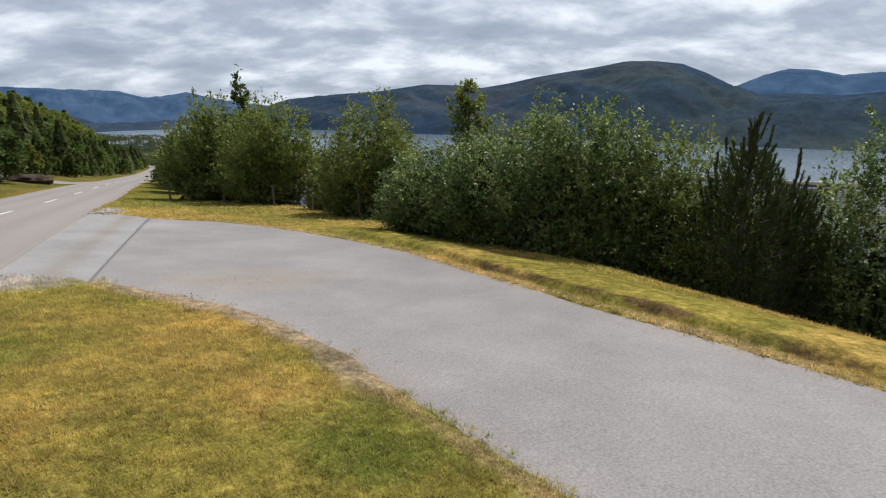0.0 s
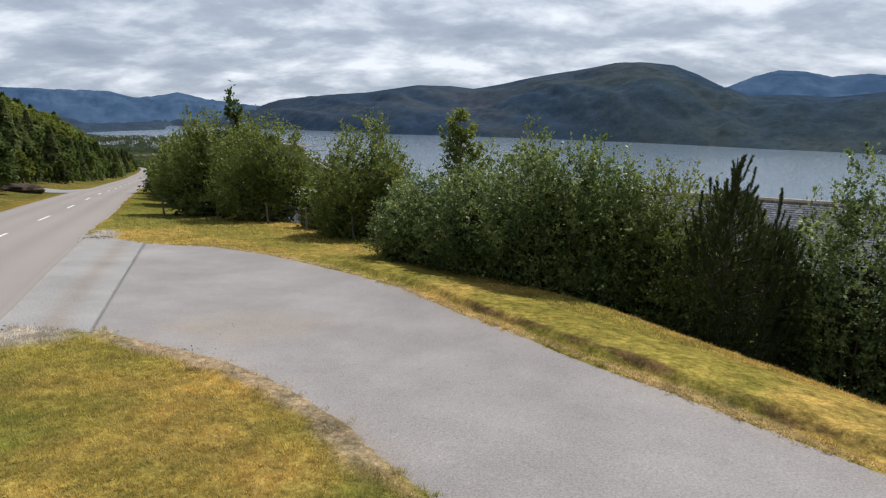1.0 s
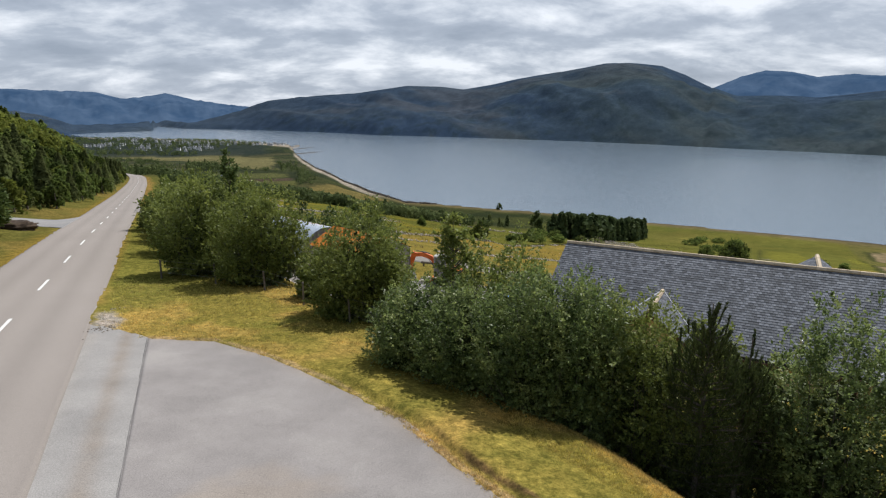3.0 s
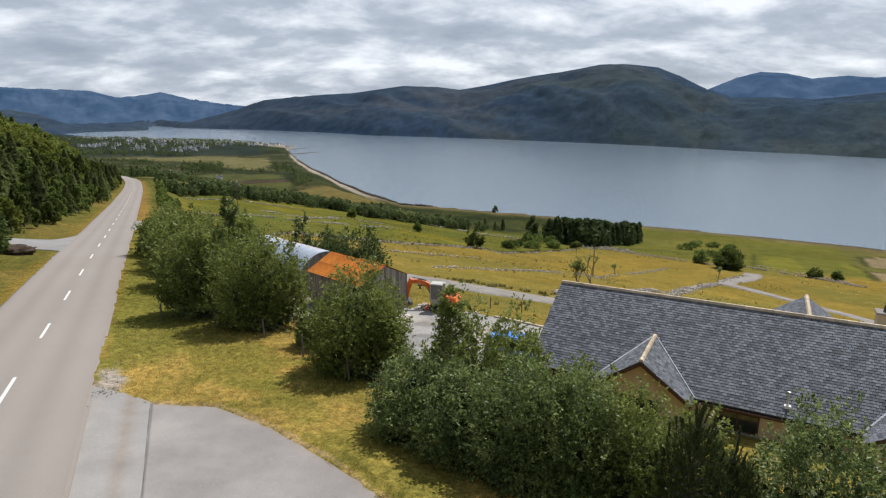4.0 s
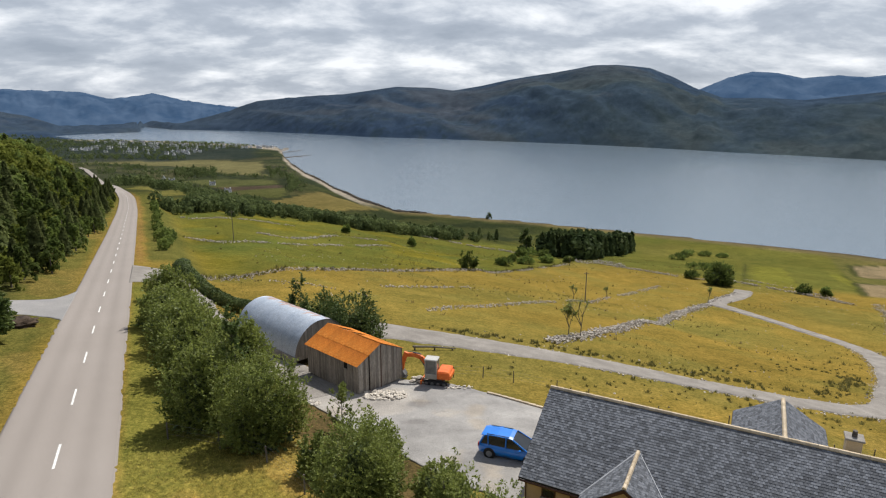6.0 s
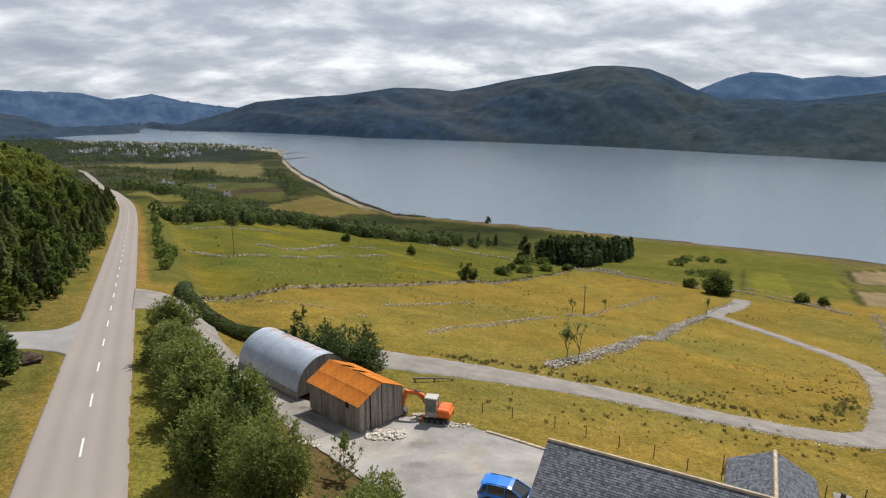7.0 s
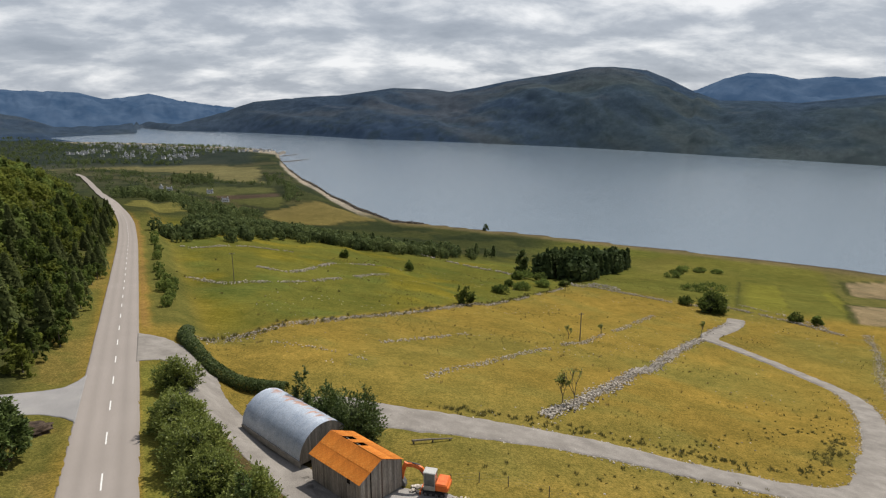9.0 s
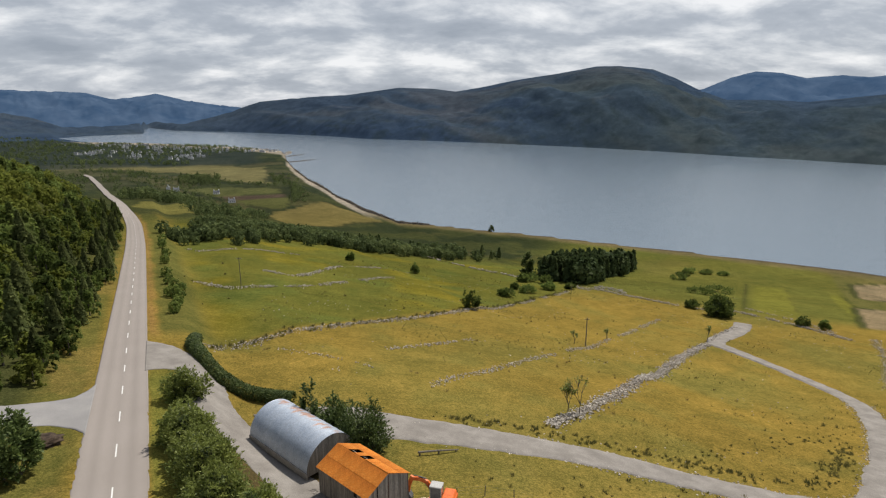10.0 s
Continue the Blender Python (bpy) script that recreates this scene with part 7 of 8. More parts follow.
def crown_mesh(name, seed, width, tall, leaf, count, base, lumps, mat):
    """Crown and trunk meshes to share between trees."""
    rng = np.random.default_rng(seed)
    bl = crown_blobs(rng, width, tall, base, lumps, 3)
    p, d = bush_points(rng, bl, count)
    p[:, 2] *= tall / np.percentile(p[:, 2], 99.8)
    crown = quads_mesh("crown", leaves_at(p, d + np.array((0, 0, 0.5)), leaf, rng, 1.7, 0.5), mat)
    bm = bmesh.new()
    tube(bm, (0, 0, -0.6), (0, 0, tall * 0.7), 0.03 * tall, 0.012 * tall, 6)
    trunk = part("trunk", bm, M["bark"])
    return crown, trunk


def conifer_mesh(seed, tall, width, count, leaf, mat):
    """A spiky spruce: drooping whorls narrowing to the tip."""
    rng = np.random.default_rng(seed)
    h = rng.uniform(0.04, 1.0, count) ** 0.85
    tier = 0.5 + 0.5 * (1 - (h * 13 + rng.uniform(0, 0.25, count)) % 1.0)
    a = rng.uniform(0, 2 * math.pi, count)
    arms = 1 + 0.22 * np.sin(a * 7 + np.floor(h * 13) * 2.1)
    r = width / 2 * (1 - h) ** 0.85 * tier * arms * rng.uniform(0.45, 1.0, count) ** 0.5 + 0.03
    p = np.stack([r * np.cos(a), r * np.sin(a), h * tall - 0.22 * r], axis=1)
    d = np.stack([np.cos(a), np.sin(a), np.full(count, 0.7)], axis=1)
    crown = quads_mesh("crown", leaves_at(p, d, leaf, rng, 2.2, 0.5), mat)
    bm = bmesh.new()
    tube(bm, (0, 0, -0.6), (0, 0, tall * 0.95), 0.018 * tall, 0.02, 6)
    trunk = part("trunk", bm, M["bark"])
    return crown, trunk


def as_thing(name, parts, label, category, group=""):
    top = new(name)
    tagged(top, label, category, group)
    for p in parts:
        p.parent = top
    return top


M["leaf_wood"] = material("wood_leaf", [(0.075, 0.105, 0.028), (0.118, 0.155, 0.038), (0.175, 0.21, 0.052)], 0.25, 0.0, 0.65, island=0.2, per_object=0.35, spec=0.05, through_light=0.55)
M["leaf_gold"] = material("yellow_green_leaf", [(0.115, 0.14, 0.026), (0.165, 0.19, 0.036), (0.235, 0.245, 0.052)], 0.3, 0.0, 0.65, island=0.2, per_object=0.25, spec=0.05, through_light=0.5)
M["spruce"] = material("spruce_needle", [(0.078, 0.096, 0.034), (0.118, 0.14, 0.048), (0.165, 0.185, 0.064)], 0.5, 0.0, 0.7, island=0.2, per_object=0.3, spec=0.05, through_light=0.5)
M["larch"] = material("larch_needle", [(0.075, 0.10, 0.028), (0.112, 0.142, 0.038), (0.155, 0.185, 0.05)], 0.8, 0.0, 0.65, island=0.2, per_object=0.35, spec=0.05, through_light=0.52)


def build_forest():
    """The wood on the bank above the road."""
    rng = random.Random(12)
    G = "wood beside the road"
    kinds = [as_thing("spruce", conifer_mesh(201, 9.0, 5.6, 1150, 0.42, M["spruce"]), "dark green spruce in the roadside wood", "tree", G),
             as_thing("spruce", conifer_mesh(202, 7.5, 5.4, 1050, 0.42, M["spruce"]), "dark green spruce in the roadside wood", "tree", G),
             as_thing("tree", crown_mesh("oak", 203, 5.0, 6.5, 0.36, 1250, 0.4, 24, M["leaf_wood"]), "bushy green tree in the roadside wood", "tree", G),
             as_thing("tree", crown_mesh("birch", 204, 4.2, 5.6, 0.34, 1150, 0.3, 20, M["leaf_wood"]), "bushy green tree in the roadside wood", "tree", G),
             as_thing("tree", crown_mesh("willow", 205, 5.0, 4.8, 0.34, 1150, 0.2, 22, M["leaf_gold"]), "yellow-green tree in the roadside wood", "tree", G)]
    spots = []
    used = [0] * 5
    tries = 0
    while len(spots) < 250 and tries < 60000:
        tries += 1
        s = rng.uniform(-16, 330)
        d = -(max(5.6, 8.0 - 0.03 * max(0, s - 40)) + 20 * rng.random() ** 1.3)
        if 20 < s < 46 and d > -15:
            continue
        if (s < 20 and d > -10.5) or (14 < s < 34 and d > -20):
            continue
        x, y = on_road(s, d + float(road_bend(s)))
        if math.hypot(x, y) < 33 or math.degrees(math.atan2(x, y)) < -64:
            continue
        sep = 2.9 if d > -12 else 3.5
        if any((x - a) ** 2 + (y - b) ** 2 < sep * sep for a, b in spots):
            continue
        spots.append((x, y))
        warm = value_noise(np.array([x]), np.array([y]), 30, 99, 2)[0]
        if d > -13 and rng.random() < 0.6:
            k = rng.choice((0, 1, 0, 1, 3))
        elif warm > -0.05:
            k = rng.choice((4, 4, 2, 3))
        else:
            k = rng.choice((0, 1, 2, 3, 3, 2, 4))
        sc = rng.uniform(0.62, 0.86) if d > -13 else rng.uniform(0.8, 1.15)
        m = Matrix.LocRotScale((x, y, ground_z(x, y)), Euler((0, 0, rng.uniform(0, 6.28))), (sc, sc, sc * rng.uniform(0.85, 1.15)))
        if used[k] == 0:
            kinds[k].matrix_basis = m
        else:
            ob = copy_thing(kinds[k], m)
            ob.matrix_basis = m
        used[k] += 1
    for k in range(5):
        if used[k] == 0:
            kinds[k].matrix_basis = Matrix.Translation((-60, 100, ground_z(-60, 100)))


build_forest()
for x, y, w, t, i in ((-36.6, 47.8, 4.6, 4.6, 1), (-39.4, 51.2, 4.8, 5.2, 2), (-39.5, 45.0, 4.6, 4.6, 3)):
    leafy_tree("pine", x, y, w, t, 0.22, 4500, M["leaf_dark"], "dark bushy pine beside the side road", 90 + i, base=0.5)


def earth_mound(x, y, rx, ry, tall, seed):
    """A low heap of dark turned earth."""
    rng = np.random.default_rng(seed)
    bm = bmesh.new()
    bmesh.ops.create_icosphere(bm, subdivisions=4, radius=1.0)
    for v in bm.verts:
        k = 1 + 0.35 * float(value_noise(np.array([v.co.x * 2 + 9 * v.co.z]), np.array([v.co.y * 2]), 0.6, seed, 3)[0])
        v.co = Vector((v.co.x * rx * k, v.co.y * ry * k, v.co.z * tall * k))
    ob = part("earth_mound", bm, M["earth"], smooth=True)
    ob.matrix_world = pose(x, y, ground_z(x, y), 0, 0, 25)
    tagged(ob, "low mound of dark brown earth beside the side road", "mound")


M["earth"] = material("dark_earth", [(0.03, 0.02, 0.014), (0.055, 0.038, 0.026), (0.085, 0.06, 0.04)], 1.5, 12.0, 0.95, 0.05, 8.0)
earth_mound(-38.6, 54.4, 2.0, 1.3, 0.8, 4)


def forest_interior():
    """Canopy of the wood farther up the bank."""
    rng = random.Random(31)
    rows = {0: [], 1: [], 2: []}
    n = 0
    while n < 620:
        s, d = rng.uniform(-25, 345), -rng.uniform(24, 85)
        x, y = on_road(s, d + float(road_bend(s)))
        if math.degrees(math.atan2(x, y)) < -62 or math.hypot(x, y) < 40:
            continue
        warm = value_noise(np.array([x]), np.array([y]), 34, 99, 2)[0]
        k = 2 if warm > 0.02 else (0 if rng.random() < 0.45 else 1)
        rows[k].append((x, y, rng.uniform(5.5, 9.5) if k == 0 else rng.uniform(5, 8), 0 if k == 0 else 1))
        n += 1
    return rows



def scatter_trees(name, spots, kinds, label, category="woodland", dense=1.0):
    """Far trees, too many to count, as one mesh: rows x, y, tall, kind."""
    rng = np.random.default_rng(len(spots) + 7)
    out = []
    P = np.array([(x, y) for x, y, _, _ in spots])
    Z = height(P[:, 0], P[:, 1])
    S, D = road_frame(P[:, 0], P[:, 1])
    clear = (np.abs(D - road_bend(S)) > 7.5) | (S > 1100)
    for (x, y, tall, k), z in [r for r, c in zip(zip(spots, Z), clear) if c]:
        n = int((150 if math.hypot(x, y) < 420 else 48) * dense)
        fine = 1 / dense ** 0.5
        if k == 0:
            h = rng.uniform(0.05, 1.0, n) ** 0.8
            a = rng.uniform(0, 6.283, n)
            r = tall * 0.22 * (1 - h) ** 0.8 * rng.uniform(0.6, 1, n) + 0.05
            p = np.stack([r * np.cos(a), r * np.sin(a), h * tall], axis=1)
            d = np.stack([np.cos(a), np.sin(a), np.full(n, 0.6)], axis=1)
            q = leaves_at(p, d, tall * 0.13 * fine, rng, 1.8, 0.5)
        else:
            d = rng.normal(0, 1, (n, 3)); d /= np.linalg.norm(d, axis=1)[:, None]
            lob = 1 + 0.3 * np.sin(d[:, 0] * 5 + x) * np.sin(d[:, 1] * 4 + y)
            p = d * np.array((0.45, 0.45, 0.46)) * tall * lob[:, None] * rng.uniform(0.75, 1.05, n)[:, None] + np.array((0, 0, 0.45 * tall))
            p[:, 2] = np.maximum(p[:, 2], 0.1)
            q = leaves_at(p, d, tall * 0.15 * fine, rng, 1.4, 0.5)
        out.append(q.reshape(-1, 3) + np.array((x, y, z)))
    ob = quads_mesh(name, np.concatenate(out), kinds)
    tagged(ob, label, category, kind="stuff")


def strip(points, n, spread, tall, conifer, seed):
    rng = np.random.default_rng(seed)
    c = resample(points, 300)
    rows = []
    for _ in range(n):
        k = rng.integers(0, 300)
        x, y = c[k] + rng.normal(0, spread, 2)
        s, d = road_frame(x, y)
        if abs(d - float(road_bend(s))) < 6.5:
            continue
        rows.append((x, y, tall * rng.uniform(0.6, 1.25), 0 if rng.uniform() < conifer else 1))
    return rows


def block(poly, n, tall, conifer, seed):
    rng = np.random.default_rng(seed)
    p = np.array(poly)
    lo, hi = p.min(axis=0), p.max(axis=0)
    rows = []
    while len(rows) < n:
        q = lo + rng.uniform(0, 1, (n, 2)) * (hi - lo)
        ok = inside(q[:, 0], q[:, 1], [tuple(v) for v in poly])
        rows += [(x, y, tall * rng.uniform(0.75, 1.15), 0 if rng.uniform() < conifer else 1) for x, y in q[ok]]
    return rows[:n]


M["needle_far"] = material("plantation_needle", [(0.042, 0.064, 0.025), (0.065, 0.09, 0.034), (0.095, 0.12, 0.044)], 0.1, 0.0, 0.7, island=0.25, spec=0.05, through_light=0.35)
# far leaves hold extra blue in their colour for distance haze
M["leaf_far"] = material("far_leaf", [(0.068, 0.092, 0.036), (0.106, 0.136, 0.05), (0.155, 0.185, 0.066)], 0.06, 0.0, 0.7, island=0.22, spec=0.05, through_light=0.4)
INTERIOR = forest_interior()
scatter_trees("wood_canopy", INTERIOR[0], M["larch"], "green larches deep in the hillside wood", dense=1.15)
scatter_trees("wood_canopy", INTERIOR[1], M["leaf_wood"], "green broadleaved trees deep in the hillside wood", dense=1.15)
scatter_trees("wood_canopy", INTERIOR[2], M["leaf_gold"], "yellow-green trees deep in the hillside wood", dense=1.15)
scatter_trees("conifer_plantation", block([(59, 270), (78, 263), (92, 286), (112, 318), (138, 358), (126, 370), (96, 343), (68, 302)], 330, 11.0, 0.85, 61), M["needle_far"], "square plantation of dark conifers beside the shore fields", dense=1.1)
scatter_trees("shelter_belt", strip([(-96, 236), (-88, 272), (-70, 304), (-41, 309), (-12, 326), (8, 338), (20, 345)], 260, 8.0, 5.6, 0.04, 62) + strip([(-40, 330), (-10, 350), (20, 362), (28, 372)], 160, 8.0, 6.5, 0.5, 63), M["leaf_far"], "belt of mixed trees between the fields")
scatter_trees("shelter_belt", block([(-112, 290), (-92, 300), (-60, 322), (-20, 345), (-20, 372), (-60, 372), (-100, 352), (-120, 330)], 300, 5.2, 0.05, 64), M["leaf_far"], "scrubby wood behind the green field")
scatter_trees("roadside_trees", strip([(-52, 119), (-61, 136), (-74, 163), (-86, 190), (-98, 214)], 60, 1.5, 3.0, 0.1, 65) + strip([(-41, 92.5), (-46, 105), (-52, 119)], 14, 1.0, 2.2, 0.0, 66), M["leaf_wood"], "bushes along the verge of the road")
scatter_trees("distant_wood", block([(-262, 500), (-216, 503), (-205, 562), (-232, 600), (-296, 566)], 150, 8.5, 0.4, 67) + strip([(-154, 412), (-148, 445), (-142, 478)], 70, 4.0, 6.0, 0.5, 68) + strip([(-147, 506), (-132, 485), (-119, 463)], 32, 3.0, 5.5, 0.4, 69)
              + block([(-333, 833), (-272, 817), (-305, 920), (-366, 919)], 90, 8.0, 0.2, 70) + strip([(-368, 880), (-284, 855), (-195, 788)], 70, 6, 5.0, 0.1, 71) + strip([(-224, 925), (-186, 834), (-155, 762), (-134, 655)], 90, 6, 6.5, 0.1, 72)
              + strip([(-690, 1145), (-575, 1160), (-440, 1150)], 90, 9, 7, 0.1, 73) + strip([(-118, 385), (-152, 455), (-200, 545), (-260, 620)], 120, 16, 5.5, 0.05, 80) + strip([(-420, 900), (-330, 800), (-262, 650), (-225, 600)], 120, 22, 5, 0.0, 77)
              + strip([(-560, 1000), (-460, 940), (-380, 850)], 110, 16, 5, 0.0, 78) + strip([(-640, 960), (-480, 850), (-340, 660)], 130, 24, 6, 0.05, 79), M["leaf_far"], "dark copses on the low land before the village")
scatter_trees("village_trees", block([(-1000, 1500), (-520, 1300), (-400, 1450), (-400, 1560), (-560, 1800), (-1000, 1850)], 560, 8.0, 0.03, 74) + block([(-620, 1060), (-560, 1050), (-430, 1330), (-620, 1400), (-1000, 1500), (-900, 1200)], 260, 7, 0.03, 75)
              + block([(-1500, 2100), (-1150, 2000), (-800, 1300), (-650, 900), (-420, 560), (-500, 500), (-1300, 1300)], 420, 8, 0.1, 76), M["leaf_far"], "dark trees among the village and below the hill")

# ---- shingle banks off the village point and weedy rocks of the shore ----
M["shingle"] = material("pale_shingle", [(0.11, 0.10, 0.085), (0.24, 0.22, 0.19), (0.34, 0.31, 0.27)], 0.03, 0.3, 0.95, spec=0.1)
M["weed_rock"] = material("weedy_rock", [(0.025, 0.02, 0.016), (0.05, 0.042, 0.034), (0.085, 0.075, 0.06)], 0.4, 3.0, 0.9, island=0.3, spec=0.15)


def shingle_bank(points, width, tall, mat, label, seed):
    """A long low bar of stones that stands just out of the water."""
    c = resample(points, 60)
    t = np.gradient(c, axis=0); t /= np.linalg.norm(t, axis=1)[:, None]
    q = np.linspace(-1, 1, 13)
    end = np.sin(np.pi * np.linspace(0.04, 1, 60)) ** 0.5
    w = width * end * (1 + 0.35 * value_noise(c[:, 0], c[:, 1], 50, seed, 3))
    X = c[:, None, 0] - t[:, None, 1] * q[None] * w[:, None]
    Y = c[:, None, 1] + t[:, None, 0] * q[None] * w[:, None]
    Z = WATER_Z - 0.8 + (tall + 0.8) * (1 - q[None] ** 2) * end[:, None] + 0.3 * value_noise(X, Y, 9, seed + 1, 3)
    F = [(i * 13 + j, i * 13 + j + 1, (i + 1) * 13 + j + 1, (i + 1) * 13 + j) for i in range(59) for j in range(12)]
    tagged(link_mesh("shingle_bank", np.stack([X, Y, Z], axis=2).reshape(-1, 3), F, mat, smooth=True), label, "shore", kind="structure")


shingle_bank([(-420, 1215), (-373, 1320), (-325, 1431), (-336, 1600)], 16, 1.6, M["shingle"], "pale shingle bar off the village point", 111)
shingle_bank([(-350, 1205), (-309, 1270), (-285, 1330)], 14, 1.4, M["shingle"], "pale shingle bar inside the bay", 113)
shingle_bank([(-330, 1190), (-262, 1262), (-216, 1338)], 13, 0.8, M["weed_rock"], "dark weedy bar uncovered by the tide", 115)
shingle_bank([(-315, 1380), (-290, 1440), (-270, 1500)], 9, 0.6, M["weed_rock"], "small dark bar uncovered by the tide", 117)


def shore_rocks():
    rng = np.random.default_rng(77)
    a = np.radians(rng.uniform(-12.6, 1.0, 1500))
    rs = np.interp(np.degrees(a), SHORE_A, SHORE_R)
    r = rs * (1.0 + rng.normal(0.004, 0.007, 1500))
    x, y = r * np.sin(a), r * np.cos(a)
    size = rng.uniform(0.6, 3.2, 1500)
    rubble("shore_rocks", list(zip(x, y, np.maximum(height(x, y), WATER_Z - 0.2), size)), M["weed_rock"], "dark weedy rocks along the water's edge", "rocks", "stuff")


shore_rocks()

# single trees of the fields
leafy_tree("tree", 15.6, 170.5, 5.2, 5.6, 0.32, 2200, M["leaf_wood"], "lone rounded tree on the long dyke", 81)
leafy_tree("tree", 112.5, 206, 12.0, 7.6, 0.42, 5200, M["leaf_wood"], "broad spreading tree at the end of the farm track", 82)
leafy_tree("conifer", 54.1, 284, 7.0, 11.5, 0.5, 3000, M["leaf_dark"], "single dark rounded conifer beside the plantation", 83)
for i, (x, y, t, w) in enumerate(((51, 262, 4, 9), (58, 258, 4, 7), (47.5, 259, 3.5, 5), (40, 236, 2.6, 3.5), (66, 246, 2.6, 4), (133, 262, 3, 12), (150, 277, 2.5, 16), (139, 196, 3.4, 5), (144, 192, 3.0, 3), (65, 516, 5.5, 4.5), (-30, 250, 3.4, 3.2), (-2, 252, 4.2, 3.5), (150, 322, 3.2, 10), (161, 340, 2.8, 8), (171, 353, 3, 9), (181, 352, 2.6, 9), (191, 350, 2.6, 7), (108, 218, 3, 6), (33, 214, 3, 6), (44, 229, 3, 7), (56, 243, 3, 7))):
    leafy_tree("shrub", x, y, w, t, 0.4, 1100, M["leaf_wood"], "dark shrub in the fields below the road", 300 + i, category="shrub", group="field shrubs")


def bare_tree(x, y, tall, seed, leaf, label):
    """An open, twiggy tree."""
    rng = random.Random(seed)
    t = empty("tree", pose(x, y, ground_z(x, y)), label, "tree")
    bm = bmesh.new()
    tips = []
    def grow(a, direction, l, r, depth):
        b = a + direction * l
        tube(bm, a, b, r, r * 0.65, 5, caps=False)
        tips.append(b)
        if depth:
            for _ in range(3):
                d = (direction + Vector((rng.uniform(-0.7, 0.7), rng.uniform(-0.7, 0.7), rng.uniform(0.0, 0.6)))).normalized()
                grow(b, d, l * rng.uniform(0.55, 0.8), r * 0.6, depth - 1)
    grow(Vector((0, 0, -0.3)), Vector((0.05, 0, 1)), tall * 0.36, 0.10, 4)
    part("trunk", bm, M["bark"], t)
    g = np.random.default_rng(seed)
    P = np.array(tips)
    c = P[g.integers(0, len(P), leaf)] + g.normal(0, 0.12, (leaf, 3))
    quads_mesh("crown", leaves_at(c, np.tile((0, 0, 1.0), (leaf, 1)), 0.14, g), M["leaf"], t)


bare_tree(23.9, 80.6, 6.0, 5, 260, "half-bare young ash by the tumbled dyke")
bare_tree(22.2, 80.9, 4.6, 6, 700, "small leafy ash by the tumbled dyke")
bare_tree(88, 166, 5.0, 7, 500, "bare grey thorn at the bend of the track")
bare_tree(40.2, 143.0, 3.6, 8, 300, "small thorn beside the broken dyke")
bare_tree(52.5, 154.0, 3.2, 9, 300, "small thorn beside the broken dyke")
bare_tree(64, 236, 4.5, 10, 300, "thin tree by the green field")


# ---- rough tufts and rushes ----
def tufts(name, rows, mat, label, blades=26):
    """Clumps of rush and rough grass: rows x, y, size."""
    rng = np.random.default_rng(len(rows))
    P = np.array(rows)
    Z = height(P[:, 0], P[:, 1])
    n = len(P) * blades
    k = np.repeat(np.arange(len(P)), blades)
    s = P[k, 2]
    a = rng.uniform(0, 6.283, n)
    q = rng.uniform(0, 1, n) ** 0.5
    x, y = P[k, 0] + s * 0.5 * q * np.cos(a), P[k, 1] + s * 0.5 * q * np.sin(a)
    c = np.stack([x, y, Z[k]], axis=1)
    d = np.stack([np.cos(a) * q * 0.8, np.sin(a) * q * 0.8, np.ones(n)], axis=1)
    d /= np.linalg.norm(d, axis=1)[:, None]
    l = (s * rng.uniform(0.45, 0.95, n))[:, None]
    w = (s * 0.10)[:, None]
    side = np.stack([-np.sin(a), np.cos(a), np.zeros(n)], axis=1)
    quads = np.stack([c - side * w, c + side * w, c + d * l + side * w * 0.2, c + d * l - side * w * 0.2], axis=1)
    tagged(quads_mesh(name, quads, mat), label, "grass", kind="stuff")


M["rush"] = material("rush", [(0.095, 0.095, 0.03), (0.14, 0.13, 0.04), (0.19, 0.165, 0.055)], 0.2, 0.0, 0.8, island=0.35, through_light=0.45)
M["tussock"] = material("tussock_grass", [(0.15, 0.135, 0.038), (0.20, 0.17, 0.048), (0.25, 0.21, 0.065)], 0.2, 0.0, 0.8, island=0.3, through_light=0.4)
M["straw"] = material("dry_grass", [(0.20, 0.155, 0.05), (0.26, 0.20, 0.07), (0.31, 0.25, 0.10)], 0.2, 0.0, 0.85, island=0.25, through_light=0.4)


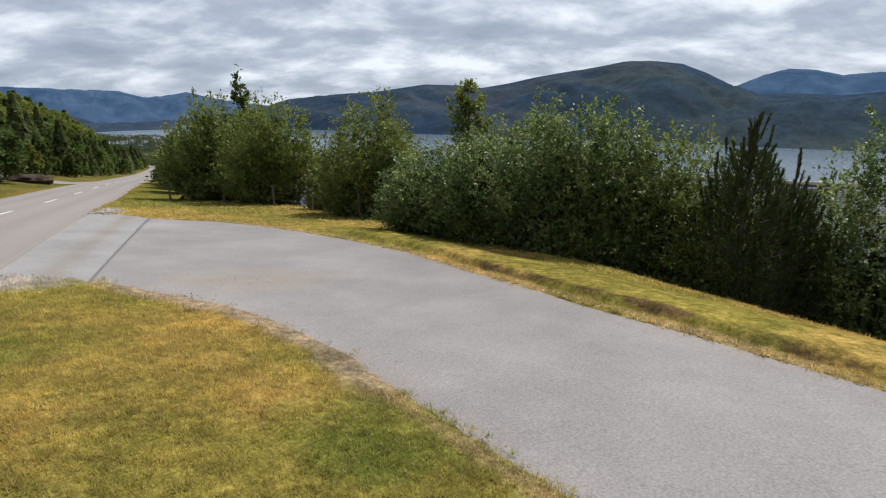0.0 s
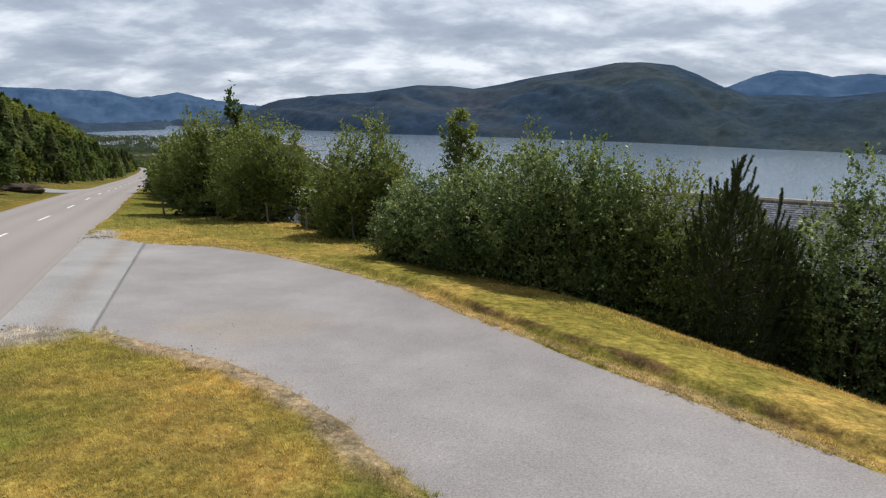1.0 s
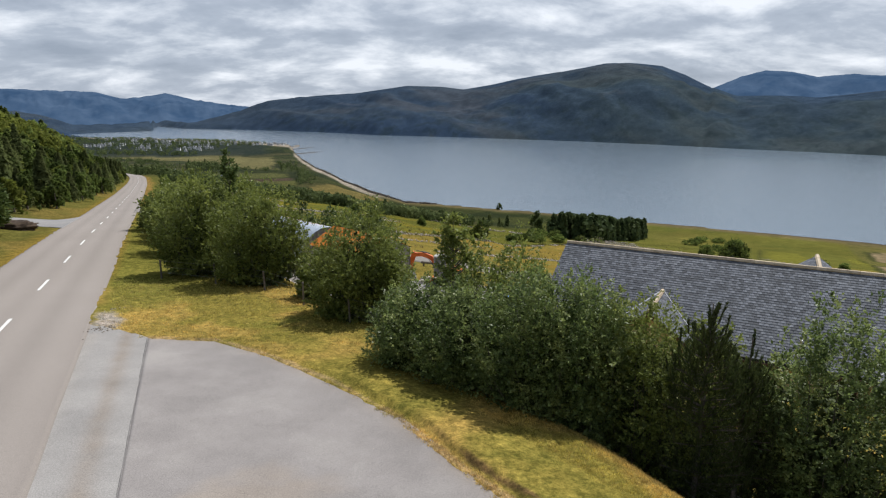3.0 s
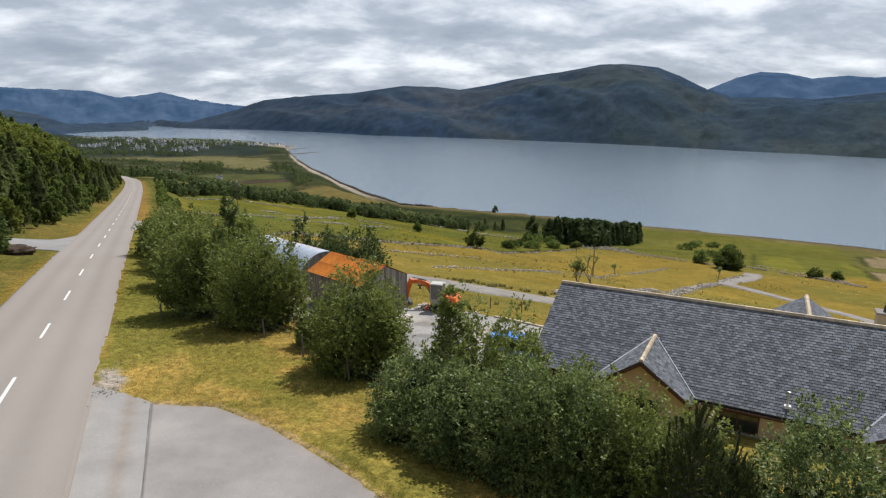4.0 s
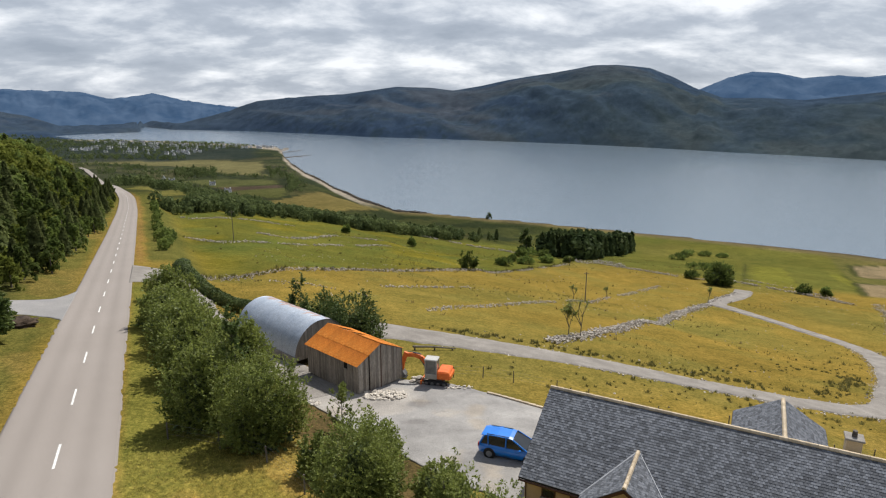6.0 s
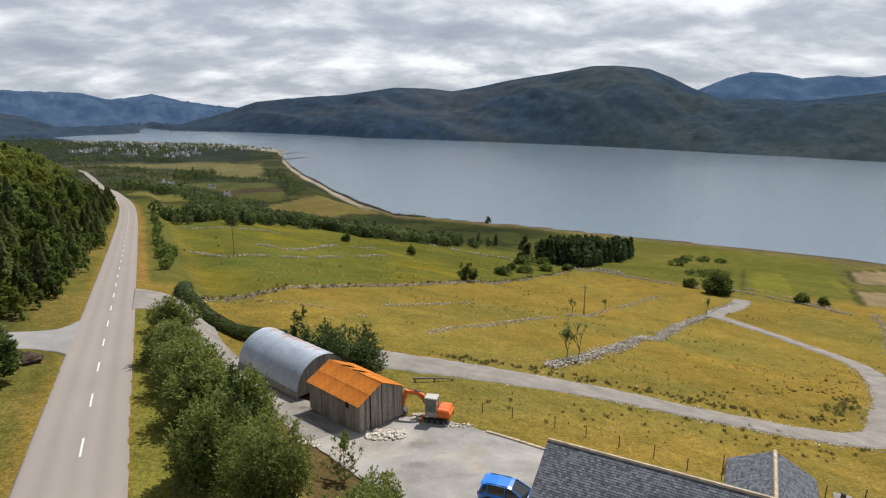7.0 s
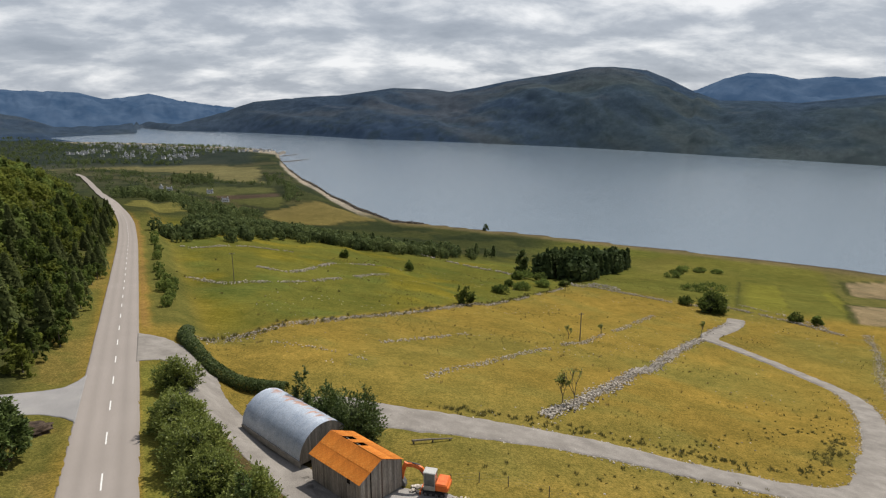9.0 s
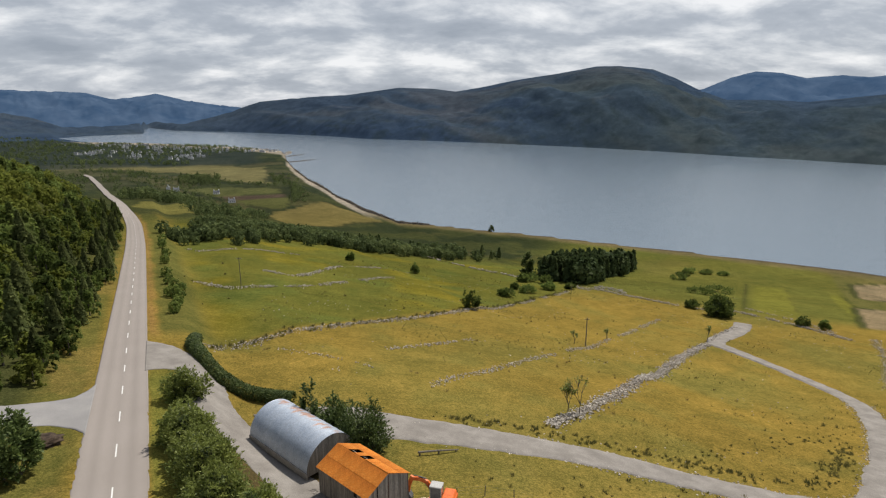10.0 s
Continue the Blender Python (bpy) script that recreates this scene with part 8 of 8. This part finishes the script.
def build_tufts():
    rng = np.random.default_rng(8)
    rows, dry = [], []
    track = resample([(1, 70.8), (11.6, 70.6), (19, 69.6), (26, 67.6), (32.8, 65.4), (39, 63.8), (47, 62.5), (53, 65), (61, 73), (72, 86)], 300)
    for _ in range(230):
        k = rng.integers(0, 300)
        x, y = track[k] + rng.normal(0, 0.9, 2) + np.array((0.3, 1.0))
        rows.append((x, y, rng.uniform(0.35, 1.0)))
    for _ in range(80):
        x, y = rng.uniform(34, 76), 0
        y = 66 + (x - 34) * 0.62 + abs(rng.normal(0, 2.4)) - 1
        rows.append((x, y, rng.uniform(0.25, 0.7)))
    for _ in range(80):
        x = rng.uniform(4, 50)
        y = 51 + rng.uniform(0, 9) - 0.02 * x * 3
        rows.append((x, y, rng.uniform(0.25, 0.8)))
    for _ in range(16):
        a = rng.uniform(0, 1)
        x, y = rng.uniform(-30, 110), 0
        y = 95 + 1.43 * (x + 37.5) - rng.uniform(-6, 60) ** 1.0
        if y < 74:
            continue
        rows.append((x, y, rng.uniform(0.3, 0.8)))
    edge = resample([(-36.5, 96), (-26.1, 110), (-12.7, 128.5), (0, 146), (9.9, 160.8), (16, 172), (38, 206), (63.4, 241)], 300)
    for _ in range(260):
        k = rng.integers(0, 300)
        x, y = edge[k] + rng.normal(0, 0.9, 2)
        rows.append((x, y, rng.uniform(0.6, 1.5)))
    for _ in range(18):
        x, y = rng.uniform(60, 84), rng.uniform(74, 100)
        if y > 60 + 0.62 * (x - 34) + 8:
            rows.append((x, y, rng.uniform(0.5, 1.3)))
    for _ in range(36):
        x, y = rng.uniform(-75, 60), rng.uniform(120, 300)
        if -144 * (x + 37.5) + 100.5 * (y - 95) > 0:
            rows.append((x, y, rng.uniform(0.5, 1.3)))
    rows = [(a, b, c * 0.6) for a, b, c in rows]
    tufts("rush_clumps", rows, M["rush"], "dark rush clumps scattered over the pasture")
    for _ in range(90):
        x, y = rng.uniform(-34, 100), rng.uniform(72, 190)
        if 95 + 1.43 * (x + 37.5) > y > 68:
            dry.append((x, y, rng.uniform(0.3, 0.7)))
    spots = rng.uniform((-36, 66), (150, 330), (26000, 2))
    sx, sy = spots[:, 0], spots[:, 1]
    _, d = road_frame(sx, sy)
    track = edge_gap(sx, sy, [(-20, 66), (-5, 66.5), (11, 66), (25, 63.4), (37.5, 59.2), (47, 57.5), (55, 60), (64, 69.5), (88, 99.6), (95.5, 115), (94.8, 133), (88.5, 161), (101, 176), (117, 197)])
    ok = (d > 12) & (track > 3.4) & (np.hypot(sx, sy) < 330) & (value_noise(sx, sy, 16, 101, 3) + 0.5 * value_noise(sx, sy, 60, 102, 2) > 0.30) & (edge_gap(sx, sy, [(-37.2, 92.5), (-32.8, 83.4), (-26, 76.4), (-17.6, 73.6)]) > 2.5)
    weeds = [(x, y, rng.uniform(0.14, 0.36) * (1 + math.hypot(x, y) / 260)) for x, y in spots[ok][:2000]]
    tufts("weed_clumps", weeds, M["tussock"], "small dark tussocks all over the grazed fields", 7)
    P = rng.uniform((-36, 48), (150, 260), (9000, 2))
    _, d = road_frame(P[:, 0], P[:, 1])
    P = P[(d > 24) & (value_noise(P[:, 0], P[:, 1], 12, 103, 3) > 0.25)][:700]
    rubble("field_stones", [(x, y, z, rng.uniform(0.12, 0.38)) for x, y, z in zip(P[:, 0], P[:, 1], height(P[:, 0], P[:, 1]) + 0.03)], M["dyke"], "small pale stones strewn over the grazed fields", "stones", "stuff")
    tufts("dry_clumps", dry, M["straw"], "clumps of dry straw-coloured grass in the pasture", 14)


build_tufts()


# ---- village and cottages ----
M["white_wall"] = material("white_harling", [(0.66, 0.65, 0.63), (0.80, 0.79, 0.77)], 0.4, 6.0, 0.9, per_object=0.2)
M["grey_roof"] = material("distant_slate", [(0.10, 0.11, 0.125), (0.17, 0.175, 0.185)], 0.5, 6.0, 0.7, per_object=0.3)


def cottage(w, d, h, label, group=""):
    c = new("cottage")
    tagged(c, label, "house", group)
    bm = bmesh.new()
    prof = [(-d / 2, -3), (d / 2, -3), (d / 2, h), (0, h + d * 0.42), (-d / 2, h)]
    a = [bm.verts.new((-w / 2, y, z)) for y, z in prof]; b = [bm.verts.new((w / 2, y, z)) for y, z in prof]
    bm.faces.new(a); bm.faces.new(b[::-1])
    for i in range(5):
        bm.faces.new((a[i], b[i], b[(i + 1) % 5], a[(i + 1) % 5]))
    part("wall", bm, M["white_wall"], c)
    bm = bmesh.new()
    for s in (1, -1):
        slope_slab(bm, [(-w / 2 - 0.2, 0, h + d * 0.42 + 0.15), (w / 2 + 0.2, 0, h + d * 0.42 + 0.15), (w / 2 + 0.2, s * (d / 2 + 0.3), h - 0.1), (-w / 2 - 0.2, s * (d / 2 + 0.3), h - 0.1)], 0.12)
    part("roof", bm, M["grey_roof"], c)
    for x in (-w / 2 + 0.6, w / 2 - 0.6):
        bm = bmesh.new(); box(bm, x - 0.5, x + 0.5, -0.4, 0.4, h + d * 0.3, h + d * 0.42 + 1.3, 0.03); part("chimney", bm, M["white_wall"], c)
    for x in (-w * 0.28, 0.0, w * 0.28):
        bm = bmesh.new(); box(bm, x - 0.55, x + 0.55, -d / 2 - 0.06, -d / 2 + 0.05, h * 0.35, h * 0.8, 0.0); part("window", bm, M["glass"], c)
    return c


def build_village():
    rng = random.Random(3)
    G = "village houses"
    types = [cottage(7.5, 4.6, 3.4, "white harled village house with a slate roof", G), cottage(11, 4.6, 2.8, "long white village terrace with a slate roof", G), cottage(7, 4.4, 2.4, "low white cottage with a slate roof", G)]
    first = [True] * 3
    for i in range(170):
        if i < 110:
            t = rng.random() ** 0.6
            x = -1050 + 690 * t + rng.uniform(-40, 40)
            y = 1800 - 260 * t + rng.uniform(-110, 60)
        else:
            x, y = rng.uniform(-760, -450), 0
            y = 1180 + (-(x + 450)) * 0.55 + rng.uniform(0, 230)
        k = rng.choice((0, 0, 1, 2, 2))
        m = pose(x, y, ground_z(x, y), 0, 0, rng.choice((10, 15, 20, 100, 105, -5)) + rng.uniform(-8, 8))
        if first[k]:
            types[k].matrix_basis = m; first[k] = False
        else:
            copy_thing(types[k], m)
    for x, y, r in ((-300, 742, 25), (-312, 748, 110), (-247, 730, 15), (-205, 652, 30)):
        copy_thing(types[2], pose(x, y, ground_z(x, y), 0, 0, r))


build_village()


# ---- mown grass, grit and pebbles close to the camera ----
def build_lawn(n, r0, r1, per, thick, seed):
    """Tufts of short grass: each a spray of blades of one tone."""
    rng = np.random.default_rng(seed)
    r = r0 + (r1 - r0) * rng.uniform(0, 1, n) ** 0.85
    a = np.radians(rng.uniform(-44, 44, n))
    x, y = r * np.sin(a), r * np.cos(a)
    s, d = road_frame(x, y)
    edge = np.minimum(edge_gap(x, y, LEFT_EDGE), edge_gap(x, y, RIGHT_EDGE))
    ok = (~paved(x, y) | ((edge < rng.uniform(0.02, 0.24, n)) & (d > 4.5))) & (d > 3.2) & (d < 14.4 - np.clip((s + 25) * 0.1, 0, 4.5) * 0.3)
    bare = edge_gap(x, y, LEFT_EDGE)
    ok &= ~((bare < 0.24 + 0.15 * value_noise(x, y, 0.7, 45)) & (r > 4.6) & (r < 10) & (rng.uniform(0, 1, n) < 0.85))
    cut = edge_gap(x, y, RIGHT_EDGE)
    ok &= ~((cut > 0.14) & (cut < 0.42) & (d > 8.5) & (s < -22) & (rng.uniform(0, 1, n) < 0.75))
    x, y, r = x[ok], y[ok], r[ok]
    t = len(x)
    tone = cover(x, y, height(x, y)) * (rng.uniform(1.3, 3.0, t))[:, None] * np.array((1.0, 1.0, 1.0))
    dry = rng.uniform(0, 1, t) < 0.2
    tone = np.where(dry[:, None], tone * 0.6 + np.array((0.28, 0.21, 0.085)), tone)
    tall = rng.uniform(0.016, 0.042, t) * (1 + 0.5 * (rng.uniform(0, 1, t) < 0.1))
    k = np.repeat(np.arange(t), per)
    m = len(k)
    spread = 0.016 * (1 + 0.10 * r[k])
    bx, by = x[k] + rng.normal(0, 1, m) * spread, y[k] + rng.normal(0, 1, m) * spread
    bz = height(bx, by) + 0.02 + value_noise(bx, by, 0.35, 71, 3) * 0.02 + value_noise(bx, by, 2.5, 72, 2) * 0.03 - 0.004
    a = rng.uniform(0, 6.283, m)
    lean = rng.uniform(0.3, 1.8, m)
    d = np.stack([np.cos(a) * lean, np.sin(a) * lean, np.ones(m)], axis=1)
    d /= np.linalg.norm(d, axis=1)[:, None]
    l = (tall[k] * rng.uniform(0.7, 1.4, m) * (1 + 0.05 * r[k]))[:, None]
    w = (thick * (1 + 0.16 * r[k]))[:, None]
    side = np.stack([-np.sin(a), np.cos(a), np.zeros(m)], axis=1)
    c = np.stack([bx, by, bz], axis=1)
    V = np.stack([c - side * w, c + side * w, c + d * l], axis=1).reshape(-1, 3).astype(np.float32)
    me = bpy.data.meshes.new("grass_blades")
    me.vertices.add(3 * m); me.loops.add(3 * m); me.polygons.add(m)
    me.vertices.foreach_set("co", V.ravel())
    me.loops.foreach_set("vertex_index", np.arange(3 * m, dtype=np.int32))
    me.polygons.foreach_set("loop_start", np.arange(0, 3 * m, 3, dtype=np.int32))
    me.polygons.foreach_set("loop_total", np.full(m, 3, dtype=np.int32))
    me.update(calc_edges=True)
    col = np.ones((3 * m, 4), dtype=np.float32)
    col[:, :3] = np.repeat(tone[k], 3, axis=0)
    me.attributes.new("cover", "FLOAT_COLOR", "POINT").data.foreach_set("color", col.ravel())
    me.materials.append(M["blade"])
    tagged(new("grass_blades", me), "short mown grass, part green and part straw-dry", "grass", kind="stuff")


M["blade"] = material("grass_blade", [(0.8, 0.8, 0.8), (1.0, 1.0, 1.0), (1.2, 1.2, 1.15)], 3.0, 0.0, 0.7, island=0.25, spec=0.25, attribute="cover", through_light=0.6)
build_lawn(52000, 2.3, 13.1, 11, 0.0020, 15)
build_lawn(26000, 13.0, 34.0, 7, 0.0024, 16)


M["grit"] = material("brown_grit", [(0.16, 0.13, 0.10), (0.28, 0.24, 0.195), (0.46, 0.42, 0.36)], 3.0, 20.0, 0.9, island=0.45, spec=0.2)


def build_grit():
    """Loose chips and pebbles on the driveway and at its corners."""
    rng = np.random.default_rng(19)
    rows = []
    for cx, cy, rx, ry, n, size in ((-6.5, 8.1, 1.2, 0.5, 420, 0.028), (-4.3, 7.75, 1.2, 0.25, 120, 0.018), (-11.6, 20.0, 0.45, 0.8, 90, 0.05), (-12.7, 22.0, 0.3, 1.3, 80, 0.05), (-3.4, 9.0, 0.7, 0.5, 30, 0.012), (-2.6, 11.0, 1.5, 2.0, 14, 0.013), (0.5, 7.0, 2.0, 3.0, 14, 0.010), (-2.5, 6.7, 0.4, 0.25, 30, 0.022)):
        for _ in range(n):
            x, y = cx + rng.normal(0, rx * 0.5), cy + rng.normal(0, ry * 0.5)
            rows.append((x, y, ground_z(x, y) + 0.018, size * rng.uniform(0.5, 1.8)))
    for line in (RIGHT_EDGE[:12],):
        c = resample(line, 400)
        for _ in range(150):
            x, y = c[rng.integers(0, 400)] + rng.normal(0, 0.06, 2)
            rows.append((x, y, ground_z(x, y) + 0.016, 0.012 * rng.uniform(0.5, 2.0)))
    rubble("grit", rows, M["grit"], "loose pale grit and pebbles on the tarmac edges", "gravel", "stuff")


build_grit()
